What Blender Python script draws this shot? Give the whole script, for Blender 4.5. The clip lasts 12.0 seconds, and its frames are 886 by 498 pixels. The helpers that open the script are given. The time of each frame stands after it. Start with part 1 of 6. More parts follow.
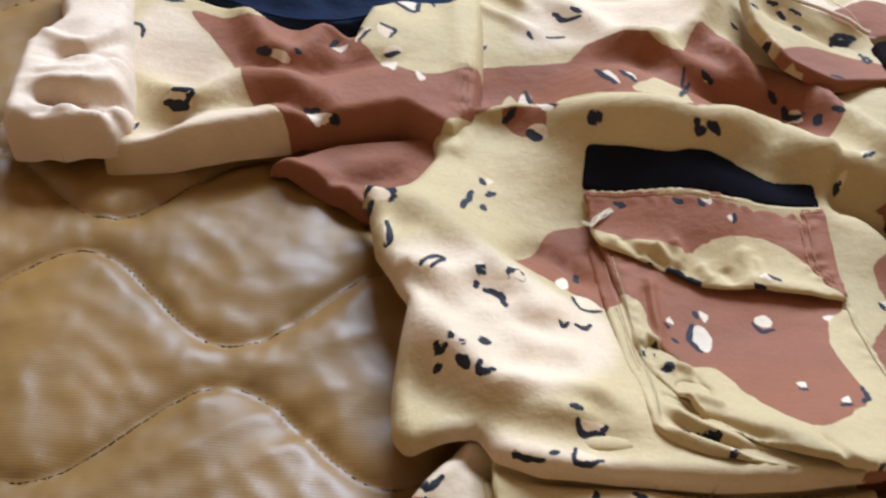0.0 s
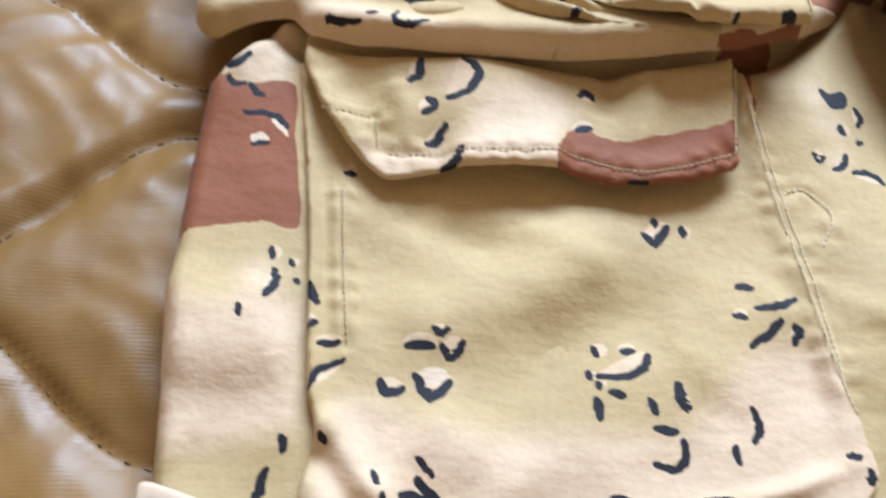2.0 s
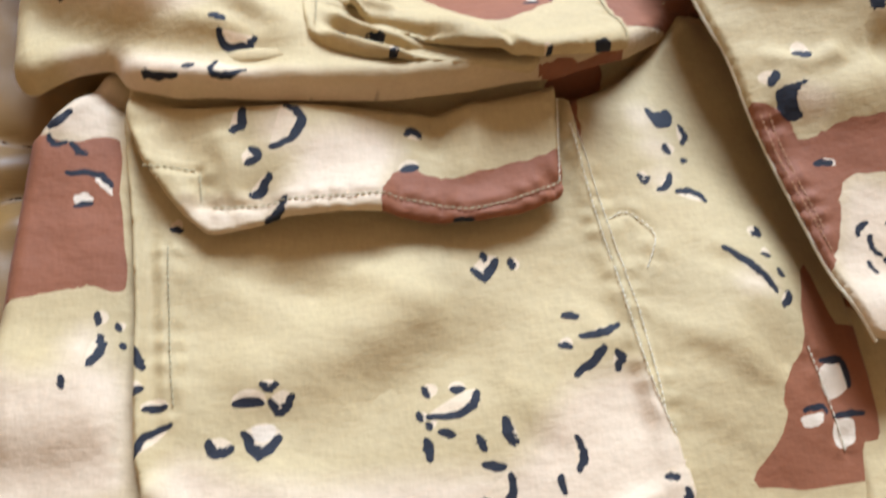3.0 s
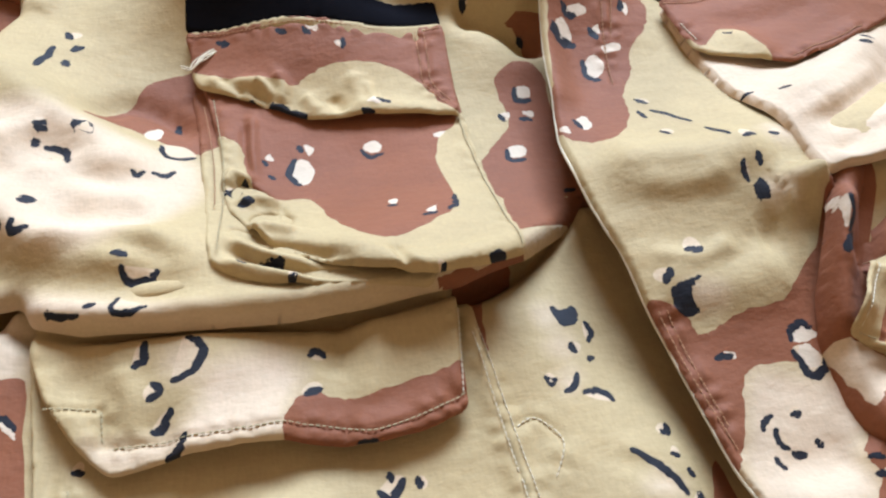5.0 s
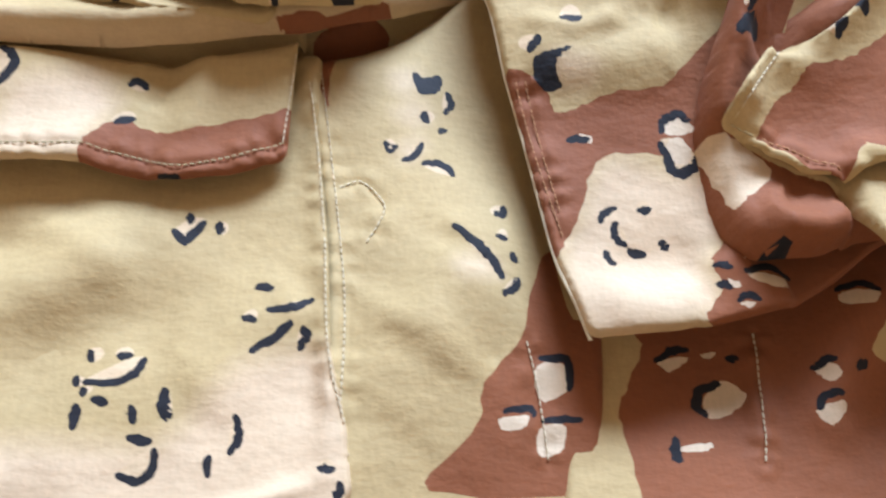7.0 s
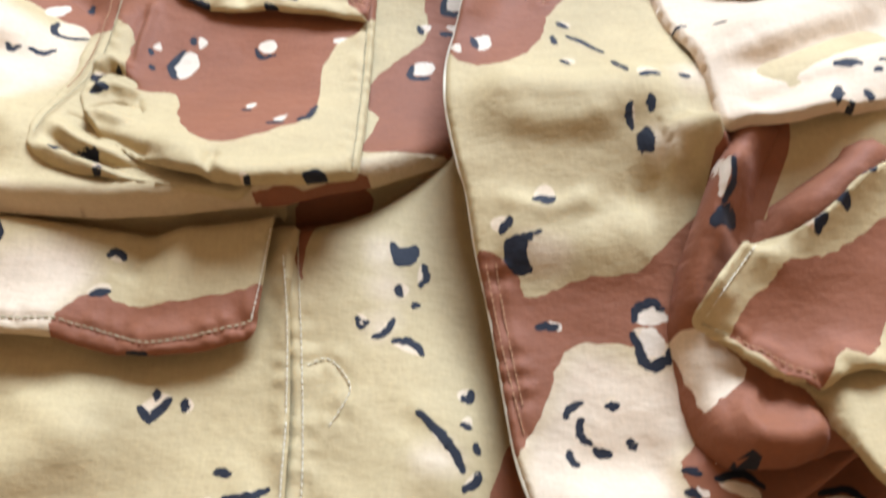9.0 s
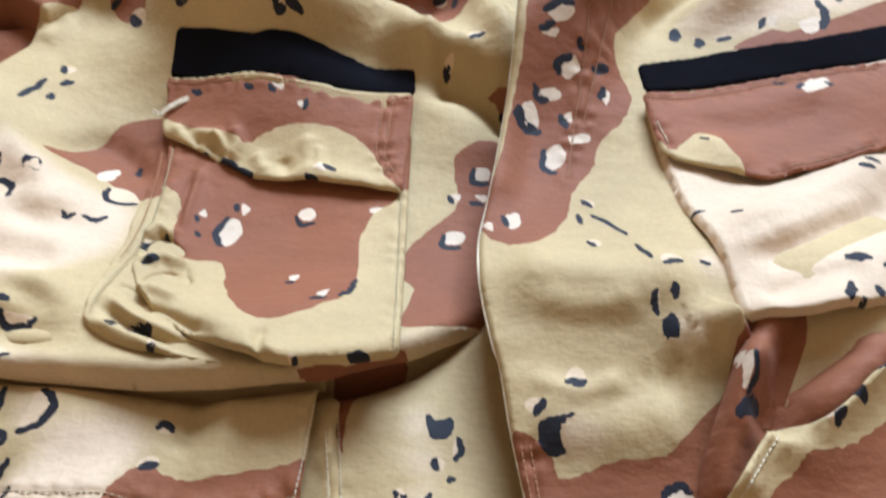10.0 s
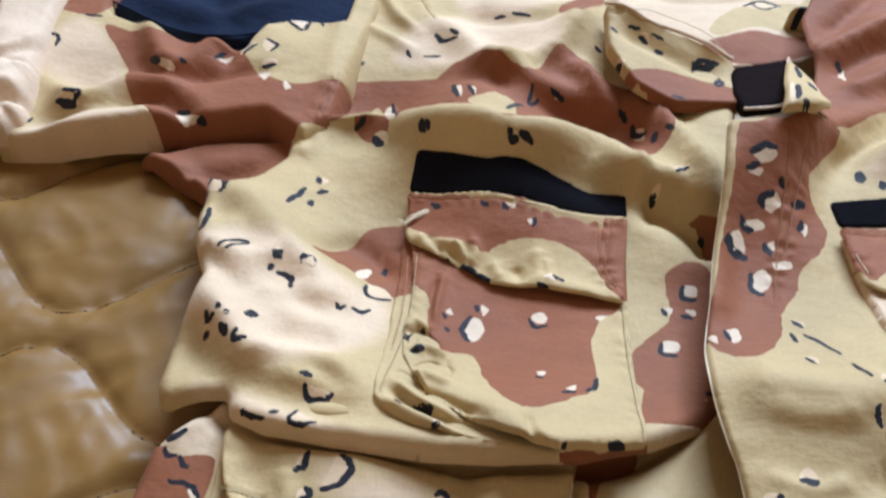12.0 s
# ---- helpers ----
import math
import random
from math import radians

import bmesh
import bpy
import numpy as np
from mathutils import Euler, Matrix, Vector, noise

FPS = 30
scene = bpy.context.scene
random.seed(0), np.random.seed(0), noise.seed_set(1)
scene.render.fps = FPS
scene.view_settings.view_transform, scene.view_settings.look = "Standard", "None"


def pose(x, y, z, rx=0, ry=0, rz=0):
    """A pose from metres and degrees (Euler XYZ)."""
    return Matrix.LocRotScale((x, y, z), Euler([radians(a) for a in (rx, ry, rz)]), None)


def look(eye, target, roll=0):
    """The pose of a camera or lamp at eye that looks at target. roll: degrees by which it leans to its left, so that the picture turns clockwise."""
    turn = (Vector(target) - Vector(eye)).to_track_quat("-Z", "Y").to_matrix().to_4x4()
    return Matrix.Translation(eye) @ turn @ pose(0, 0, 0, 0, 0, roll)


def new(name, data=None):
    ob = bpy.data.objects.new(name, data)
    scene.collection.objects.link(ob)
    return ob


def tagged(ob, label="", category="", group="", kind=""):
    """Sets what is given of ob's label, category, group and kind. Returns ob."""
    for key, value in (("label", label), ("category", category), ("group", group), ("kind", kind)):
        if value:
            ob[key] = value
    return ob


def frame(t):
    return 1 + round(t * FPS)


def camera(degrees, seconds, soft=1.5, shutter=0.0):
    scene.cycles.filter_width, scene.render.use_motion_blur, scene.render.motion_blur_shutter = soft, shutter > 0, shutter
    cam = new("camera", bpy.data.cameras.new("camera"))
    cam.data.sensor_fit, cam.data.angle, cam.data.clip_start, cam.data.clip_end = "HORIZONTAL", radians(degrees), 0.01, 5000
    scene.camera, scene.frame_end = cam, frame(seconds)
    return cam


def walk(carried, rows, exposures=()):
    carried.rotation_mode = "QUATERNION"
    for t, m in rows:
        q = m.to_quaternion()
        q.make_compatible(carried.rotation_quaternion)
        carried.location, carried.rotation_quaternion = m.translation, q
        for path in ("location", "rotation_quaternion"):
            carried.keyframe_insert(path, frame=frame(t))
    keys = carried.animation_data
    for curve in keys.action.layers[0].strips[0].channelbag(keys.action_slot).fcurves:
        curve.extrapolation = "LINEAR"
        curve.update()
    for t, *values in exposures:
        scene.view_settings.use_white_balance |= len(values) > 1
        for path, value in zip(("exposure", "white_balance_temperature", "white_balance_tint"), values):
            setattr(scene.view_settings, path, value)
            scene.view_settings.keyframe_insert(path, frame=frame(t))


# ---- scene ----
cam = camera(54.5, 12.0, soft=2.3, shutter=0.4)
PATH = [
    (0, (0.026, 0.012, 0.386), (0.129, 1.292, -1.148), 6.2),
    (0.5, (0.042, -0.001, 0.381), (0.203, 1.252, -1.17), 6.5),
    (1, (0.058, -0.015, 0.347), (0.262, 1.187, -1.239), 8.0),
    (1.5, (0.071, -0.033, 0.316), (0.294, 1.091, -1.324), 9.9),
    (2, (0.09, -0.056, 0.284), (0.329, 0.902, -1.455), 13.1),
    (2.5, (0.122, -0.054, 0.286), (0.436, 0.804, -1.493), 16.6),
    (3, (0.135, -0.038, 0.306), (0.496, 0.857, -1.446), 16.0),
    (3.5, (0.141, -0.029, 0.321), (0.518, 0.958, -1.377), 14.1),
    (5.5, (0.182, -0.009, 0.336), (0.566, 1.118, -1.271), 9.3),
    (6, (0.192, -0.023, 0.32), (0.527, 1.014, -1.357), 10.3),
    (6.5, (0.236, -0.041, 0.312), (0.495, 0.948, -1.407), 11.7),
    (6.7, (0.257, -0.047, 0.303), (0.468, 0.894, -1.449), 10.7),
    (8.3, (0.317, -0.027, 0.279), (0.411, 0.832, -1.525), 8.4),
    (8.5, (0.316, -0.017, 0.284), (0.406, 0.86, -1.511), 7.2),
    (9, (0.316, -0.002, 0.312), (0.337, 1.012, -1.411), 2.9),
    (9.5, (0.312, 0.011, 0.331), (0.346, 1.109, -1.34), 3.7),
    (10, (0.298, 0.018, 0.348), (0.32, 1.202, -1.263), 3.4),
    (10.5, (0.276, 0.011, 0.386), (0.287, 1.291, -1.151), 3.6),
    (11, (0.226, -0.018, 0.424), (0.157, 1.337, -1.045), 2.9),
    (11.5, (0.203, -0.03, 0.421), (0.049, 1.372, -0.998), 1.7),
    (12, (0.208, -0.027, 0.401), (0.067, 1.318, -1.072), 1.3),
]
walk(cam, [(t, look(eye, target, roll)) for t, eye, target, roll in PATH],
     exposures=((0, 0.08), (1, 0.2), (2.5, 0.38), (3.5, 0.35), (5.5, 0.22), (6.5, 0.35), (8.5, 0.45), (9.5, 0.22), (10.5, 0.14), (11.5, 0.0), (12, 0.0)))



# ---- daylight: one large window ahead, sky behind it
WINDOW = (-0.3, 2.0, 1.9, 3.35)  # left, right, sill, head
NORTH = 3.1
world = bpy.data.worlds.new("sky")
scene.world = world
world.use_nodes = True
sky = world.node_tree.nodes.new("ShaderNodeTexSky")
sky.sky_type, sky.sun_disc, sky.sun_elevation, sky.sun_rotation = "NISHITA", False, radians(40), radians(200)
world.node_tree.links.new(sky.outputs[0], world.node_tree.nodes["Background"].inputs[0])
world.node_tree.nodes["Background"].inputs[1].default_value = 0.1
pane_light = bpy.data.lights.new("window_daylight", "AREA")
pane_light.shape, pane_light.size, pane_light.size_y = "RECTANGLE", WINDOW[1] - WINDOW[0], WINDOW[3] - WINDOW[2]
pane_light.energy, pane_light.color = 447, (0.555, 0.73, 1.0)
new("window_daylight", pane_light).matrix_world = look(((WINDOW[0] + WINDOW[1]) / 2, NORTH + 0.02, (WINDOW[2] + WINDOW[3]) / 2), (0.2, 0.3, 0.0))


# ---- materials
def nodes_of(name, rough, sheen=0.0, spec=0.3):
    m = bpy.data.materials.new(name)
    m.use_nodes = True
    t = m.node_tree
    b = t.nodes["Principled BSDF"]
    b.inputs["Roughness"].default_value = rough
    b.inputs["Specular IOR Level"].default_value = spec
    b.inputs["Sheen Weight"].default_value = sheen
    co = t.nodes.new("ShaderNodeTexCoord")
    return m, t, b, co.outputs["Object"]


def noise_node(t, co, scale, detail=3.0, stretch=None, rough=0.55):
    if stretch:
        mp = t.nodes.new("ShaderNodeMapping")
        mp.inputs["Scale"].default_value = stretch
        t.links.new(co, mp.inputs["Vector"])
        co = mp.outputs["Vector"]
    n = t.nodes.new("ShaderNodeTexNoise")
    n.inputs["Scale"].default_value, n.inputs["Detail"].default_value, n.inputs["Roughness"].default_value = scale, detail, rough
    t.links.new(co, n.inputs["Vector"])
    return n.outputs["Fac"]


def ranged(t, fac, lo, hi, a=0.3, b=0.7):
    r = t.nodes.new("ShaderNodeMapRange")
    for k, v in (("From Min", a), ("From Max", b), ("To Min", lo), ("To Max", hi)):
        r.inputs[k].default_value = v
    t.links.new(fac, r.inputs["Value"])
    return r.outputs["Result"]


def times(t, colour, value):
    v = t.nodes.new("ShaderNodeVectorMath")
    v.operation = "MULTIPLY"
    t.links.new(colour, v.inputs[0])
    t.links.new(value, v.inputs[1])
    return v.outputs["Vector"]


def relief(t, b, parts):
    last = None
    for fac, strength, dist in parts:
        k = t.nodes.new("ShaderNodeBump")
        k.inputs["Strength"].default_value, k.inputs["Distance"].default_value = strength, dist
        t.links.new(fac, k.inputs["Height"])
        if last:
            t.links.new(last, k.inputs["Normal"])
        last = k.outputs["Normal"]
    t.links.new(last, b.inputs["Normal"])


def cloth_material(name, colour=None, rough=0.72, sheen=0.03, creases=1.0, spec=0.3):
    """Woven cotton: its dye comes from the print, or is one colour; faded in patches, with yarn and small creases."""
    m, t, b, co = nodes_of(name, rough, sheen, spec)
    if colour:
        c = t.nodes.new("ShaderNodeRGB")
        c.outputs[0].default_value = (*colour, 1)
        c = c.outputs[0]
    else:
        c = t.nodes.new("ShaderNodeAttribute")
        c.attribute_name = "print"
        c = c.outputs["Color"]
    fade = noise_node(t, co, 14, 4)
    yarn = noise_node(t, co, 700, 2, (1, 0.25, 1))
    weft = noise_node(t, co, 700, 2, (0.25, 1, 1))
    c = times(t, c, ranged(t, fade, 0.88, 1.1))
    c = times(t, c, ranged(t, yarn, 0.96, 1.04))
    t.links.new(times(t, c, ranged(t, weft, 0.97, 1.03)), b.inputs["Base Color"])
    relief(t, b, [(noise_node(t, co, 45, 4, (1, 1.6, 1)), 0.35 * creases, 0.004), (noise_node(t, co, 160, 3), 0.22 * creases, 0.0012), (yarn, 0.25, 0.0003), (weft, 0.25, 0.0003)])
    return m


DYE = {"khaki": (0.465, 0.328, 0.158), "spot": (0.63, 0.45, 0.28), "tan": (0.615, 0.44, 0.285), "brown": (0.24, 0.077, 0.031), "cream": (0.64, 0.49, 0.345), "black": (0.010, 0.009, 0.013)}
CAMO = cloth_material("printed_cotton")
INSIDE = cloth_material("unprinted_cotton", (0.62, 0.455, 0.32))
NAVY = cloth_material("navy_cotton", (0.006, 0.012, 0.03), 0.9, 0.0, 1.6, 0.15)
TAPE = cloth_material("black_tape", (0.008, 0.0075, 0.009), 1.0, 0.0, 0.5, 0.0)
# near-black stands in for the shade inside the collar's opening
DARK = cloth_material("opening_shade", (0.012, 0.008, 0.008), 1.0, 0.0, 1.0, 0.02)
THREAD = {n: cloth_material("thread_" + n, c, 0.8, 0.1, 0.2) for n, c in (("khaki", (0.42, 0.33, 0.18)), ("orange", (0.40, 0.19, 0.085)), ("white", (0.66, 0.55, 0.38)))}


def nylon():
    m, t, b, co = nodes_of("quilted_nylon", 0.4, 0.0, 0.5)
    c = t.nodes.new("ShaderNodeRGB")
    c.outputs[0].default_value = (0.215, 0.106, 0.024, 1)
    worn = noise_node(t, co, 9, 4)
    wave = t.nodes.new("ShaderNodeTexWave")
    wave.bands_direction = "Y"
    wave.inputs["Scale"].default_value, wave.inputs["Distortion"].default_value, wave.inputs["Detail Scale"].default_value = 190, 2.0, 0.6
    t.links.new(co, wave.inputs["Vector"])
    rib = wave.outputs["Fac"]
    c = times(t, c.outputs[0], ranged(t, worn, 0.8, 1.2))
    t.links.new(times(t, c, ranged(t, rib, 0.96, 1.03, 0.0, 1.0)), b.inputs["Base Color"])
    t.links.new(ranged(t, noise_node(t, co, 30, 3), 0.42, 0.54), b.inputs["Roughness"])
    relief(t, b, [(noise_node(t, co, 14, 2, (1, 1.5, 1)), 0.22, 0.01), (noise_node(t, co, 60, 2, (1, 1.6, 1)), 0.12, 0.002), (rib, 0.12, 0.0003)])
    return m


NYLON = nylon()


def plain(name, colour, rough=0.8):
    m, t, b, co = nodes_of(name, rough)
    c = t.nodes.new("ShaderNodeRGB")
    c.outputs[0].default_value = (*colour, 1)
    t.links.new(times(t, c.outputs[0], ranged(t, noise_node(t, co, 3, 5), 0.93, 1.05)), b.inputs["Base Color"])
    relief(t, b, [(noise_node(t, co, 120, 3), 0.1, 0.001)])
    return m


# ---- the room round the bed: plain walls, floor and ceiling, one window opening
def box_into(bm, x0, y0, z0, x1, y1, z1):
    made = bmesh.ops.create_cube(bm, size=1)["verts"]
    for v in made:
        v.co = ((x0 + x1) / 2 + v.co.x * (x1 - x0), (y0 + y1) / 2 + v.co.y * (y1 - y0), (z0 + z1) / 2 + v.co.z * (z1 - z0))


def part(name, bm, material, parent=None, label="", smooth=False, kind=""):
    me = bpy.data.meshes.new(name)
    bm.to_mesh(me)
    bm.free()
    if smooth:
        me.polygons.foreach_set("use_smooth", [True] * len(me.polygons))
    me.materials.append(material)
    ob = new(name, me)
    ob.parent = parent
    return tagged(ob, label, kind=kind)


def boxes(name, material, parent, label, kind, *cells):
    bm = bmesh.new()
    for c in cells:
        box_into(bm, *c)
    return part(name, bm, material, parent, label, kind=kind)


WALL, FLOOR_MAT, WOOD = plain("wall_paint", (0.42, 0.285, 0.17)), plain("floor_boards", (0.32, 0.2, 0.11), 0.5), plain("window_paint", (0.8, 0.8, 0.78), 0.5)
L, R, S, N, LOW, TOP = -2.0, 2.9, -1.7, NORTH, -0.62, 3.5
W = 0.12
boxes("floor", FLOOR_MAT, None, "brown wooden floor of the room", "structure", (L - W, S - W, LOW - 0.1, R + W, N + W, LOW))
boxes("ceiling", WALL, None, "plain warm cream ceiling", "structure", (L - W, S - W, TOP, R + W, N + W, TOP + 0.1))
boxes("wall_west", WALL, None, "plain warm cream wall", "structure", (L - W, S, LOW, L, N, TOP))
boxes("wall_east", WALL, None, "plain warm cream wall", "structure", (R, S, LOW, R + W, N, TOP))
boxes("wall_south", WALL, None, "plain warm cream wall", "structure", (L - W, S - W, LOW, R + W, S, TOP))
boxes("wall_north", WALL, None, "plain warm cream wall with a window opening", "structure",
      (L - W, N, LOW, WINDOW[0], N + W, TOP), (WINDOW[1], N, LOW, R + W, N + W, TOP), (WINDOW[0], N, LOW, WINDOW[1], N + W, WINDOW[2]), (WINDOW[0], N, WINDOW[3], WINDOW[1], N + W, TOP))
boxes("window_1", WOOD, None, "white painted window frame", "structure",
      (WINDOW[0], N + 0.06, WINDOW[2], WINDOW[0] + 0.05, N + 0.1, WINDOW[3]), (WINDOW[1] - 0.05, N + 0.06, WINDOW[2], WINDOW[1], N + 0.1, WINDOW[3]),
      (WINDOW[0] + 0.05, N + 0.06, WINDOW[2], WINDOW[1] - 0.05, N + 0.1, WINDOW[2] + 0.05), (WINDOW[0] + 0.05, N + 0.06, WINDOW[3] - 0.05, WINDOW[1] - 0.05, N + 0.1, WINDOW[3]))

bed = tagged(new("bed"), "low bed with a mattress under the quilted blanket", "bed", kind="thing")
bed.location = (0.25, 0.35, LOW)
bm = bmesh.new()
box_into(bm, -1.0, -0.95, 0.22, 1.0, 0.95, 0.555)
bmesh.ops.bevel(bm, geom=bm.edges[:], offset=0.05, segments=4, affect="EDGES")
part("mattress", bm, plain("mattress_cover", (0.7, 0.68, 0.63)), bed, "off-white mattress", True)
bm = bmesh.new()
box_into(bm, -0.98, -0.93, 0.1, 0.98, 0.93, 0.215)
part("bed_frame", bm, FLOOR_MAT, bed, "brown wooden bed frame")
for sx in (-0.9, 0.9):
    for sy in (-0.85, 0.85):
        bm = bmesh.new()
        box_into(bm, sx - 0.04, sy - 0.04, 0, sx + 0.04, sy + 0.04, 0.1)
        part("leg", bm, FLOOR_MAT, bed)


# ---- geometry of cloth, in millimetres on the plan
def curve_through(pts, n=6, closed=False):
    """A smooth line through the points."""
    p = np.array(pts, float)
    k = len(p)
    if k < 3 and not closed:
        return np.array([p[0] + (p[-1] - p[0]) * s for s in np.linspace(0, 1, n + 1)])
    idx = range(k if closed else k - 1)
    got = []
    for i in idx:
        a, b, c, d = (p[(i + j) % k] if closed else p[min(max(i + j, 0), k - 1)] for j in (-1, 0, 1, 2))
        for s in np.arange(n) / n:
            got.append(0.5 * (2 * b + (c - a) * s + (2 * a - 5 * b + 4 * c - d) * s * s + (3 * b - a - 3 * c + d) * s ** 3))
    if not closed:
        got.append(p[-1])
    return np.array(got)


def rounded_loop(pts, step=7.0):
    """A closed outline with short rounded corners."""
    p, got = np.array(pts, float), []
    for a, b in zip(p, np.roll(p, -1, 0)):
        n = max(1, int(np.hypot(*(b - a)) / step))
        got += [a + (b - a) * i / n for i in range(n)]
    p = np.array(got)
    for _ in range(2):
        q = np.roll(p, -1, 0)
        p = np.stack([0.75 * p + 0.25 * q, 0.25 * p + 0.75 * q], 1).reshape(-1, 2)
    return p


def to_line(x, y, line, closed=False):
    """For each place the distance to the line, and how far along it the nearest point lies (0 to 1)."""
    a = line
    b = np.roll(line, -1, 0) if closed else line[1:]
    a = a if closed else line[:-1]
    length = np.hypot(*(b - a).T)
    start = np.concatenate([[0], np.cumsum(length)])
    best, along = np.full(len(x), 1e9), np.zeros(len(x))
    for (ax, ay), (bx, by), ln, s0 in zip(a, b, length, start):
        if ln < 1e-6:
            continue
        s = np.clip(((x - ax) * (bx - ax) + (y - ay) * (by - ay)) / ln ** 2, 0, 1)
        d = np.hypot(x - ax - s * (bx - ax), y - ay - s * (by - ay))
        near = d < best
        best = np.where(near, d, best)
        along = np.where(near, (s0 + s * ln) / start[-1], along)
    return best, along


def inside(x, y, loop):
    got = np.zeros(len(x), bool)
    for (ax, ay), (bx, by) in zip(loop, np.roll(loop, -1, 0)):
        if ay == by:
            continue
        got ^= ((ay > y) != (by > y)) & (x < (bx - ax) * (y - ay) / (by - ay) + ax)
    return got


LIE = {}  # how each sheet lies: level, reach and swells (x, y, rise), in millimetres
LIE['right_front'] = (0, 55, [(140, 390, -28.1), (190, 283, 0.6), (214, 301, -8.1), (277, 310, 5.2), (89, 302, -13.1), (56, 298, 27.9), (73, 235, 3.9), (286, 196, 18.0), (90, 212, 18.2), (150, 205, 21.8), (220, 200, 26.8), (200, 235, -9.7), (285, 380, -34.6), (303, 393, 54.9), (216, 406, 32.3), (135, 426, 36.1), (185, 471, 24.8), (114, 465, -31.1), (77, 530, 0.4), (299, 467, -26.6), (341, 473, 31.7), (347, 556, 8.8), (250, 569, 27.8), (20, 369, 2.0), (72, 392, -2.7)])
LIE['right_skirt'] = (-4, 50, [(141, 188, 15.8), (256, 183, 22.1), (58, 152, -1.1), (304, 175, 7.0), (297, 140, -11.0), (330, 200, 7.6), (50, 200, 5.0), (312, 104, 27.6), (328, 84, -14.4), (338, 60, 11.4), (276, 11, 8.0), (100, 216, -6), (190, 213, -6), (270, 210, -12)])
LIE['left_front'] = (30, 60, [(360, 324, -10), (348, 166, -16), (371, 129, -8), (371, 94, 5), (395, 132, 12), (339, 161, 8), (324, 206, 8), (390, 209, 22), (361, 392, -3.0), (370, 416, 54.4), (433, 321, 14.4), (457, 295, -11.2), (459, 216, 26.5), (433, 423, 11.9), (411, 404, -34), (486, 358, 5.9), (420, 196, -10), (420, 90, -12), (356, 55, -3.5), (500, 220, 24.2), (430, 500, -5.0), (500, 450, 9.9)])
LIE['left_skirt'] = (0, 50, [(426, 56, -10.7), (480, 80, 19.9)])
LIE['side_fold'] = (50, 50, [(415, 158, 18.0), (411, 132, -28.1), (404, 100, 1.8), (450, 200, 14.5), (450, 100, 1.4)])
LIE['sleeve'] = (6, 50, [(-128, 451, -21.9), (3, 504, 2.5), (56, 522, 5.8), (-50, 430, 1.3), (-100, 420, 15.2), (0, 420, -0.3), (-40, 490, -2.1)])
LIE['cuff'] = (16, 50, [(-170, 450, 0.2)])
LIE['collar'] = (30, 50, [(300, 548, 7.2), (347, 540, -12.0), (260, 570, 9.9)])
LIE['neck'] = (-4, 50, [(360, 600, 11.1)])
LIE['side'] = (-14, 50, [(0, 360, -3.7)])
LIE['navy'] = (0, 50, [(0, 560, 3.6)])
EDGE = {}  # outline of each sheet on the plan, in millimetres
EDGE['right_front'] = [(1, 387.7), (8.2, 355), (13.2, 323.4), (32.5, 286), (28.3, 260.8), (25.6, 237.3), (26.9, 212.1), (34.8, 202.1), (53.7, 208.9), (68.9, 209.9), (75.8, 194.7), (97, 185.4), (132.4, 181.5), (182.2, 179.4), (215.3, 180.1), (255.4, 185.7), (291, 200.7), (343.7, 242), (355.4, 238.8), (355.3, 287.4), (379.6, 396.6), (360.8, 457.8), (368.3, 539.9), (327.3, 582), (277.4, 630.2), (300.8, 722.9), (321.3, 829.3), (227.1, 851.3), (108.6, 830.5), (56.2, 783.4), (58.1, 692.6), (60.1, 587.2), (62.9, 513.8), (59.9, 474.3), (43.7, 459.4), (47.4, 420.7), (34.2, 395.8), (22.3, 379.9)]
EDGE['right_skirt'] = [(32.9, 180.5), (28.8, 147.7), (26.4, 107.3), (24.2, 89.8), (25.8, 55.8), (27.1, 18.2), (26.2, 0.6), (25.7, -31.7), (128.7, -53), (217.2, -56.3), (320.3, -17.4), (363.2, -9.9), (368.4, 34.4), (371.5, 73.3), (370.9, 142), (370.9, 224.9), (371.4, 228.3), (333.3, 253.3), (271, 239.8), (184.5, 226.3), (107.1, 229.1), (77.9, 228.4), (64.6, 216), (49.9, 200.5), (40.6, 190), (33.8, 182.9)]
EDGE['collar_back'] = [(421.1, 629.6), (442, 626.2), (465.7, 639.5), (478.4, 676), (481.6, 710.4), (472.8, 740), (457.8, 748.8), (453.2, 691.3), (442.3, 655.9)]
EDGE['collar_tip'] = [(398.3, 523.6), (404, 512.9), (411.3, 492.4), (409.2, 443.6), (390.2, 418.1), (367, 410.2), (386.3, 476.4)]
EDGE['left_front'] = [(338.4, 413.6), (334, 358.4), (329.4, 323.7), (323.6, 284.7), (318.6, 255.7), (318.6, 229.1), (324, 200.3), (327.4, 189.4), (331.4, 165.4), (338.1, 134.5), (345.6, 87.7), (352, 66.4), (355.5, 55.7), (385.9, 58.1), (405.4, 62.7), (428.6, 67.1), (448.7, 78.4), (465.4, 90.9), (480.9, 97), (523.4, 102.1), (570.2, 207.5), (619.3, 272), (729.7, 515.3), (785.5, 810.8), (494.1, 775), (423.5, 597), (423.5, 529.3), (400.1, 435.5), (370, 414.2)]
EDGE['left_skirt'] = [(356.7, 76.5), (353, 53.1), (348.2, 19.2), (344.7, -4.1), (422.7, -22.6), (503.6, -12.8), (550.1, 126.7), (486.5, 146.6), (397.1, 108.1)]
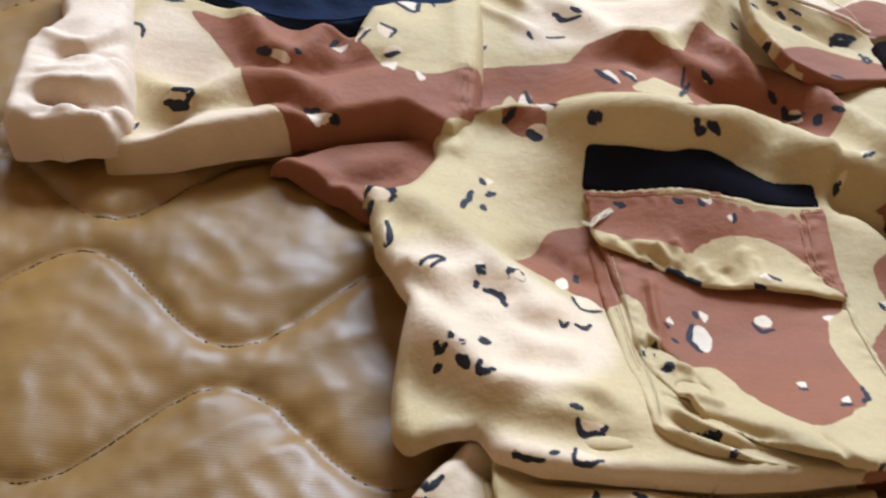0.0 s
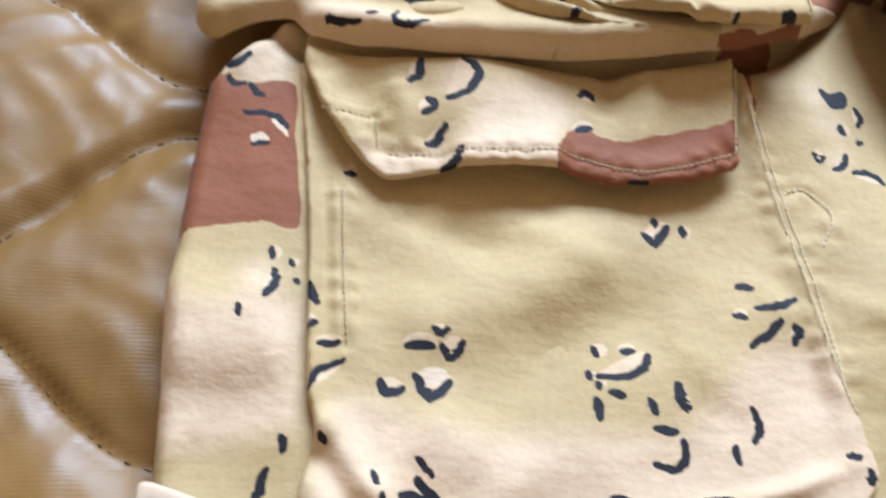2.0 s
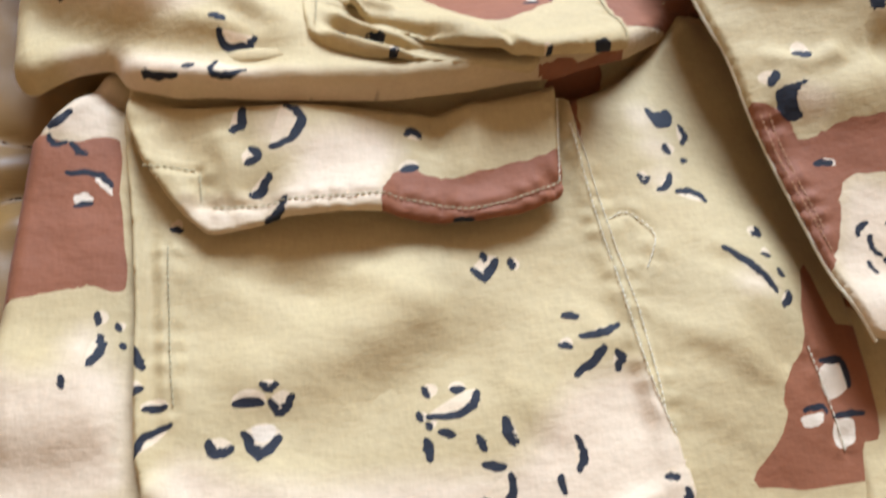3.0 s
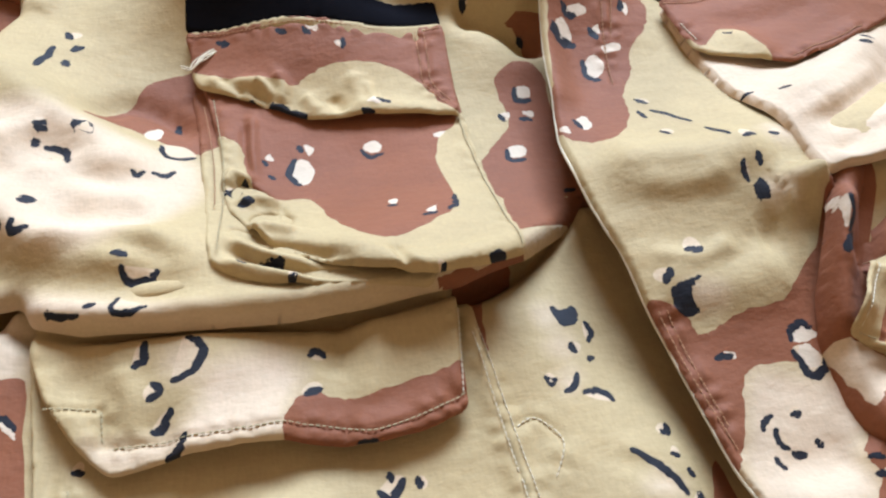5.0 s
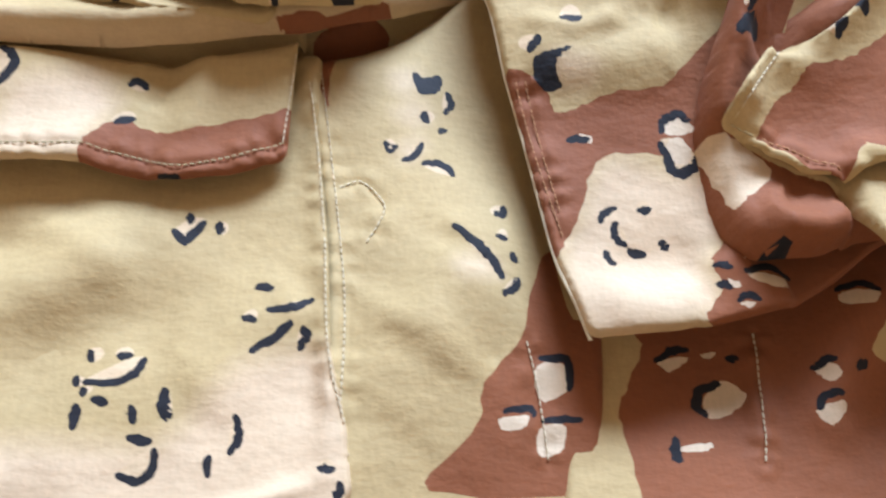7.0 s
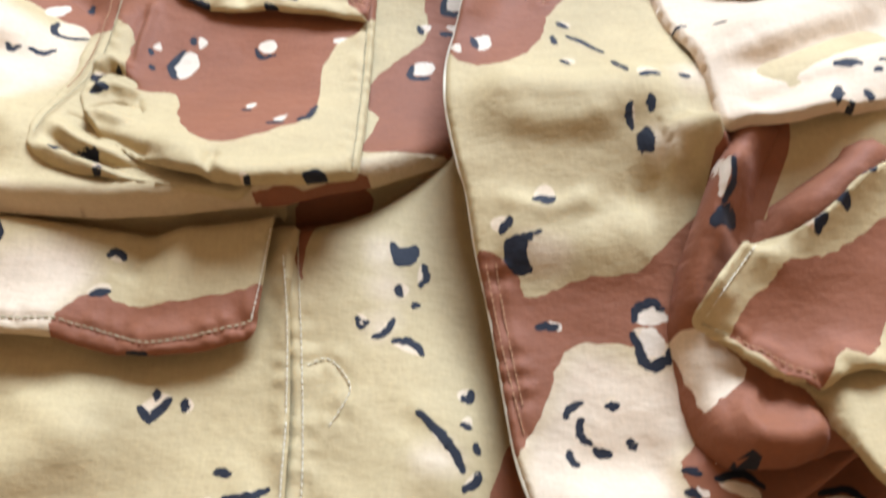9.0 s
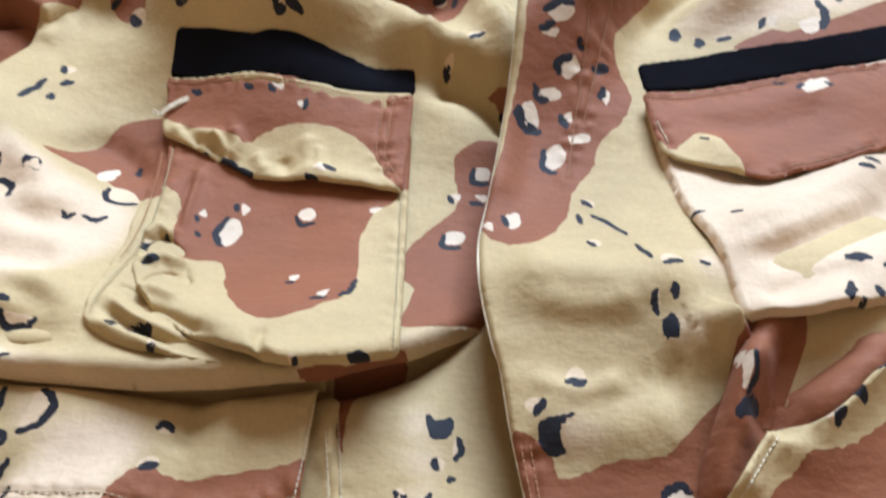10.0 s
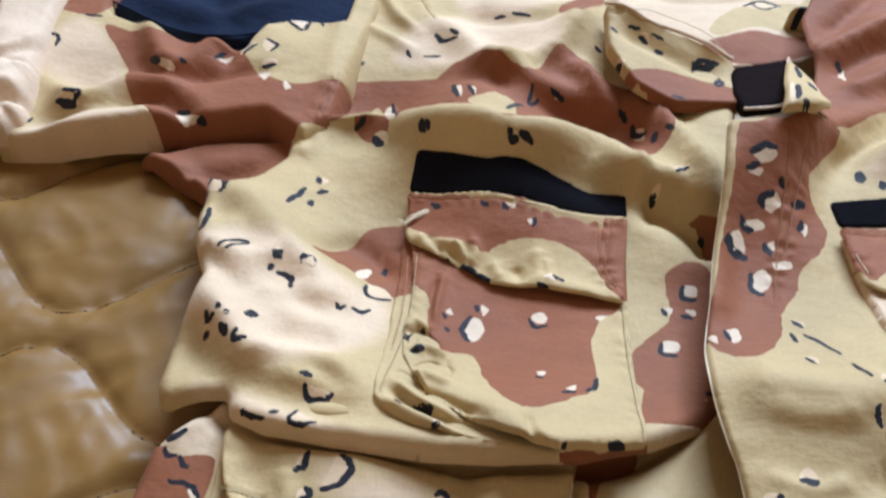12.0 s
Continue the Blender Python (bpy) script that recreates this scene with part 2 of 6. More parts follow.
EDGE['side_fold'] = [(423.7, 202.5), (408.2, 163), (403.4, 148.5), (400.5, 129), (402.5, 115.7), (405.2, 100.1), (410.3, 87.1), (419.3, 80.8), (437, 82.2), (453.8, 89.9), (475, 92.3), (511.7, 109.9), (553.2, 221.6), (502, 243.8)]
EDGE['sleeve'] = [(-165.8, 406.1), (-97.9, 414.1), (-17.3, 437.5), (23.9, 449.8), (59, 426.7), (78.8, 451.9), (83.4, 518.7), (86.2, 608.6), (79.3, 696.1), (55, 681.4), (55.8, 574.6), (13.6, 576.6), (-7.2, 562.8), (-15.2, 527.2), (-78.9, 542.2), (-133.4, 568.5), (-137.5, 618.9), (-129.4, 640.1), (-155, 636.8), (-196.9, 633.8), (-199.6, 580.1), (-180.9, 454.3)]
EDGE['cuff'] = [(-236.5, 489.4), (-233.3, 459.8), (-229.8, 421.1), (-221.8, 407.1), (-182.5, 404.8), (-156.3, 408.2), (-146.9, 424.8), (-151.7, 456.1), (-159.2, 498.2), (-168.5, 551.1), (-172.6, 605.6), (-176.8, 620.6), (-204.1, 632.2), (-243.5, 613.4), (-240, 584.8), (-219.7, 518.3)]
EDGE['collar'] = [(266.1, 570.5), (297.3, 557.9), (331.7, 556.4), (365.7, 542.1), (374.6, 510.6), (366.1, 481.3), (316.5, 472), (288.5, 491), (269.1, 525.9)]
EDGE['neck'] = [(274.4, 665.1), (302.1, 741), (308, 813.8), (327.1, 947.3), (527.5, 983.1), (496.3, 752.2), (489.7, 691.3), (486.9, 628.2), (431.5, 581), (373.1, 560.5), (320.7, 601.1)]
EDGE['side'] = [(-62.8, 413.3), (-39.4, 400), (-11.4, 385.9), (4.5, 377.1), (29.7, 388.7), (65.9, 394.7), (70.5, 453.5), (-17.2, 435.8)]
EDGE['navy'] = [(-141.3, 571.9), (-80.4, 542.8), (-20.5, 538.6), (26.8, 560.7), (63.6, 569.7), (58.9, 703.4), (43.5, 757.1), (43.9, 690.2), (1.5, 633.5), (-31.8, 630.5), (-77.4, 641.3), (-133.8, 656.1)]
EDGE['chest_pocket'] = [(139.8, 388.6), (150, 338.1), (155, 300), (155, 270), (157.5, 245), (165, 229), (177, 214), (196, 199.5), (222, 187), (241, 181.6), (267.1, 185.1), (285.8, 192.9), (283.8, 304), (283.2, 368.7), (214.5, 370.2)]
EDGE['chest_gusset'] = [(141, 352), (144.5, 310), (146.5, 262), (148, 225), (149, 206), (160, 198.3), (173, 192.8), (207, 186), (241, 181), (246, 190), (205, 207), (185, 228), (178, 265), (170, 330), (162, 352)]
EDGE['chest_flap'] = [(139.3, 386.4), (142.5, 374.5), (142.5, 356.4), (146.4, 344.9), (164.9, 334.3), (183.4, 323.2), (201.1, 313), (216, 310.3), (233.7, 309.6), (253.1, 304.9), (277.8, 300.3), (280.6, 299.9), (282.2, 324.9), (283.5, 366.4), (228.1, 369.3), (186.6, 375.4)]
EDGE['tape'] = [(142.3, 415), (190.9, 399.8), (246.2, 397), (283.4, 387.7), (284.2, 371.2), (227.8, 371.5), (186, 377.4), (140.1, 390.9)]
EDGE['other_tape'] = [(404.3, 380.5), (449.6, 392.8), (500.2, 399.4), (570.3, 429.5), (606.4, 448.4), (602.3, 416.3), (539, 388.7), (477.7, 370.1), (428.7, 361.6), (407.3, 359.8)]
EDGE['other_flap'] = [(403, 352.4), (425.8, 354.6), (475.3, 365.5), (535.7, 383.6), (595.1, 407.3), (574.2, 349.5), (541.5, 329.1), (512.9, 312.3), (479.6, 294), (451.8, 285.4), (426.1, 295.5), (413.1, 301.6), (407.3, 310.3), (404.7, 331.6)]
EDGE['other_pocket'] = [(405.4, 351.2), (411.9, 275.9), (415.2, 254.9), (419, 224.4), (420.6, 197.9), (446.1, 198.4), (467.2, 201.7), (510.6, 212), (600.7, 343.7), (590.2, 406.7), (475.2, 363.3)]
EDGE['low_flap'] = [(403.2, 126.6), (412, 139.4), (428.9, 161.4), (441.6, 157.2), (452.6, 164.3), (460.9, 173.2), (481.7, 186.2), (522, 208.3), (540, 162.2), (504.4, 117.9), (467.6, 109.2), (455.1, 110.8), (444.7, 103), (429, 111.2), (417.9, 121.3)]
EDGE['low_pocket'] = [(408.6, 130.1), (421.3, 120.7), (432.7, 111), (446, 103.1), (449, 94.1), (452.2, 85.2), (457.8, 74.2), (477.8, 65.9), (511.1, 112.8), (496.1, 128.5), (450.9, 124.5)]
EDGE['collar_end'] = [(363.2, 528.9), (403.5, 536.9), (396.5, 504.7), (391.2, 476.8), (362.4, 467.3), (358.6, 492.4)]
EDGE['cargo_pocket'] = [(71.5, 191.8), (76.2, 143.6), (78.4, 106.5), (79.5, 43.8), (83.1, 31.1), (78.6, 15.9), (75.8, -3.3), (112.4, -19.7), (176.9, -22.9), (232.4, -18.5), (264.1, -3.8), (276, 8.7), (274.1, 32.1), (267.8, 57.1), (265.6, 98.3), (260.4, 148.3), (261.1, 183.9)]
EDGE['cargo_flap'] = [(74.7, 182.1), (81.4, 161.5), (93.4, 141), (101.7, 131.7), (106.9, 126.7), (126.9, 129), (143.7, 129.3), (160.8, 130.4), (178.7, 129.3), (196.5, 125.2), (213.9, 124.3), (232.3, 126.8), (249.2, 132.9), (250.2, 154.2), (252.8, 187.4), (256.7, 214.6), (162.8, 209.8), (75.9, 202.1)]
EDGE['hem'] = [(26.6, 16.6), (35.7, 14), (49.7, 8.4), (63.9, 3.1), (77.7, -2), (83.3, -14.3), (84.4, -44.5), (24.9, -39.2), (25.5, -8.3)]
FOLDS = []  # sheet, height, width, crest line
FOLDS.append(('right_front', 17.08, 14, [(48.5, 444.6), (95.7, 458.1), (141.9, 435.6), (176.5, 421.5), (212.8, 410.5), (265.3, 430.5), (287, 392.7), (327.1, 381.3)]))
FOLDS.append(('right_front', -9.76, 12, [(162.2, 415.6), (215.4, 398.8), (269.1, 391.6), (309.9, 378.1), (334.1, 366.2)]))
FOLDS.append(('right_front', 12.2, 16, [(6.8, 378.5), (36.1, 360.9), (68.9, 330.6), (105.8, 297.9), (137.2, 280)]))
FOLDS.append(('right_front', -8.54, 18, [(22.9, 358.8), (49.8, 332.6), (75, 295.7), (84.7, 257.5)]))
FOLDS.append(('right_front', 9.76, 12, [(33.4, 279.6), (54.8, 253), (76.6, 230.6), (108.3, 215.9), (135.2, 210.4)]))
FOLDS.append(('right_front', -10.98, 16, [(27.1, 254.5), (50.4, 234.2), (82.4, 215), (121.6, 204.2), (146.6, 197.5)]))
FOLDS.append(('right_front', 6, 10, [(61.8, 197.1), (105.3, 188.1), (144.4, 183.3), (182.9, 182.1), (215.6, 182.8), (255.4, 188.5), (291, 204.3), (334, 236.5)]))
FOLDS.append(('right_front', 6.1, 5, [(42.7, 461.1), (68.8, 457.1), (112.5, 454.7)]))
FOLDS.append(('right_front', 12.2, 14, [(155.3, 525.8), (191.1, 510), (218, 493.6), (253.6, 491.5), (287.6, 479.2)]))
FOLDS.append(('right_front', -9.76, 12, [(147.5, 516), (179.6, 504.4), (207.1, 471), (247, 479.5), (289.6, 466)]))
FOLDS.append(('right_front', 10.98, 12, [(117.2, 601.1), (155, 567.2), (190.5, 514.1), (232.6, 541.1), (260.6, 605.5)]))
FOLDS.append(('right_front', -10.98, 14, [(150.4, 614.3), (200.8, 599.7), (237.1, 591.6)]))
FOLDS.append(('right_front', 9.76, 9, [(233.4, 532), (260.6, 507.8), (294.2, 499.8), (315.3, 445.3)]))
FOLDS.append(('right_front', 10.98, 9, [(278.4, 400.7), (305, 401.7), (330.8, 384.5), (343.1, 378.5)]))
FOLDS.append(('right_front', -7.32, 8, [(145.6, 315.1), (112.8, 343.8), (87.6, 324.3)]))
FOLDS.append(('chest_pocket', 2.56, 3, [(173, 323.5), (171, 300.7), (171.2, 276.1)]))
FOLDS.append(('chest_pocket', 6.1, 8, [(196, 214), (237.9, 184.7), (284.2, 193.9)]))
FOLDS.append(('chest_flap', 3.3, 4, [(147.9, 351.5), (163.4, 342), (184.8, 337.8)]))
FOLDS.append(('chest_flap', 3.85, 4, [(185.7, 343.3), (190.6, 332.9), (186.6, 323.9)]))
FOLDS.append(('chest_flap', -3.3, 3.5, [(174.8, 338), (178.5, 331.9), (183.2, 324.5)]))
FOLDS.append(('chest_flap', 2.5, 5, [(227.5, 339.3), (231.9, 311.5)]))
FOLDS.append(('chest_flap', 2.75, 4, [(200.8, 327.9), (207.4, 314.8)]))
FOLDS.append(('chest_flap', 3, 6, [(207.6, 313), (239.9, 311.3), (272, 303.6)]))
FOLDS.append(('cargo_pocket', -2, 14, [(93.1, 111.9), (113.5, 88.8), (137.8, 83.4)]))
FOLDS.append(('cargo_pocket', 6.1, 16, [(103.5, 68), (133.4, 74), (166.8, 84.2), (198.9, 97.1)]))
FOLDS.append(('cargo_pocket', -4, 14, [(135.2, 24.6), (149.6, 9.4), (164.6, 0.1), (186.5, -4)]))
FOLDS.append(('cargo_pocket', 6.1, 14, [(113, 34.6), (138.7, 17.2), (153.1, 0.6)]))
FOLDS.append(('cargo_pocket', 4, 18, [(213.5, 46.1), (236.3, 61.2), (261.8, 80.5)]))
FOLDS.append(('cargo_pocket', -3, 12, [(152.6, 51.8), (185.7, 70.9), (218.5, 75.7)]))
FOLDS.append(('cargo_pocket', 3.3, 4, [(89.6, 132), (90.8, 82.8), (92.5, 59.7)]))
FOLDS.append(('cargo_pocket', 3.3, 4, [(74.1, 167.1), (79.2, 106.5), (80.3, 51.5), (84, 32.8)]))
FOLDS.append(('cargo_pocket', 6.1, 7, [(81.6, 39.7), (91.2, 19.9), (107.3, 1.2)]))
FOLDS.append(('cargo_pocket', -4, 6, [(82, 28), (94.7, 7.6), (101.9, -1.7)]))
FOLDS.append(('cargo_pocket', 4, 7, [(76.9, 14.2), (84.5, 7.7), (87.9, -0.9)]))
FOLDS.append(('cargo_pocket', 3.3, 3.5, [(178.7, -8.6), (193.9, -3.1), (225.5, 3.1), (245.5, 7.2), (265.1, 13.1)]))
FOLDS.append(('cargo_pocket', 1.5, 6, [(258.3, 162.6), (265.2, 101.1), (267.8, 57.1), (274.1, 32.1)]))
FOLDS.append(('cargo_flap', 7.32, 14, [(127, 133.2), (148.1, 133.5), (165.3, 134.3), (183.8, 134.2)]))
FOLDS.append(('cargo_flap', 4, 10, [(196.9, 129.3), (218.9, 129.5), (245.7, 138.3)]))
FOLDS.append(('cargo_flap', -3, 10, [(97.6, 143.1), (118.7, 141.7), (144.3, 142.1)]))
FOLDS.append(('cargo_flap', 4, 8, [(77.1, 178.9), (86.9, 156), (101.6, 136.1)]))
FOLDS.append(('right_skirt', 7.32, 12, [(33.3, 187.3), (45.9, 200.6), (66.1, 221.8)]))
FOLDS.append(('right_skirt', -4, 20, [(33.1, 25.4), (49, 17.5), (69.7, 4.7)]))
FOLDS.append(('right_skirt', 6.1, 20, [(29, 57.6), (49.4, 61.1), (74.3, 66.1)]))
FOLDS.append(('right_skirt', 6.1, 20, [(291, 58.7), (304.5, 76.9), (318.7, 93.2)]))
FOLDS.append(('right_skirt', -4, 16, [(282.1, 74.2), (295.9, 90.9), (310.3, 108.2)]))
FOLDS.append(('right_skirt', 4, 24, [(290, 26.7), (306.3, 47.7), (320.2, 59.8)]))
FOLDS.append(('right_skirt', 3.3, 4, [(252.3, 188.7), (263, 142.4), (267.8, 103.6), (267.8, 66.5), (266.9, 15.9)]))
FOLDS.append(('left_front', 9.76, 10, [(339.8, 405.3), (336.1, 358), (330.7, 315.6), (323.3, 270.5)]))
FOLDS.append(('left_front', -19.52, 16, [(392.4, 373.1), (405.3, 407.1), (429.4, 433.8), (464.8, 469.4), (527.4, 553.8), (564.7, 592.4)]))
FOLDS.append(('left_front', 17.08, 14, [(412, 413), (447, 430.1), (482.8, 454.1), (540.2, 526.1), (600.5, 608.2)]))
FOLDS.append(('left_front', 12.2, 12, [(366.6, 408.8), (401.6, 428.7), (445.6, 465.3), (490.6, 503.3)]))
FOLDS.append(('left_front', 9.76, 16, [(325.8, 233.3), (355.1, 227.9), (383.6, 223.2), (408.4, 231.9)]))
FOLDS.append(('left_front', 12.2, 12, [(422.7, 200.7), (413, 194.4), (406.1, 189.5), (399.5, 189.7)]))
FOLDS.append(('left_front', -8.54, 10, [(415.9, 188), (404.5, 184.7), (387.8, 184)]))
FOLDS.append(('left_front', 6.1, 12, [(335.7, 173.7), (357, 163.2), (382.1, 162.3), (400, 172)]))
FOLDS.append(('left_front', 7.32, 14, [(356.5, 70.4), (377, 66.4), (398.5, 67.9)]))
FOLDS.append(('left_front', -4, 12, [(362.5, 85), (381.4, 81.2), (400.5, 89.9)]))
FOLDS.append(('left_front', 7.32, 12, [(404.4, 91.9), (419.6, 73.1), (432.2, 71.6)]))
FOLDS.append(('other_flap', 4, 8, [(430.4, 318.7), (444.6, 290.5)]))
FOLDS.append(('other_flap', 4, 10, [(455.7, 289.3), (487.8, 301.1), (514.6, 316.9)]))
FOLDS.append(('other_flap', -3, 10, [(417.4, 327), (450.8, 325.4), (500.1, 340.3)]))
FOLDS.append(('other_pocket', 9.76, 14, [(414.9, 249.8), (442.3, 254.8), (481, 283.4), (525, 313.2)]))
FOLDS.append(('other_pocket', -7.32, 14, [(426.3, 224.3), (461, 239.5), (510.4, 274.1)]))
FOLDS.append(('other_pocket', 7.32, 8, [(420.6, 198.8), (446, 199.6), (467.4, 203.1)]))
FOLDS.append(('side_fold', 14.64, 14, [(425.4, 193.9), (413.7, 171.5), (408.4, 156.4), (404.2, 138.1), (404.6, 121.9)]))
FOLDS.append(('side_fold', -19.52, 11, [(460.4, 200.4), (449.7, 189.7), (434.7, 173.2), (423.6, 152)]))
FOLDS.append(('side_fold', 9.76, 10, [(483.6, 196.3), (455.6, 174.7), (440.7, 165.2), (433.3, 165.8)]))
FOLDS.append(('side_fold', 12.2, 14, [(415.2, 90.5), (429.6, 91.1), (449.8, 95.8)]))
FOLDS.append(('side_fold', -9.76, 12, [(422.9, 103.8), (435.4, 97), (452.7, 98.5)]))
FOLDS.append(('low_flap', 4, 8, [(406.5, 127.7), (422.5, 148.2), (441.9, 154.8)]))
FOLDS.append(('low_flap', 4, 6, [(444.8, 104.7), (452.2, 115.4), (467.6, 109.2)]))
FOLDS.append(('low_flap', 3, 8, [(421.8, 121), (434.1, 109.9), (444.8, 104.7)]))
FOLDS.append(('left_skirt', 9.76, 14, [(478.4, 80), (464.7, 64.1), (455.3, 47.5), (443.8, 23.1)]))
FOLDS.append(('left_skirt', -8.54, 12, [(486, 73.1), (473.5, 57.4), (462, 44.7), (450.9, 23.1)]))
FOLDS.append(('left_skirt', 2.75, 4, [(426, 68.9), (424, 45), (420.7, 19.1)]))
FOLDS.append(('sleeve', 14.64, 13, [(-133.6, 381.7), (-78.5, 382.9), (-26.4, 391.5), (35, 418.2)]))
FOLDS.append(('sleeve', -12.2, 9, [(-148.1, 416.9), (-117, 440), (-75.5, 451.7), (-48.2, 453.8), (-0.3, 409.4)]))
FOLDS.append(('sleeve', 13.42, 14, [(-152.3, 467.8), (-116.4, 448.6), (-77.7, 474.3), (-33.6, 460)]))
FOLDS.append(('sleeve', -9.76, 14, [(-90.4, 515.9), (-67.7, 488.7), (-37.1, 494.7), (-7.4, 522.2)]))
FOLDS.append(('sleeve', 12.2, 12, [(-102.2, 558), (-59.6, 496.6), (-24.4, 532.5), (-0.8, 548.3)]))
FOLDS.append(('sleeve', 8.54, 10, [(-52.8, 436.3), (-8.8, 429.5), (42.3, 430.6)]))
FOLDS.append(('sleeve', 3, 8, [(49, 643.5), (64.1, 524.5), (64, 461.1)]))
FOLDS.append(('cuff', 6.1, 16, [(-165.9, 373.5), (-174.6, 415.6), (-183.7, 466.2), (-194.1, 532.4)]))
FOLDS.append(('cuff', -6.1, 6, [(-209.2, 426.1), (-186, 431), (-170.6, 425.3), (-153.9, 443.4)]))
FOLDS.append(('cuff', 3, 8, [(-207, 410.2), (-181.2, 411.4), (-144, 402.3)]))
FOLDS.append(('cuff', -3, 6, [(-211.4, 469.9), (-182.9, 461.9), (-162.4, 487.8)]))
FOLDS.append(('cuff', 4, 8, [(-204.4, 449), (-174.9, 437.6), (-157.2, 459.1)]))
FOLDS.append(('right_front', -26.84, 17, [(287.3, 389.9), (312, 385.6), (332.4, 369.6), (347.1, 350.7)]))
FOLDS.append(('right_front', 12.2, 10, [(302.3, 492.7), (318.5, 442.5), (336.5, 399.4), (346, 384)]))
FOLDS.append(('neck', -12.2, 14, [(290.7, 691.9), (367.2, 707.2), (446.2, 724.2)]))
FOLDS.append(('collar', 9.76, 8, [(264.2, 578.6), (289.2, 566.6), (332.1, 562.9), (366.5, 543.2)]))
FOLDS.append(('collar', -9.76, 10, [(273.3, 545.7), (312.8, 536), (360.3, 521.8)]))
FOLDS.append(('neck', 7.32, 12, [(301.4, 702.8), (366.5, 713.3), (436.2, 736.1)]))
FOLDS.append(('neck', -6.1, 10, [(305.2, 667.3), (365.7, 669.3), (446.2, 724.2)]))
FOLDS.append(('navy', 7.32, 14, [(-135.5, 597.5), (-64.5, 572.9), (0.7, 589.3), (38.1, 645.3)]))
FOLDS.append(('navy', -6.1, 12, [(-71.8, 622.9), (-41.1, 575.3), (-29.9, 553.7)]))
FOLDS.append(('chest_flap', -3.3, 3, [(155.6, 348.1), (165.4, 340.2), (170.2, 332.9)]))
FOLDS.append(('chest_flap', 3.85, 3, [(174.6, 339.6), (182.3, 332.1), (180.7, 328)]))
FOLDS.append(('chest_flap', -3.3, 4, [(215.7, 325.7), (220.6, 312)]))
FOLDS.append(('chest_flap', 2.2, 3, [(234.7, 332.4), (238.3, 311.3)]))
FOLDS.append(('right_front', -6.1, 8, [(24.7, 309.4), (43.6, 288.8), (64.6, 274.3)]))
FOLDS.append(('right_front', 6.1, 8, [(24.4, 315.8), (49.1, 302.3), (74.8, 317.3)]))
FOLDS.append(('right_front', 4, 7, [(10, 351.5), (24, 328.7), (43.2, 341.3)]))
FOLDS.append(('right_front', -6.1, 10, [(80.2, 247.3), (101.3, 239.5), (127.2, 244.2)]))
FOLDS.append(('right_front', 6.1, 8, [(65.1, 275.2), (90.9, 284.9), (115.9, 280.8)]))
FOLDS.append(('chest_flap', -3, 9, [(134.5, 384.4), (186.7, 373.5), (228.2, 367.7), (288.9, 364)]))
FOLDS.append(('other_flap', -4, 10, [(399.6, 350.7), (425.3, 352.5), (474.9, 364), (535.5, 382.8), (586.6, 402.1)]))
# added ridge, raised high to throw shade into the neck
FOLDS.append(('neck', 75, 18, [(285, 735), (380, 765), (490, 775)]))
FOLDS.append(('left_front', 9.76, 8, [(414.5, 537.6), (450.9, 565.9), (506.4, 610.9)]))
FOLDS.append(('left_front', -9.76, 9, [(434.8, 525.4), (473.9, 563.7), (507.9, 571.9)]))
FOLDS.append(('left_front', 9.76, 8, [(431.9, 497.2), (456.8, 512.7), (502.8, 546)]))
FOLDS.append(('left_front', -7.32, 8, [(434.4, 574.6), (477.8, 629.5), (505.1, 679.1)]))
FOLDS.append(('neck', -12.2, 24, [(327.6, 705.7), (382.8, 723.4), (441.1, 729.6)]))
FOLDS.append(('right_front', 6.1, 6, [(73.5, 651.9), (97.3, 601.6), (120.6, 577)]))
FOLDS.append(('right_front', 4, 6, [(58.8, 591.5), (92.7, 570.2), (124.7, 548.4)]))
FOLDS.append(('right_front', -6.1, 8, [(183.5, 506.8), (219, 483.8), (259.1, 482.6)]))
FOLDS.append(('right_front', 7.32, 8, [(252.2, 532.9), (269.8, 494.3), (302.3, 492.7)]))
FOLDS.append(('sleeve', 7.32, 8, [(-85.9, 507.3), (-47.2, 491.3), (-17, 512.6)]))
FOLDS.append(('sleeve', -7.32, 8, [(-59.6, 485.6), (-21.3, 492), (23.8, 499.4)]))
FOLDS.append(('sleeve', 6.1, 7, [(-153.5, 474.1), (-111.2, 448.8), (-79.1, 455.2)]))
FOLDS.append(('right_front', 6.1, 9, [(287.2, 395.6), (301.5, 394.5), (298.9, 391)]))
FOLDS.append(('cargo_pocket', 3, 8, [(156.4, 110.7), (180.9, 99.8), (197.9, 87.8)]))
FOLDS.append(('cargo_pocket', -3, 9, [(109.6, 119.8), (126.4, 110.9), (155.6, 98.4)]))
FOLDS.append(('right_skirt', 3, 10, [(22.4, 93.8), (45.8, 80.5), (71.5, 86.1)]))
FOLDS.append(('right_skirt', -3, 10, [(30.2, 49.1), (52.9, 43.3), (73.3, 45.7)]))
FOLDS.append(('cuff', 3.3, 4, [(-232.1, 505.3), (-186.2, 478.9), (-167, 516)]))
FOLDS.append(('cuff', 3.3, 4, [(-215.8, 455.9), (-181.3, 448.9), (-159.8, 475.4)]))
FOLDS.append(('cuff', 3.3, 4, [(-209.8, 412.5), (-169.5, 389.5), (-150.6, 425.2)]))
FOLDS.append(('cuff', 3.3, 4, [(-201.8, 382.5), (-169.1, 374), (-141.1, 387)]))
FOLDS.append(('cuff', -3.85, 4, [(-217.7, 478.7), (-186.1, 473.3), (-163.4, 499.5)]))
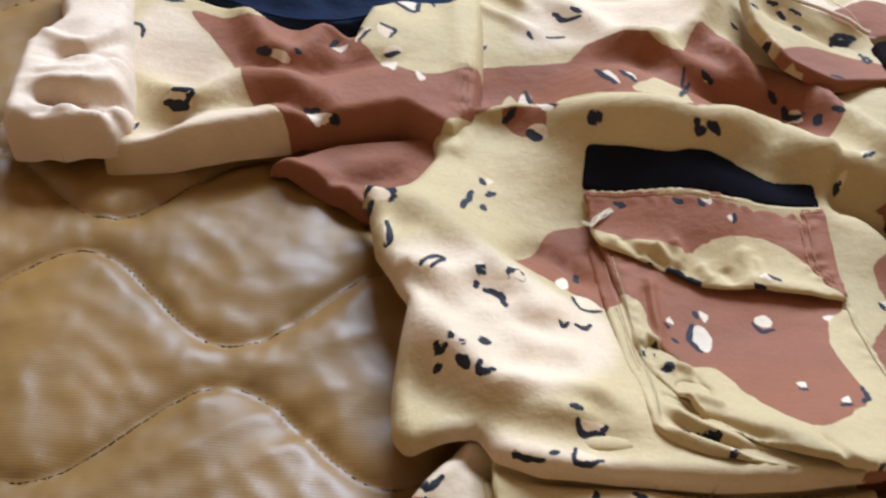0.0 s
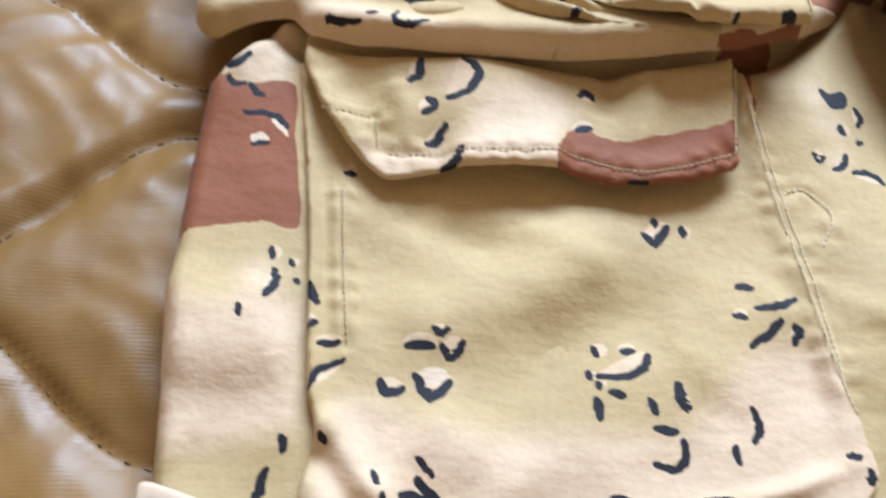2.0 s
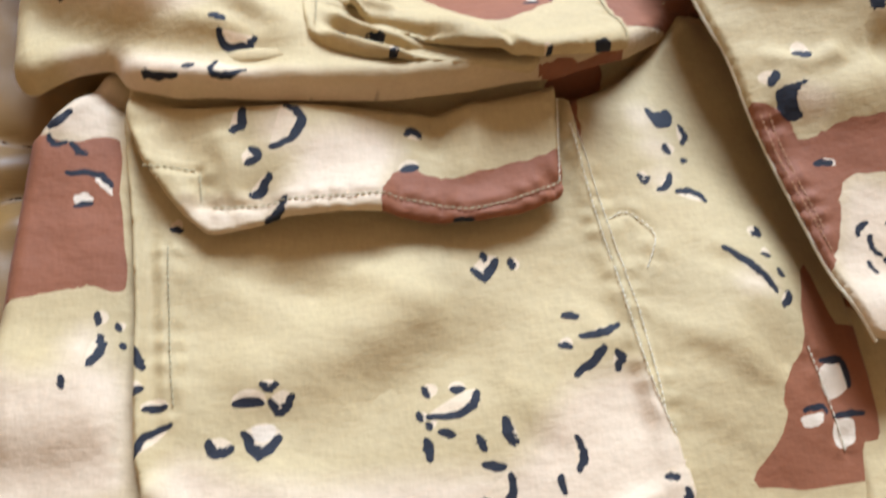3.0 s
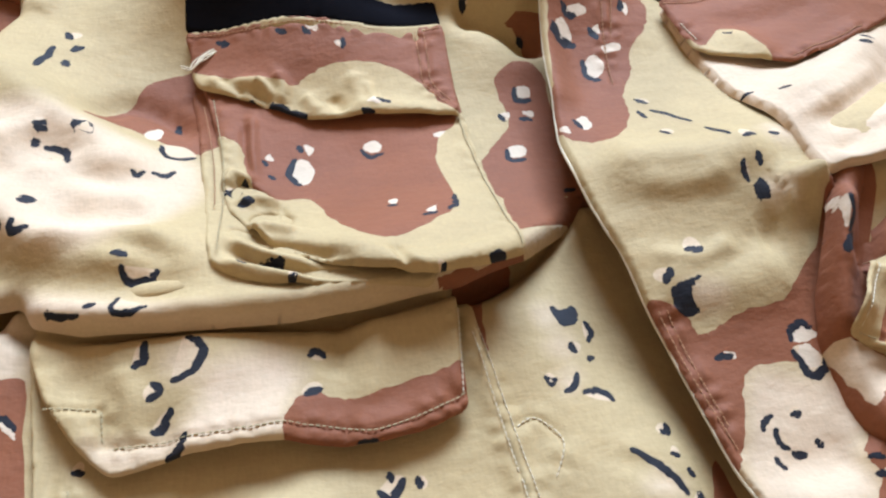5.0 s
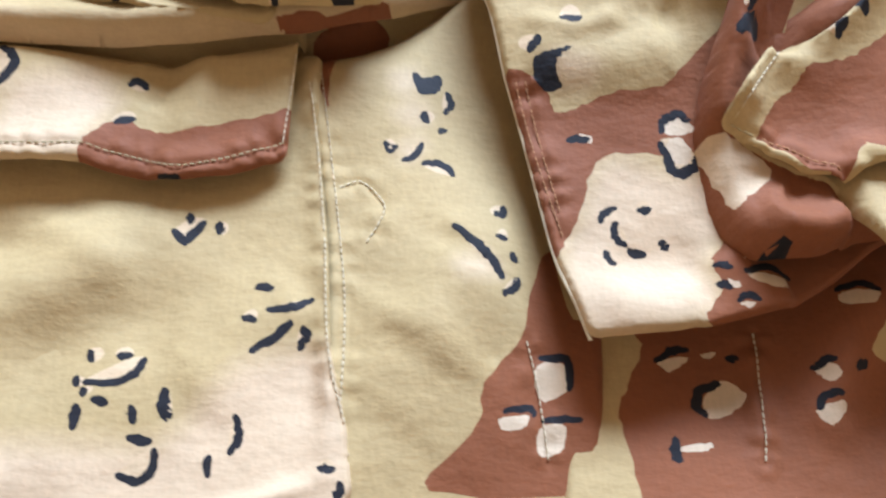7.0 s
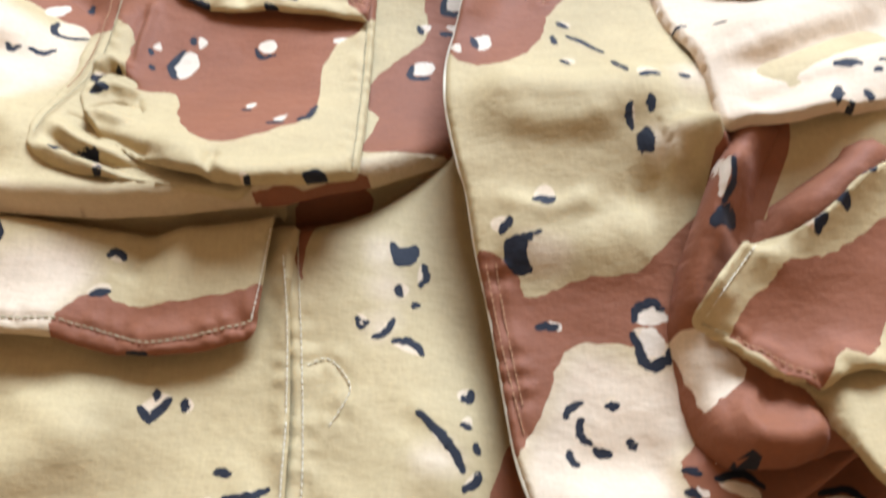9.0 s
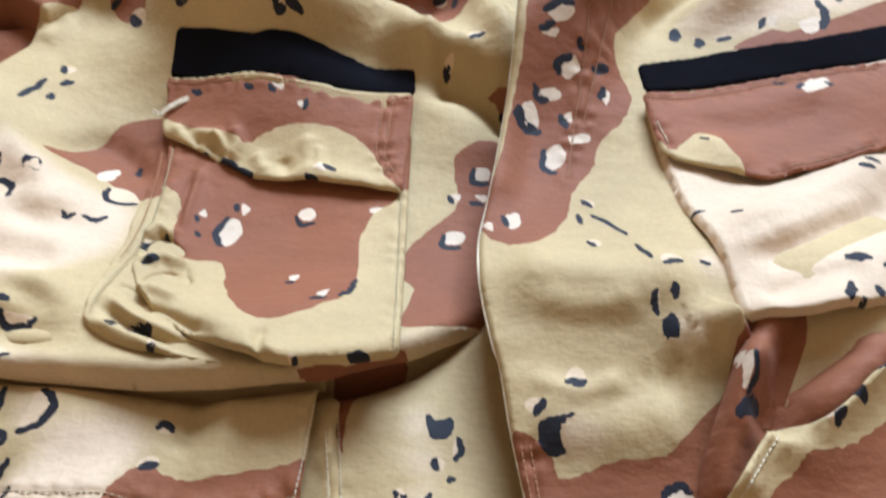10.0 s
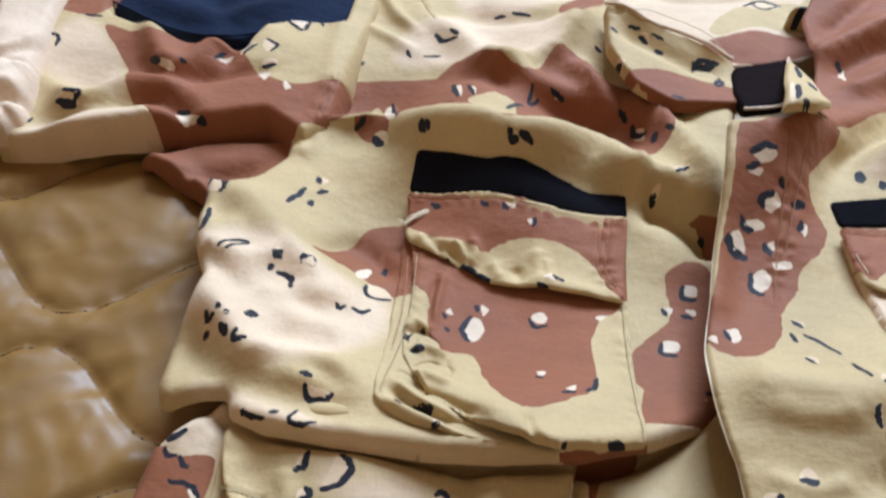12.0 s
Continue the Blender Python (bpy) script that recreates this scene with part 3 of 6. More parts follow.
FOLDS.append(('cuff', -3.85, 4, [(-206.7, 418.1), (-177.9, 415.2), (-152, 436)]))
FOLDS.append(('side', 8.54, 8, [(-58.6, 409.2), (-28.7, 402.3), (1.1, 385.7)]))
FOLDS.append(('side', -7.32, 7, [(-28.4, 396.5), (0, 402.6), (29, 414.8)]))
FOLDS.append(('right_front', 3, 5, [(53.9, 445.8), (57.6, 426.3), (47.3, 421.9)]))
FOLDS.append(('right_front', 3, 5, [(61.5, 448.7), (67.2, 432.2), (57.7, 415.3)]))
FOLDS.append(('right_front', -3, 6, [(83.2, 222), (111, 220.3), (138.2, 213)]))
FOLDS.append(('right_front', 4, 7, [(76.5, 230.2), (102.4, 234.8), (136, 222.5)]))
FOLDS.append(('right_front', 4, 7, [(80, 277.2), (99.4, 261), (127.2, 259.6)]))
FOLDS.append(('left_front', 3, 5, [(337.6, 183.3), (357.2, 176.1), (379.1, 181.8)]))
FOLDS.append(('left_front', 3, 6, [(339.5, 215.7), (366, 210), (385.6, 212.7)]))
FOLDS.append(('left_front', 4, 6, [(404, 199.4), (412.5, 201.2), (420.8, 198.9)]))
FOLDS.append(('left_front', 4, 6, [(408, 427.4), (441.7, 447.6), (478.3, 480.3)]))
FOLDS.append(('other_pocket', 4, 6, [(421.3, 236.8), (447.1, 242.2), (499, 278.4)]))
FOLDS.append(('other_pocket', -3, 6, [(427.4, 204.9), (452.8, 216.8), (472.4, 219.7)]))
FOLDS.append(('cargo_flap', 2.5, 6, [(110.4, 173.1), (114.6, 152.5), (112.2, 137.2)]))
FOLDS.append(('cargo_flap', -2.5, 6, [(200.9, 191.2), (200.4, 170.5), (195.4, 153.5)]))
FOLDS.append(('cargo_flap', 2.5, 6, [(217, 187.8), (213.9, 158.6), (208.9, 137.2)]))
FOLDS.append(('hem', 3, 6, [(27.6, 14.4), (43.1, 9.4), (64.3, 0.4), (79.5, -4.7)]))
FOLDS.append(('chest_pocket', 5, 3.5, [(157.5, 265.4), (161.6, 275.6), (170.9, 269.1)]))
FOLDS.append(('chest_pocket', -5, 2.5, [(160.8, 254.9), (164.2, 267.9), (177.7, 257.1)]))
FOLDS.append(('chest_pocket', 6.5, 4, [(164.2, 244.3), (170.5, 251.7), (182.4, 247.2)]))
FOLDS.append(('chest_pocket', -7, 2.6, [(168.7, 230.3), (174.3, 237.9), (185.3, 236.8)]))
FOLDS.append(('chest_pocket', 5, 4, [(167.5, 218.8), (173.3, 226.6), (188.9, 219.7)]))
FOLDS.append(('chest_pocket', -5, 2.6, [(166.8, 216.1), (184, 210.3), (205.3, 197.8)]))
FOLDS.append(('chest_pocket', 4.5, 3, [(166.2, 213.3), (183.4, 205.3), (207.3, 186.5)]))
FOLDS.append(('chest_pocket', -3, 2.5, [(182.8, 229), (184.2, 236.2), (180.8, 250.2)]))
FOLDS.append(('chest_pocket', -3, 2.5, [(227.3, 203.2), (229.8, 186.8), (236.5, 181.9)]))
FOLDS.append(('chest_pocket', -3, 2.5, [(168.8, 316.1), (167.9, 293), (169.3, 278.4)]))
FOLDS.append(('chest_gusset', 4, 3, [(152.5, 206.5), (170.6, 198.8), (192, 190)]))
FOLDS.append(('chest_gusset', -4, 2.5, [(155, 213.5), (168.7, 205.1), (186.6, 198), (212.8, 188.7)]))
FOLDS.append(('chest_gusset', 4, 3, [(157.5, 219.5), (172.3, 208.1), (193.3, 198.2)]))
FOLDS.append(('chest_gusset', -3, 2.5, [(156.5, 228.1), (167.8, 221.9), (178.1, 211.3)]))
FOLDS.append(('cargo_flap', 12, 16, [(60, 200), (110, 198), (165, 196), (215, 196), (265, 202)]))
FOLDS.append(('right_skirt', 11, 18, [(262, 212), (300, 224), (340, 246)]))
FOLDS.append(('cuff', -7, 4, [(-212.6, 432.6), (-178.1, 429.3), (-146.2, 440.7)]))
FOLDS.append(('cuff', 5, 5, [(-214.6, 445.5), (-178.2, 434.7), (-148.4, 450.3)]))
FOLDS.append(('cuff', -5, 3.5, [(-207.5, 412.3), (-183.4, 424.4), (-142.4, 416.5)]))
FOLDS.append(('cuff', 4, 4, [(-205.6, 393.8), (-172.1, 398.6), (-140.3, 400.7)]))
FOLDS.append(('cuff', -4, 4, [(-201.9, 382.6), (-172.4, 386.5), (-139.4, 389.5)]))
FOLDS.append(('cuff', -3, 3, [(-218.2, 468.7), (-185.4, 472.3), (-153.1, 474.3)]))
FOLDS.append(('right_skirt', -17, 6, [(60, 204), (80, 195), (100, 190.5), (132, 187.5), (182, 185.5), (215, 186), (258, 192), (291, 207), (335, 241)]))
PRINT = []  # sheet, dye, stroke width (0: a filled patch), line
PRINT.append(('right_front', 'tan', 0, [(12.2, 309.8), (30.4, 326.3), (65.6, 330.3), (106.9, 304.8), (142.8, 291.5), (139.9, 253.3), (98, 221.9), (55.5, 239.6), (32.5, 257.8), (25.6, 283.6)]))
PRINT.append(('right_front', 'brown', 0, [(89.6, 325), (109, 347), (119.2, 361.6), (137.5, 366.4), (153, 362.1), (151.4, 303.3), (131.9, 307.3), (115.5, 316.5)]))
PRINT.append(('right_front', 'brown', 0, [(308, 331.5), (323.1, 341.8), (336.4, 334.3), (335.9, 288.6), (348.9, 243.5), (288.1, 212.7), (289.5, 240.2), (281.7, 250.6), (285.9, 271), (298.8, 286.7), (309.4, 300.6), (307.4, 319.6)]))
PRINT.append(('right_front', 'brown', 0, [(245.1, 186.8), (263.7, 190.5), (285.9, 200.9), (288.8, 193.1), (253.8, 181.3), (247.4, 183.9)]))
PRINT.append(('right_front', 'brown', 0, [(324.8, 379.2), (347.8, 376.8), (343.5, 355.8), (333.2, 372.5)]))
PRINT.append(('right_front', 'tan', 0, [(52, 209.9), (66.1, 212.5), (138.2, 185.6), (206.1, 182.3), (255.3, 187.1), (324.9, 229.7), (341, 240.4), (284.1, 197.6), (205.8, 179.9), (137.2, 180.8), (70.8, 191.8)]))
PRINT.append(('right_front', 'black', 3.1, [(317.3, 324.5), (317.1, 316.5), (325, 315.5)]))
PRINT.append(('right_front', 'cream', 0, [(318.9, 324.4), (325.5, 324.7), (325.5, 318.7), (318.9, 317.6)]))
PRINT.append(('right_front', 'black', 3.0, [(304.3, 306.1), (307.2, 302)]))
PRINT.append(('right_front', 'cream', 0, [(305.9, 307.2), (310.9, 308), (309.7, 304.3)]))
PRINT.append(('right_front', 'black', 3.0, [(315.5, 303.4), (321.9, 301.8)]))
PRINT.append(('right_front', 'cream', 0, [(318.3, 308.2), (324.8, 308.2), (323.1, 303.8)]))
PRINT.append(('right_front', 'black', 2.9, [(302.4, 280), (302.9, 272.3), (310.8, 272.7)]))
PRINT.append(('right_front', 'cream', 0, [(303.9, 282), (312.5, 282.7), (312.3, 276), (304.1, 274.4)]))
PRINT.append(('right_front', 'black', 3.2, [(333.1, 373.2), (335.7, 369.9)]))
PRINT.append(('right_front', 'black', 2.4, [(114.6, 279.2), (116.2, 276.5), (119.8, 278.9)]))
PRINT.append(('right_front', 'black', 2.6, [(123.6, 279.2), (129.3, 278.3), (133.5, 282.5)]))
PRINT.append(('right_front', 'black', 2.8, [(126.2, 306.8), (129, 294.9), (142.2, 298.1)]))
PRINT.append(('right_front', 'black', 3.3, [(132.9, 331.7), (134.1, 326.4)]))
PRINT.append(('right_front', 'cream', 0, [(118, 317.7), (125.2, 325.9), (125.6, 314.8), (119.9, 311)]))
PRINT.append(('right_front', 'black', 3.0, [(324.7, 246.3), (329.7, 247.2)]))
PRINT.append(('right_front', 'black', 3.9, [(76.6, 396.8), (77.6, 392)]))
PRINT.append(('right_front', 'black', 4.0, [(70.1, 384.3), (63.3, 364.4)]))
PRINT.append(('right_front', 'black', 4.0, [(79.1, 382.4), (84.3, 385)]))
PRINT.append(('right_front', 'black', 4.1, [(76.2, 372.9), (77.8, 368.1)]))
PRINT.append(('right_front', 'black', 3.5, [(18.6, 345.5), (20.5, 326.3), (17.8, 325.2)]))
PRINT.append(('right_front', 'black', 3.3, [(38.4, 304.5), (45.9, 317.2), (50.7, 315.1), (43.6, 301.7)]))
PRINT.append(('right_front', 'black', 5.8, [(5.1, 377.8), (13.5, 385.4), (21.6, 366.2)]))
PRINT.append(('right_front', 'black', 5.8, [(7.4, 367.8), (5.1, 356.1)]))
PRINT.append(('right_front', 'black', 4.1, [(19.5, 361.7), (23.1, 363.1)]))
PRINT.append(('right_front', 'black', 4.9, [(70.3, 309.5), (74.2, 308.3)]))
PRINT.append(('right_front', 'black', 3.4, [(70.5, 302.2), (68.6, 299)]))
PRINT.append(('right_front', 'black', 7.5, [(89.2, 310.6), (91.6, 303.5), (94.5, 308.4)]))
PRINT.append(('right_front', 'black', 3.3, [(74.4, 299.1), (82.8, 295.7), (85.4, 286.1)]))
PRINT.append(('right_front', 'black', 3.2, [(46.5, 253.6), (48.9, 249.7), (51.9, 250.6)]))
PRINT.append(('right_front', 'black', 3.1, [(52.7, 256.4), (55, 253.5)]))
PRINT.append(('right_front', 'black', 3.3, [(59, 252.3), (60.7, 250.7)]))
PRINT.append(('right_front', 'black', 5.4, [(68.9, 255.8), (73.5, 256.3)]))
PRINT.append(('right_front', 'black', 3.4, [(47, 243.1), (50.4, 244.4)]))
PRINT.append(('right_front', 'black', 4.2, [(57.3, 244.8), (62.8, 239.6)]))
PRINT.append(('right_front', 'black', 3.2, [(68.7, 241.2), (68.2, 235.7), (75.7, 235.3)]))
PRINT.append(('right_front', 'black', 3.0, [(110.9, 215.3), (116.3, 214.3)]))
PRINT.append(('right_front', 'black', 3.0, [(113.8, 209.8), (115.5, 204.1), (124.9, 204.4), (128, 208.3)]))
PRINT.append(('right_front', 'black', 2.2, [(112.7, 197), (110.4, 188.9), (117.4, 187.2), (123.6, 189.2)]))
PRINT.append(('right_front', 'black', 2.0, [(83.9, 195.9), (85.2, 193.4), (97.2, 189.3)]))
PRINT.append(('right_front', 'black', 2.7, [(99.7, 192.3), (103.8, 193.5)]))
PRINT.append(('right_front', 'brown', 0, [(64.6, 456.3), (67.2, 502.8), (83.9, 512.5), (115.3, 518.2), (142.8, 517.9), (159.3, 529.5), (186.5, 513.1), (213.2, 498.8), (233.3, 532.6), (257, 526.1), (285.5, 510.2), (314, 489), (314.1, 444.2), (289, 422.5), (259.1, 448.1), (228.3, 434.2), (196.4, 418.9), (135.3, 473.7), (123.2, 441.7), (101.1, 492.6), (86, 457.8)]))
PRINT.append(('right_front', 'khaki', 0, [(173, 449.7), (186.3, 460.3), (200.7, 474.1), (206.7, 430.4), (190.8, 418.9)]))
PRINT.append(('right_front', 'brown', 0, [(91, 453.7), (114.8, 448.9), (117.1, 432.1), (101.8, 436.6)]))
PRINT.append(('right_front', 'brown', 0, [(232.7, 603.7), (263.3, 658.7), (271.6, 630.1), (249.2, 567.1)]))
PRINT.append(('right_front', 'tan', 0, [(217, 494.7), (249.7, 527.3), (254.8, 512.7), (235.7, 511.6)]))
PRINT.append(('right_front', 'tan', 0, [(260.5, 500.1), (280.2, 525.6), (287, 517.1), (265.9, 493.7)]))
PRINT.append(('right_front', 'tan', 0, [(107.4, 538.3), (113.3, 577.2), (151.4, 605.5), (224, 596.6), (233, 534.7), (181.9, 516.6), (145.8, 529.4)]))
PRINT.append(('right_front', 'tan', 0, [(93.7, 765.8), (274.6, 796.9), (263.2, 652.7), (199.7, 611.6), (149.6, 622.1)]))
PRINT.append(('right_front', 'black', 2.9, [(70.7, 533.4), (77.5, 527), (83, 532.6)]))
PRINT.append(('right_front', 'black', 2.8, [(70.9, 519.8), (78.1, 508.6)]))
PRINT.append(('right_front', 'black', 3.2, [(93.9, 648), (99.2, 637.4), (107.8, 631.3)]))
PRINT.append(('right_front', 'black', 3.4, [(135, 570.3), (141.8, 561.6), (154.1, 559.3)]))
PRINT.append(('right_front', 'black', 3.4, [(147.8, 569.1), (154.2, 561.8)]))
PRINT.append(('right_front', 'black', 2.9, [(115, 550.3), (118.3, 544.1)]))
PRINT.append(('right_front', 'black', 2.9, [(129, 545), (142, 545.1)]))
PRINT.append(('right_front', 'black', 3.4, [(158.5, 496.2), (164.3, 461.3)]))
PRINT.append(('right_front', 'cream', 0, [(160.5, 484.3), (164.5, 486.6), (167.7, 460.4)]))
PRINT.append(('right_front', 'black', 2.8, [(170.4, 481.1), (176.8, 456.8)]))
PRINT.append(('right_front', 'cream', 0, [(171.1, 477.3), (176.5, 471.5), (176.4, 457)]))
PRINT.append(('right_front', 'black', 2.7, [(216.5, 487.7), (215.3, 474.4), (221.8, 482.4)]))
PRINT.append(('right_front', 'black', 2.8, [(230.6, 489.7), (239.8, 488.3)]))
PRINT.append(('right_front', 'cream', 0, [(231.8, 487.8), (238.7, 489.1), (238.3, 486.9)]))
PRINT.append(('right_front', 'black', 3.4, [(200.5, 437), (216.1, 465.5)]))
PRINT.append(('right_front', 'black', 4.6, [(206, 425.4), (214.3, 420.2)]))
PRINT.append(('right_front', 'black', 3.3, [(198.1, 684.9), (209.3, 681.6), (211.2, 664.2)]))
PRINT.append(('right_front', 'black', 3.2, [(197.7, 648.6), (213.7, 638.2)]))
PRINT.append(('right_front', 'black', 3.4, [(180.4, 613.5), (190, 613.1)]))
PRINT.append(('right_front', 'black', 3.3, [(195.7, 614.2), (210.4, 606.6)]))
PRINT.append(('right_front', 'black', 3.2, [(201.9, 665), (200.4, 645.6)]))
PRINT.append(('right_front', 'black', 3, [(262.1, 543.7), (266.5, 539.8)]))
PRINT.append(('right_front', 'black', 3.4, [(282.1, 487.5), (287.9, 482.1)]))
PRINT.append(('right_front', 'black', 3.4, [(291.4, 477.7), (293.8, 469.1), (299.4, 463.9)]))
PRINT.append(('right_front', 'cream', 0, [(291.3, 473.8), (297.9, 470.1), (299.4, 459.4), (293, 466.3)]))
PRINT.append(('right_front', 'black', 2.8, [(302.5, 497.5), (308.5, 487.8)]))
PRINT.append(('right_front', 'black', 3.4, [(303.7, 455.1), (304.9, 446.7)]))
PRINT.append(('right_front', 'black', 2.5, [(310.6, 453.1), (314.1, 444.2)]))
PRINT.append(('right_front', 'black', 5.1, [(143.8, 426.7), (149.7, 421.5)]))
PRINT.append(('right_front', 'black', 3.2, [(203.3, 409.1), (205.8, 405.4), (210.3, 405.2)]))
PRINT.append(('right_front', 'black', 3.1, [(211, 407.3), (219.3, 404.9)]))
PRINT.append(('right_front', 'black', 3.1, [(299.4, 392), (302.6, 389.9)]))
PRINT.append(('right_front', 'black', 3.2, [(312.9, 401.4), (321.5, 404.6)]))
PRINT.append(('right_front', 'cream', 0, [(254.7, 447.7), (263.7, 467.2), (257.7, 440)]))
PRINT.append(('right_front', 'cream', 0, [(106.5, 482.6), (112.1, 492), (123.3, 446.5), (115.8, 447.8)]))
PRINT.append(('right_front', 'black', 3.2, [(111.9, 495.7), (124.4, 444.3)]))
PRINT.append(('right_front', 'black', 3.4, [(45.4, 464.7), (53.9, 442.4)]))
PRINT.append(('right_front', 'black', 2.6, [(58.9, 452.4), (69.6, 457.2)]))
PRINT.append(('right_front', 'black', 4.1, [(92.7, 448.4), (99, 452.2)]))
PRINT.append(('right_front', 'black', 4.8, [(107.7, 437.2), (116.3, 427.2)]))
PRINT.append(('right_skirt', 'brown', 0, [(31.2, 184.6), (50.1, 177.3), (70.4, 177.5), (71.8, 148), (75.1, 112.5), (61.8, 113.7), (51.8, 112.7), (36.1, 110.7), (24.2, 111.8), (26.1, 145)]))
PRINT.append(('right_skirt', 'tan', 0, [(33.3, 187.3), (39.3, 196.9), (58.1, 217.5), (69.4, 204.7), (70.4, 177.5), (50.1, 177.3)]))
PRINT.append(('right_skirt', 'black', 3.5, [(39.7, 194.3), (44.9, 185.2), (52, 190.5)]))
PRINT.append(('right_skirt', 'black', 2.4, [(43.9, 180.8), (45.8, 176.3), (50.7, 177.4)]))
PRINT.append(('right_skirt', 'black', 2.5, [(52.5, 177), (55.4, 172.9), (58.6, 171.6)]))
PRINT.append(('right_skirt', 'black', 2.7, [(51.2, 163.6), (62.3, 162.4), (68.4, 156.6)]))
PRINT.append(('right_skirt', 'black', 2.4, [(54.6, 149), (61.3, 149.3)]))
PRINT.append(('right_skirt', 'cream', 0, [(54.3, 153.1), (58.5, 154.5), (61.5, 150.6), (55.2, 149.8)]))
PRINT.append(('right_skirt', 'cream', 0, [(61.7, 161.3), (66.8, 158.7), (68.8, 152), (63.7, 157.3)]))
PRINT.append(('right_skirt', 'black', 2.3, [(64.9, 102.6), (65.2, 97.7)]))
PRINT.append(('right_skirt', 'black', 2.9, [(66.1, 93.2), (67, 85.5), (62.6, 79.7)]))
PRINT.append(('right_skirt', 'tan', 0, [(54.8, 90.6), (63, 95.6), (65.3, 85), (58.1, 80.8)]))
PRINT.append(('right_skirt', 'black', 2.3, [(71.8, 96.8), (72.9, 94.1)]))
PRINT.append(('right_skirt', 'black', 2.3, [(73.3, 88.4), (75.1, 87.2)]))
PRINT.append(('right_skirt', 'black', 2.4, [(54.4, 76.6), (54.9, 72.1)]))
PRINT.append(('right_skirt', 'black', 2.9, [(71.5, 30.9), (72.1, 25.3)]))
PRINT.append(('right_skirt', 'black', 3.1, [(66.8, 19.9), (64.4, 11), (61.3, 5.1)]))
PRINT.append(('right_skirt', 'tan', 0, [(21.4, 86.3), (40.4, 78.6), (73.7, 79.2), (77.2, 45.8), (75.5, 34.1), (48.3, 28.6), (24.7, 31.6)]))
PRINT.append(('right_skirt', 'black', 0, [(298.1, 180.1), (303.3, 177.4), (309, 178.9), (309.4, 171.3), (304.5, 168), (299.4, 170.1)]))
PRINT.append(('right_skirt', 'tan', 0, [(291.2, 178.1), (298.2, 179.2), (299.3, 171.8), (292.2, 170.8)]))
PRINT.append(('right_skirt', 'black', 2.7, [(311.4, 169.7), (313.6, 164.9), (311, 159.4)]))
PRINT.append(('right_skirt', 'black', 3.2, [(302.2, 159.5), (303.5, 155.3)]))
PRINT.append(('right_skirt', 'tan', 0, [(293.2, 160.3), (301, 162.4), (301.4, 156.3), (294.6, 155.6)]))
PRINT.append(('right_skirt', 'black', 2.9, [(307.6, 150.5), (310.5, 151.7)]))
PRINT.append(('right_skirt', 'black', 2.6, [(286.7, 145.6), (288.3, 141.6), (290.8, 143.7)]))
PRINT.append(('right_skirt', 'black', 2.6, [(293.3, 136.5), (297.3, 138.2), (301.5, 144.6)]))
PRINT.append(('right_skirt', 'tan', 0, [(293.3, 143.8), (299.9, 146.1), (297.2, 139.5), (294.5, 139.4)]))
PRINT.append(('right_skirt', 'black', 2.8, [(301.3, 134.8), (307.8, 135.1), (312.8, 129.8)]))
PRINT.append(('right_skirt', 'black', 2.6, [(328, 112.9), (330, 111.3)]))
PRINT.append(('right_skirt', 'black', 2.7, [(332, 115.3), (331, 110.3)]))
PRINT.append(('right_skirt', 'black', 2.4, [(328.2, 101), (331.4, 100.4)]))
PRINT.append(('right_skirt', 'black', 3.1, [(312, 105.9), (319.5, 98.4), (324.9, 91.9), (328.5, 83.8)]))
PRINT.append(('right_skirt', 'tan', 0, [(313.2, 89.3), (322.6, 92.3), (325.7, 85.4), (315.2, 84.9)]))
PRINT.append(('right_skirt', 'black', 2.7, [(333.3, 93.8), (334.4, 90.8)]))
PRINT.append(('right_skirt', 'black', 2.8, [(328.8, 77.1), (333.6, 80.4), (333.9, 84.4)]))
PRINT.append(('right_skirt', 'brown', 0, [(256.2, 198), (286.1, 210.3), (284.8, 198.8), (266.3, 183.5), (263.4, 159.4)]))
PRINT.append(('right_skirt', 'brown', 0, [(348, 97.7), (355.4, 71.5), (373.7, 67.7), (368.5, 14.5), (301.6, 10.4), (317.9, 31.2), (320.8, 45), (335, 62.8), (339, 77.3)]))
PRINT.append(('right_skirt', 'cream', 0, [(339.8, 52.5), (350.4, 53.4), (351.2, 45.1), (341.2, 40.4)]))
PRINT.append(('right_skirt', 'black', 2.8, [(340.9, 55.3), (351.2, 55.3), (351.2, 44.2)]))
PRINT.append(('right_skirt', 'cream', 0, [(325.8, 33.9), (335.8, 35.1), (334.1, 31.2), (326.9, 30.2)]))
PRINT.append(('right_skirt', 'black', 2.3, [(327, 35.9), (336.6, 38.1), (337.8, 35)]))
PRINT.append(('right_skirt', 'cream', 0, [(339.6, 30.6), (348.7, 32.2), (347.4, 23.6), (339.4, 21.9)]))
PRINT.append(('right_skirt', 'black', 2.5, [(341.3, 33.7), (354.6, 34.5)]))
PRINT.append(('cargo_pocket', 'tan', 0, [(94.2, 41.8), (116.7, 33.6), (141.2, 28.4), (180.7, 29.1), (210.7, 27.5), (229.5, 46.3), (241.6, 55.3), (266.1, 57.5), (275.8, 32), (276.8, 8.6), (259.7, -6.2), (225.5, 3.3), (192, -3.2), (175.3, -21), (112.3, -23), (79.6, -12.2), (84.5, 21.2)]))
PRINT.append(('cargo_pocket', 'black', 2.7, [(91.6, 133.8), (95.4, 132.9)]))
PRINT.append(('cargo_pocket', 'black', 2.9, [(213.4, 113.8), (213.7, 111)]))
PRINT.append(('cargo_pocket', 'black', 3.4, [(208.4, 107.5), (212.4, 103.4), (219, 111.1)]))
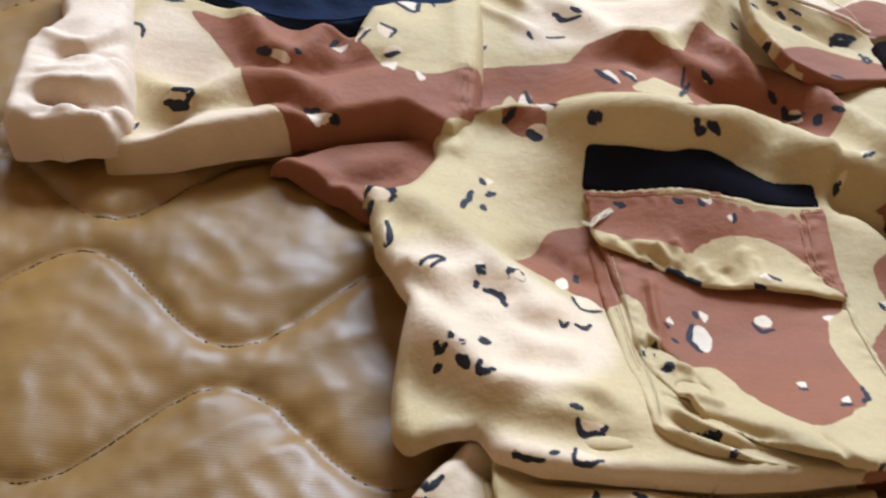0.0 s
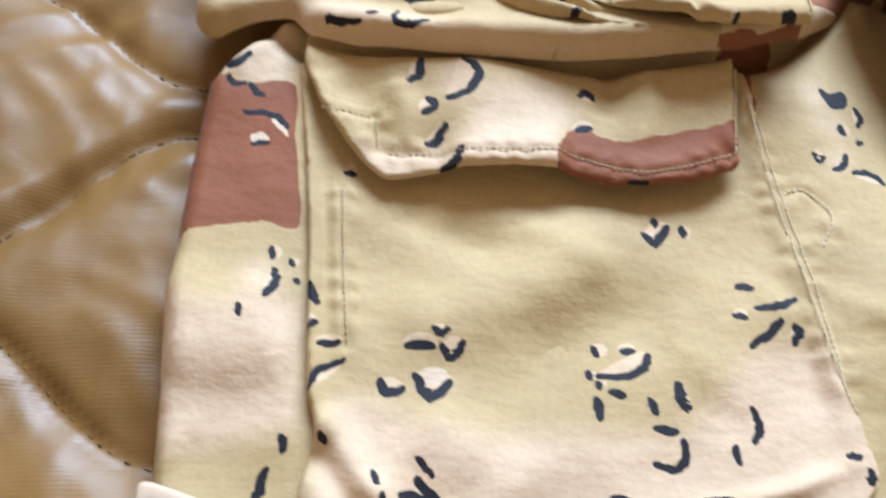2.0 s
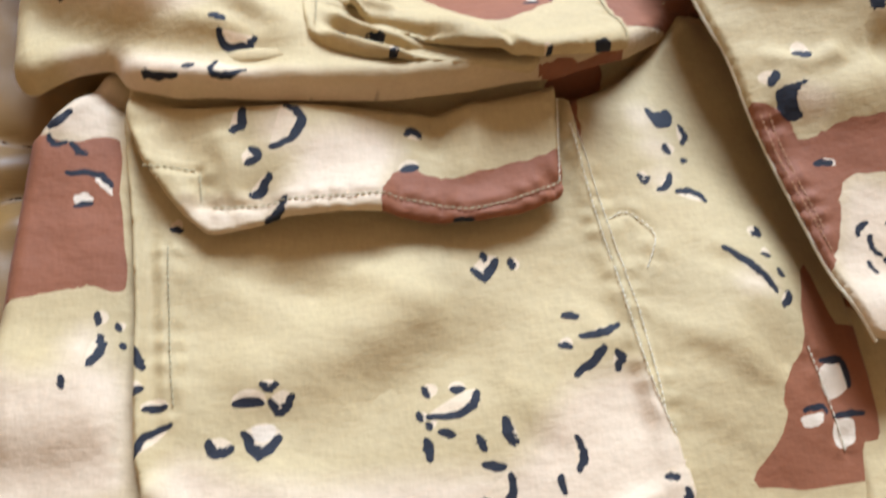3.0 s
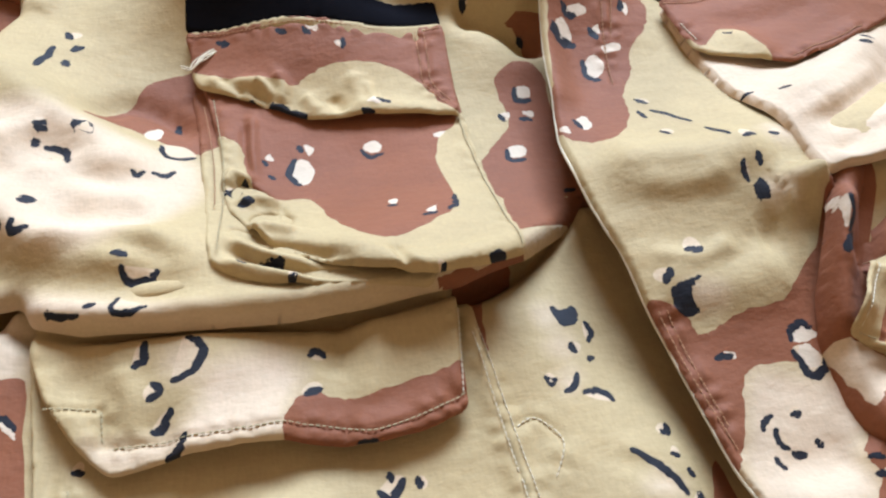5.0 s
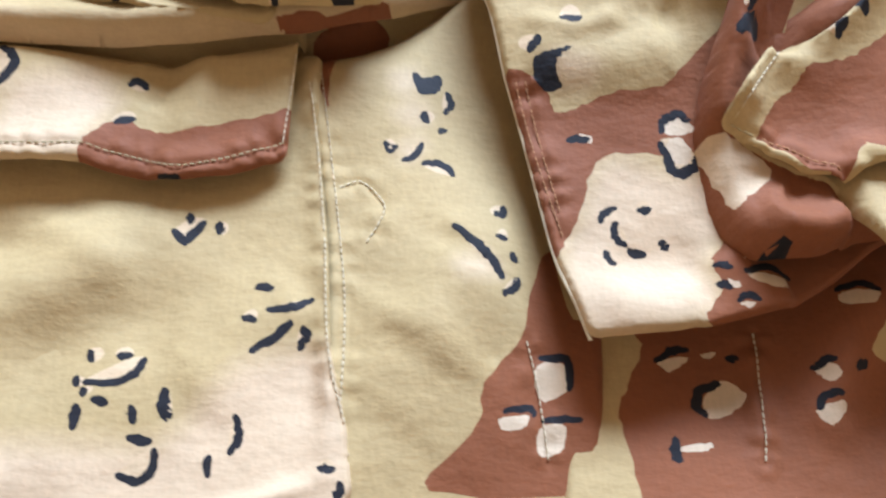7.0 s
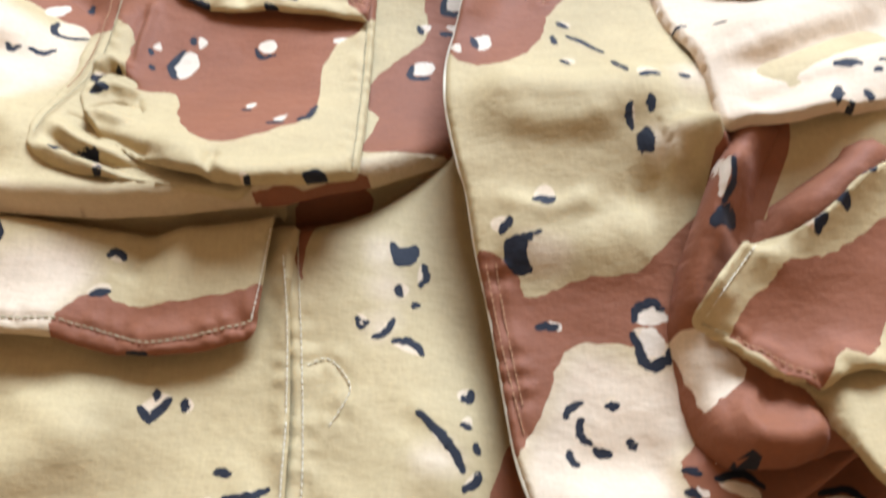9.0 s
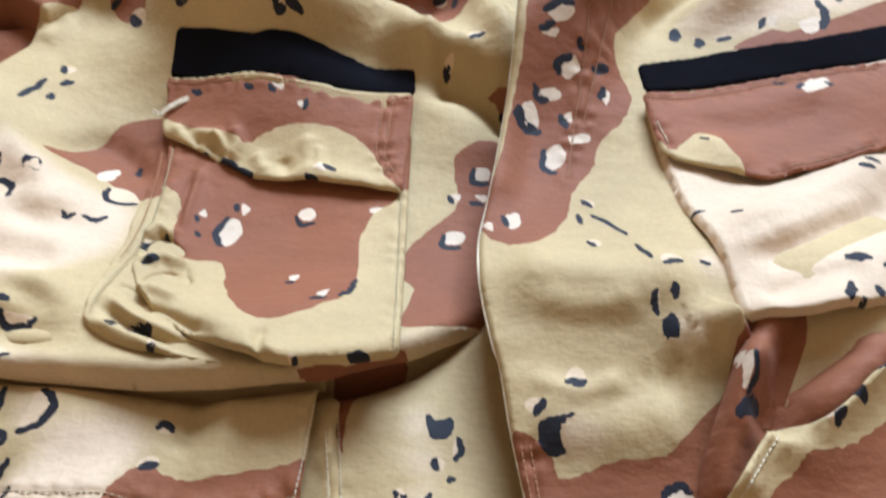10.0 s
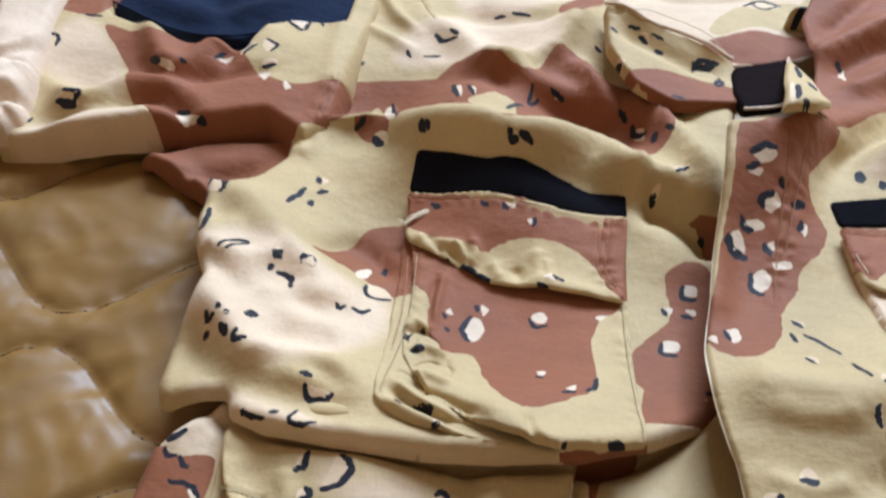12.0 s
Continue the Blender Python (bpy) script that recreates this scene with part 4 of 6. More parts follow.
PRINT.append(('cargo_pocket', 'black', 2.9, [(224.2, 110.9), (225.1, 106.3)]))
PRINT.append(('cargo_pocket', 'black', 3.1, [(239.9, 83), (246.3, 82.5)]))
PRINT.append(('cargo_pocket', 'black', 2.9, [(245.2, 73.8), (253.6, 74), (260.8, 76.5)]))
PRINT.append(('cargo_pocket', 'black', 3.3, [(253.6, 68.5), (249.6, 64.3), (240.1, 58.7)]))
PRINT.append(('cargo_pocket', 'black', 3.0, [(257.5, 66.4), (259.2, 62.9), (256.8, 59.3)]))
PRINT.append(('cargo_pocket', 'black', 2.8, [(236.7, 71.2), (240.7, 69.7)]))
PRINT.append(('cargo_pocket', 'black', 2.5, [(123.8, 67.1), (126.1, 64.6), (129.3, 66.2)]))
PRINT.append(('cargo_pocket', 'black', 3.1, [(113.9, 60.8), (124, 59.5)]))
PRINT.append(('cargo_pocket', 'black', 3.1, [(127, 60.9), (130, 56.3), (134.3, 61.1)]))
PRINT.append(('cargo_pocket', 'black', 3.4, [(105.1, 48.1), (107.4, 43.4), (112.5, 45.8)]))
PRINT.append(('cargo_pocket', 'black', 3.7, [(117, 49.5), (121.6, 41.9), (129.7, 48.1)]))
PRINT.append(('cargo_pocket', 'cream', 0, [(119.9, 51.5), (127.7, 51.8), (126.6, 47.2), (121.7, 46.4)]))
PRINT.append(('cargo_pocket', 'black', 2.6, [(183, 62), (184.7, 57.6)]))
PRINT.append(('cargo_pocket', 'black', 2.6, [(192.7, 59.4), (198.1, 59)]))
PRINT.append(('cargo_pocket', 'black', 2.9, [(202.5, 58.2), (201.2, 53.7), (194.4, 49.5), (183.2, 50.4)]))
PRINT.append(('cargo_pocket', 'black', 2.6, [(180.2, 51.8), (180.5, 48.9)]))
PRINT.append(('cargo_pocket', 'black', 2.6, [(182.8, 47.6), (183.8, 45.6)]))
PRINT.append(('cargo_pocket', 'black', 2.8, [(187.1, 43.7), (192.4, 42.1)]))
PRINT.append(('cargo_pocket', 'black', 3.4, [(181.9, 41.4), (181.5, 33.9)]))
PRINT.append(('cargo_pocket', 'black', 3.0, [(200.4, 40.7), (201.7, 35.3)]))
PRINT.append(('cargo_pocket', 'black', 3.7, [(211.4, 45.8), (211.6, 38.8), (214.7, 36.5)]))
PRINT.append(('cargo_pocket', 'black', 3.0, [(201, 30.2), (208, 28.5)]))
PRINT.append(('cargo_pocket', 'black', 2.9, [(210.4, 25.5), (210.3, 19.4), (205.9, 15.4), (199.1, 17.9)]))
PRINT.append(('cargo_pocket', 'black', 2.8, [(236.3, 35.6), (237.6, 29.3), (235.1, 23.4)]))
PRINT.append(('cargo_pocket', 'black', 2.7, [(228.1, 23), (228.1, 16.5)]))
PRINT.append(('cargo_pocket', 'black', 2.6, [(183, 7.1), (189, 4.9)]))
PRINT.append(('cargo_pocket', 'black', 2.6, [(213.2, 4), (222.4, 4.3)]))
PRINT.append(('cargo_pocket', 'black', 2.3, [(116.6, 20.3), (121.7, 13.5)]))
PRINT.append(('cargo_pocket', 'black', 3.9, [(116.4, 13.3), (123.5, 3.5), (132.3, -2.5), (138.2, 1.3)]))
PRINT.append(('cargo_pocket', 'black', 3.0, [(110.9, 8.2), (118.5, 7.4)]))
PRINT.append(('cargo_pocket', 'black', 2.4, [(102, 15.7), (103.5, 11.7)]))
PRINT.append(('cargo_pocket', 'black', 2.5, [(104.8, 8.9), (104.7, 3.4)]))
PRINT.append(('cargo_pocket', 'black', 2.6, [(265.2, 17.2), (269.5, 16.9)]))
PRINT.append(('cargo_pocket', 'black', 3.0, [(271.4, 11.9), (271.9, 6.8)]))
PRINT.append(('cargo_pocket', 'black', 3.8, [(115.8, -1.3), (121.9, -1.7)]))
PRINT.append(('cargo_pocket', 'tan', 0, [(126.4, 10.7), (134.7, 10.2), (134.4, 3), (129, 4.4)]))
PRINT.append(('cargo_pocket', 'black', 2.5, [(82.8, 61), (90.6, 61.4)]))
PRINT.append(('cargo_pocket', 'black', 2.3, [(80.5, 45.3), (83.8, 51.4), (92.1, 55.6)]))
PRINT.append(('cargo_pocket', 'black', 3.4, [(77, 86.7), (80.3, 80.6), (82.5, 76.2)]))
PRINT.append(('cargo_pocket', 'black', 2.4, [(79.3, 67.3), (82.7, 68.6)]))
PRINT.append(('cargo_pocket', 'black', 2.3, [(84, 28.4), (86.1, 25.7)]))
PRINT.append(('cargo_pocket', 'brown', 0, [(81, 2.9), (85.5, 4), (89.6, -1), (86.4, -9.3), (81.2, -8.9)]))
PRINT.append(('cargo_flap', 'tan', 0, [(145.5, 164.8), (173.5, 169.5), (183, 158.2), (178.4, 145.1), (173.9, 129.5), (160.8, 130), (143.7, 129.3), (126.9, 128.5), (106.9, 126.7), (98.6, 140), (127.2, 138.9), (140.4, 148.7)]))
PRINT.append(('cargo_flap', 'brown', 0, [(175.3, 140.4), (184.5, 151.1), (192.2, 147.2), (203.2, 144), (221.9, 146.8), (240.6, 150), (252.6, 151.9), (250.7, 132.1), (232.3, 126), (213.9, 123.2), (196.4, 124.1), (175, 127.7)]))
PRINT.append(('cargo_flap', 'black', 3.2, [(121.5, 179.3), (121.2, 171.6), (116.5, 169.3)]))
PRINT.append(('cargo_flap', 'black', 3.3, [(138.3, 178.1), (144.4, 173.1), (141, 164.1), (132.1, 160.7)]))
PRINT.append(('cargo_flap', 'tan', 0, [(129.8, 170.6), (139.3, 175.3), (140.4, 164.6), (133.3, 162.7)]))
PRINT.append(('cargo_flap', 'black', 3.2, [(124.1, 161.6), (126.8, 157.6), (121.5, 154.6)]))
PRINT.append(('cargo_flap', 'black', 3.5, [(131.1, 149.5), (127.3, 142.8), (123.2, 142.7)]))
PRINT.append(('cargo_flap', 'black', 3.3, [(136, 137.1), (133.3, 130.9), (129.2, 129.9)]))
PRINT.append(('cargo_flap', 'black', 2.7, [(186.7, 165.9), (190.1, 167.9), (193.4, 164.7)]))
PRINT.append(('cargo_flap', 'black', 3.5, [(183.3, 148.3), (190.4, 151)]))
PRINT.append(('cargo_flap', 'black', 1.8, [(201.9, 124.8), (209.9, 124.4)]))
PRINT.append(('chest_pocket', 'brown', 0, [(141.5, 374.1), (143.4, 304.4), (153.2, 307.9), (165.7, 299.1), (167.7, 280.9), (174.9, 255.3), (196, 253.4), (205.6, 229), (219.5, 210), (234.4, 209.1), (249, 218.1), (263, 231.3), (262, 268.3), (267.7, 289.3), (278.9, 299.8), (286.5, 341.1)]))
PRINT.append(('chest_pocket', 'black', 3.1, [(194.7, 297.4), (196.7, 293.6)]))
PRINT.append(('chest_pocket', 'cream', 0, [(197.8, 298.3), (202.7, 295), (199.3, 290.4)]))
PRINT.append(('chest_pocket', 'cream', 0, [(191, 283.8), (196.8, 288.1), (201.1, 279.5), (197.3, 269.1), (191.2, 269.6)]))
PRINT.append(('chest_pocket', 'black', 3.3, [(192.2, 288), (187.9, 276.8), (192.8, 268)]))
PRINT.append(('chest_pocket', 'cream', 0, [(227.7, 292.1), (233.9, 295.5), (237.4, 289.3), (232.6, 286.5)]))
PRINT.append(('chest_pocket', 'black', 2.5, [(226.6, 290.3), (230.7, 283.9), (237.1, 285.1)]))
PRINT.append(('chest_pocket', 'cream', 0, [(177, 289.3), (180, 292.7), (181.3, 287.6)]))
PRINT.append(('chest_pocket', 'black', 2.4, [(176.3, 288), (177.5, 284.6)]))
PRINT.append(('chest_pocket', 'cream', 0, [(264.6, 291.9), (271.1, 292.8), (267, 288.6)]))
PRINT.append(('chest_pocket', 'cream', 0, [(231.9, 241.2), (236.6, 241.9), (234.2, 236)]))
PRINT.append(('chest_pocket', 'black', 2.3, [(231.5, 236.3), (235.3, 236.2)]))
PRINT.append(('chest_pocket', 'black', 2.8, [(263, 237.8), (261.6, 228.8), (257.1, 224.8)]))
PRINT.append(('chest_pocket', 'black', 2.2, [(244.6, 221.9), (251.6, 224.1)]))
PRINT.append(('chest_pocket', 'cream', 0, [(246.8, 226.2), (252.2, 230), (250.4, 224.4)]))
PRINT.append(('chest_pocket', 'black', 4.6, [(156.1, 261.6), (160.8, 261.5), (167.2, 269.9)]))
PRINT.append(('chest_pocket', 'black', 4.6, [(163.5, 245.5), (169.4, 248.9)]))
PRINT.append(('chest_pocket', 'black', 3.0, [(159.6, 201.3), (165.1, 200)]))
PRINT.append(('chest_pocket', 'black', 2.8, [(168.3, 196.5), (177.4, 194.5)]))
PRINT.append(('chest_pocket', 'black', 2.0, [(244.2, 181.2), (245.8, 183.2)]))
PRINT.append(('chest_pocket', 'black', 2.5, [(266.2, 186.5), (274, 188.4)]))
PRINT.append(('chest_pocket', 'black', 2.4, [(212.8, 184.4), (218.8, 182.9)]))
PRINT.append(('chest_pocket', 'black', 2.3, [(178.4, 276.9), (181, 274.1)]))
PRINT.append(('chest_flap', 'khaki', 0, [(142.1, 358.4), (158.8, 348), (184.7, 338.5), (195.2, 333.1), (205, 339.2), (223.7, 344.4), (247, 341.8), (264.5, 325.5), (272.4, 308), (281.6, 297.9), (233.8, 307.9), (201.4, 310.5), (183.8, 320.3), (162.3, 330.7), (144.9, 340.7)]))
PRINT.append(('chest_flap', 'cream', 0, [(205.4, 367.9), (212.3, 366.5), (211.3, 363.1)]))
PRINT.append(('chest_flap', 'black', 3.1, [(190.2, 368.5), (194.8, 364.6)]))
PRINT.append(('chest_flap', 'black', 2.8, [(204.9, 365.9), (207.3, 362.3)]))
PRINT.append(('chest_flap', 'black', 2.8, [(225.7, 358.3), (224.6, 352.1)]))
PRINT.append(('chest_flap', 'cream', 0, [(220.7, 355.8), (224.5, 357), (223.6, 352.7)]))
PRINT.append(('chest_flap', 'black', 4.3, [(183.2, 324.5), (191.4, 317.7), (200.9, 314.1)]))
PRINT.append(('chest_flap', 'black', 2.7, [(229.7, 311), (235.7, 308.7)]))
PRINT.append(('chest_flap', 'black', 3.6, [(238.7, 317.5), (245.1, 313.6)]))
PRINT.append(('chest_flap', 'black', 3.5, [(157.6, 374.7), (164.2, 370.4)]))
PRINT.append(('chest_flap', 'cream', 0, [(233.1, 315.6), (237.6, 318.5), (239.8, 312.9)]))
PRINT.append(('chest_flap', 'black', 2.7, [(168.3, 330.6), (176.3, 326.1)]))
PRINT.append(('left_front', 'brown', 0, [(344.7, 408.4), (360, 411.5), (406.8, 435), (417.3, 433.9), (393, 395.8), (394.2, 373.7), (399.2, 357.3), (394.3, 340.8), (380.6, 325.3), (376, 309.1), (365.2, 292), (359.1, 269.2), (345.5, 251.1), (331.9, 249.2), (321.4, 256.4), (318.5, 268.7), (324.7, 291.2), (330.7, 315.6), (336.4, 348.7), (340, 367.5), (341, 388.2)]))
PRINT.append(('left_front', 'cream', 0, [(353, 390.4), (363.8, 394.3), (367, 390.3), (358.3, 385.6)]))
PRINT.append(('left_front', 'black', 3.7, [(351.4, 390.1), (357.9, 394.7), (365.8, 394.9)]))
PRINT.append(('left_front', 'cream', 0, [(350.1, 380), (358.4, 383.3), (357.2, 379)]))
PRINT.append(('left_front', 'black', 3.5, [(348.9, 381.5), (356.7, 384.8)]))
PRINT.append(('left_front', 'cream', 0, [(360.8, 368), (367.3, 372), (371.5, 366.7), (365.9, 361), (361.9, 362.3)]))
PRINT.append(('left_front', 'black', 4.0, [(366, 371.7), (359.7, 367.9), (359.9, 363.3)]))
PRINT.append(('left_front', 'cream', 0, [(349.5, 353.2), (357.8, 356.3), (361.5, 351.7), (353, 349.1)]))
PRINT.append(('left_front', 'black', 3.8, [(347.4, 355.7), (349, 350), (354.7, 349.3)]))
PRINT.append(('left_front', 'cream', 0, [(339.2, 340.2), (346.3, 347.5), (350.1, 337.5), (346.3, 332.7), (341.1, 331.9)]))
PRINT.append(('left_front', 'black', 5.8, [(338.2, 341.8), (341.1, 333.3), (350, 333.1)]))
PRINT.append(('left_front', 'cream', 0, [(362.7, 341.6), (366.9, 344.2), (366.5, 338.3)]))
PRINT.append(('left_front', 'black', 3.8, [(360.8, 341.9), (364.4, 334.7)]))
PRINT.append(('left_front', 'cream', 0, [(365.5, 330.3), (374.9, 331), (375.5, 326.4), (366.8, 325.3)]))
PRINT.append(('left_front', 'cream', 0, [(354.2, 321.7), (360.5, 324.9), (363.3, 315.9), (356.4, 308.3), (352, 311.5)]))
PRINT.append(('left_front', 'black', 3.4, [(352.2, 321.5), (351.5, 309.3), (358.1, 306.2)]))
PRINT.append(('left_front', 'cream', 0, [(382.5, 356.5), (388, 358.3), (385.5, 349.6)]))
PRINT.append(('left_front', 'black', 3.9, [(384.7, 359.6), (382, 353)]))
PRINT.append(('left_front', 'black', 4.0, [(370.5, 379.5), (372.7, 376.9)]))
PRINT.append(('left_front', 'cream', 0, [(330.5, 268.4), (336.7, 272.9), (337.7, 264.4), (332.9, 260.7)]))
PRINT.append(('left_front', 'black', 3.0, [(329.7, 269.4), (331.6, 262.7)]))
PRINT.append(('left_front', 'cream', 0, [(320.2, 262.4), (324, 264.6), (324.9, 258.8)]))
PRINT.append(('left_front', 'black', 4.5, [(379.5, 368.2), (386.9, 373.1)]))
PRINT.append(('left_front', 'black', 2.7, [(367.7, 282.9), (371.8, 277.7)]))
PRINT.append(('left_front', 'black', 2.4, [(370.7, 271.2), (376.7, 265.9), (384.6, 254.9)]))
PRINT.append(('left_front', 'black', 2.7, [(364.8, 271.5), (365.4, 264.1)]))
PRINT.append(('left_front', 'black', 2.5, [(366.4, 250), (369.4, 245.5)]))
PRINT.append(('left_front', 'black', 2.4, [(386.5, 245.2), (389.3, 230.8)]))
PRINT.append(('left_front', 'black', 3.1, [(393.9, 226.9), (402.8, 230.3)]))
PRINT.append(('left_front', 'black', 2.1, [(410.3, 231.2), (414, 228.6)]))
PRINT.append(('left_front', 'black', 2.6, [(389.8, 215), (388.4, 210.2), (390.3, 206.1)]))
PRINT.append(('left_front', 'black', 3.1, [(396.7, 217.6), (397.2, 212.5)]))
PRINT.append(('left_front', 'black', 0, [(391.5, 202.2), (394.8, 206.3), (398.1, 203.3), (398, 197.5), (392.8, 196.9)]))
PRINT.append(('left_front', 'tan', 0, [(398.1, 203.3), (406.1, 199.5), (403.7, 193.7), (398.7, 197.6)]))
PRINT.append(('left_front', 'brown', 0, [(431.9, 671.3), (597.8, 690), (522.8, 563.9), (517, 545.1), (493.1, 511.9), (445.6, 465.3), (418.2, 441.5), (405.1, 441.9)]))
PRINT.append(('left_front', 'tan', 0, [(425.8, 473.2), (454.6, 507.7), (472.4, 518.1), (484.6, 518.1), (451.7, 478.8), (426.5, 453.4)]))
PRINT.append(('left_front', 'tan', 0, [(432.8, 412.9), (470.5, 443), (519.7, 494.3), (599.5, 542.1), (572.4, 456.6), (501.4, 417.8), (469.3, 408.6)]))
PRINT.append(('left_front', 'brown', 0, [(459.9, 395.7), (479.1, 408.2), (503.5, 410.9), (589.7, 462.5), (578.2, 428), (501.2, 400.5)]))
PRINT.append(('left_front', 'black', 6.6, [(490.9, 441.9), (499.8, 447.4), (510.1, 456.6)]))
PRINT.append(('left_front', 'black', 6.1, [(550.1, 472.2), (553.8, 464), (546, 446.2)]))
PRINT.append(('left_front', 'black', 4.1, [(530.1, 443.6), (526.2, 437.9)]))
PRINT.append(('left_front', 'black', 5.6, [(429.5, 413.6), (429.5, 403.1)]))
PRINT.append(('left_front', 'black', 5.2, [(441.8, 404.2), (441.6, 398.2)]))
PRINT.append(('left_front', 'black', 3.1, [(451.9, 403.9), (459.9, 405.4)]))
PRINT.append(('left_front', 'black', 3.1, [(479.7, 417.8), (476.5, 410.3)]))
PRINT.append(('left_front', 'cream', 0, [(480.7, 417.3), (486.5, 419.1), (483, 411.2)]))
PRINT.append(('left_front', 'black', 5.0, [(513.1, 434.5), (515.8, 424.5), (511.1, 410.5)]))
PRINT.append(('left_front', 'cream', 0, [(498.2, 414.2), (510.6, 420.7), (508.7, 409.2), (500.6, 405.6)]))
PRINT.append(('left_front', 'black', 5.2, [(441.2, 543.1), (446.3, 542.7)]))
PRINT.append(('left_front', 'cream', 0, [(442.4, 534.8), (449.5, 543.9), (442.8, 520)]))
PRINT.append(('left_front', 'black', 5.2, [(512, 558), (517.5, 554.6)]))
PRINT.append(('left_front', 'black', 4.1, [(353.8, 179.6), (360.6, 179.7)]))
PRINT.append(('left_front', 'black', 3.4, [(344.1, 172.2), (340.9, 167.7)]))
PRINT.append(('left_front', 'black', 0, [(342.8, 164.1), (348.5, 165.6), (356.3, 167), (351.1, 162.6), (350.7, 157.2), (352.5, 152.3), (345.7, 153.1), (342.1, 158.1)]))
PRINT.append(('left_front', 'tan', 0, [(349.6, 162.8), (362.3, 162), (363.6, 155.7), (353.1, 154.7)]))
PRINT.append(('left_front', 'brown', 0, [(401.7, 159.6), (412.6, 172), (419.2, 194.2), (429.8, 204.4), (446.4, 202.6), (433.5, 163.9), (412.2, 152)]))
PRINT.append(('left_front', 'tan', 0, [(411.4, 235.5), (413.8, 224.9), (424.6, 223.9), (421.6, 231.1)]))
PRINT.append(('left_front', 'brown', 0, [(331.5, 161.2), (345.7, 154), (351.5, 144), (361.5, 146.7), (371.2, 150.1), (390.4, 152.4), (399.9, 160.7), (415.4, 174.5), (424.4, 182.9), (436, 179), (413.9, 126.4), (402.1, 127.4), (390.3, 126.1), (369.1, 126.8), (361.3, 117.9), (356.2, 102.8), (347.7, 87.9), (345.2, 87.3), (337.7, 132.2)]))
PRINT.append(('left_front', 'tan', 0, [(347.8, 85.8), (356.2, 101.8), (362.2, 117.9), (371, 126), (392.1, 119.2), (415.7, 120.7), (420.4, 99.1), (406.9, 91.7), (401.4, 83.3), (404.2, 73.6), (398, 63.3), (355.5, 54.5)]))
PRINT.append(('left_front', 'brown', 0, [(416.7, 101), (406.6, 90.4), (401.7, 83.2), (404.2, 73.6), (397.9, 61.7), (431.2, 66.6), (454.4, 78.9), (480.6, 95), (467.5, 108.8), (448.1, 104.6), (428.6, 101.9)]))
PRINT.append(('left_front', 'black', 2.9, [(353.7, 133), (362.4, 133.2)]))
PRINT.append(('left_front', 'cream', 0, [(358.5, 135.3), (363.4, 134), (362.3, 131.4)]))
PRINT.append(('left_front', 'cream', 0, [(389.5, 137.5), (396.5, 140.5), (402.2, 136.2), (396.3, 134), (390.5, 134.5)]))
PRINT.append(('left_front', 'black', 2.9, [(400.4, 139.7), (395.6, 141.7), (390.6, 139.6), (389, 135.4)]))
PRINT.append(('left_front', 'cream', 0, [(391.4, 131.1), (396.3, 133), (400.1, 127.7), (398, 123.1), (391.9, 124.3)]))
PRINT.append(('left_front', 'black', 3.5, [(388.9, 131.4), (390.8, 124.2), (395, 119), (400.9, 122.2), (401.6, 125.8)]))
PRINT.append(('left_front', 'black', 2.4, [(363.8, 100.2), (364.8, 103.4), (369.7, 105.5)]))
PRINT.append(('left_front', 'black', 2.7, [(378.2, 104.6), (382.2, 104.9)]))
PRINT.append(('left_front', 'black', 2.7, [(369.5, 99.6), (368.5, 94.7), (372.4, 91.5)]))
PRINT.append(('left_front', 'black', 3.2, [(373.4, 89.7), (379.3, 88.7)]))
PRINT.append(('left_front', 'black', 2.7, [(364.5, 88.2), (365.3, 85.3), (367.5, 84.6)]))
PRINT.append(('left_front', 'black', 3.2, [(385.4, 93.3), (388.4, 91.8)]))
PRINT.append(('left_front', 'black', 2.4, [(402.6, 82.8), (407.9, 81.2)]))
PRINT.append(('left_front', 'black', 2.6, [(403.1, 75.6), (407, 74.2)]))
PRINT.append(('left_front', 'cream', 0, [(406, 76.8), (410.3, 75.2), (408.4, 73.3)]))
PRINT.append(('left_front', 'black', 2.9, [(412.5, 79.4), (423.1, 81.9), (430.4, 77.9)]))
PRINT.append(('left_front', 'cream', 0, [(413.7, 78.8), (422.3, 78.8), (427.7, 75.5), (425, 72.8), (416.2, 75.8)]))
PRINT.append(('left_front', 'black', 2.4, [(408.9, 69.6), (412.6, 71.1), (416.1, 68.7)]))
PRINT.append(('left_front', 'cream', 0, [(409.6, 68.5), (414.4, 68.4), (412.8, 66.3)]))
PRINT.append(('left_front', 'black', 2.8, [(427.4, 93.7), (433, 94.3), (435.7, 88.2)]))
PRINT.append(('left_front', 'cream', 0, [(413.4, 85.1), (417, 86.9), (415.3, 84.3)]))
PRINT.append(('other_flap', 'khaki', 0, [(402.7, 328.3), (408.6, 312.7), (414.3, 308.6), (429.2, 319.4), (443, 287.6), (425.5, 293), (411.6, 300.8)]))
PRINT.append(('other_flap', 'cream', 0, [(484.6, 357.5), (498.1, 363.4), (499.7, 356.4), (486.3, 349.6)]))
PRINT.append(('other_flap', 'black', 2.9, [(481.8, 352.3), (485.9, 358.7)]))
PRINT.append(('other_flap', 'black', 3.0, [(498.2, 358.7), (500.7, 356.4)]))
PRINT.append(('other_flap', 'black', 2.9, [(472.3, 360.3), (477, 358.8)]))
PRINT.append(('other_flap', 'black', 2.0, [(426.9, 316), (429, 312.5)]))
PRINT.append(('other_pocket', 'black', 3.9, [(497.5, 297.3), (504.3, 296.2)]))
PRINT.append(('other_pocket', 'black', 3.3, [(464.2, 225.6), (472.4, 223.3)]))
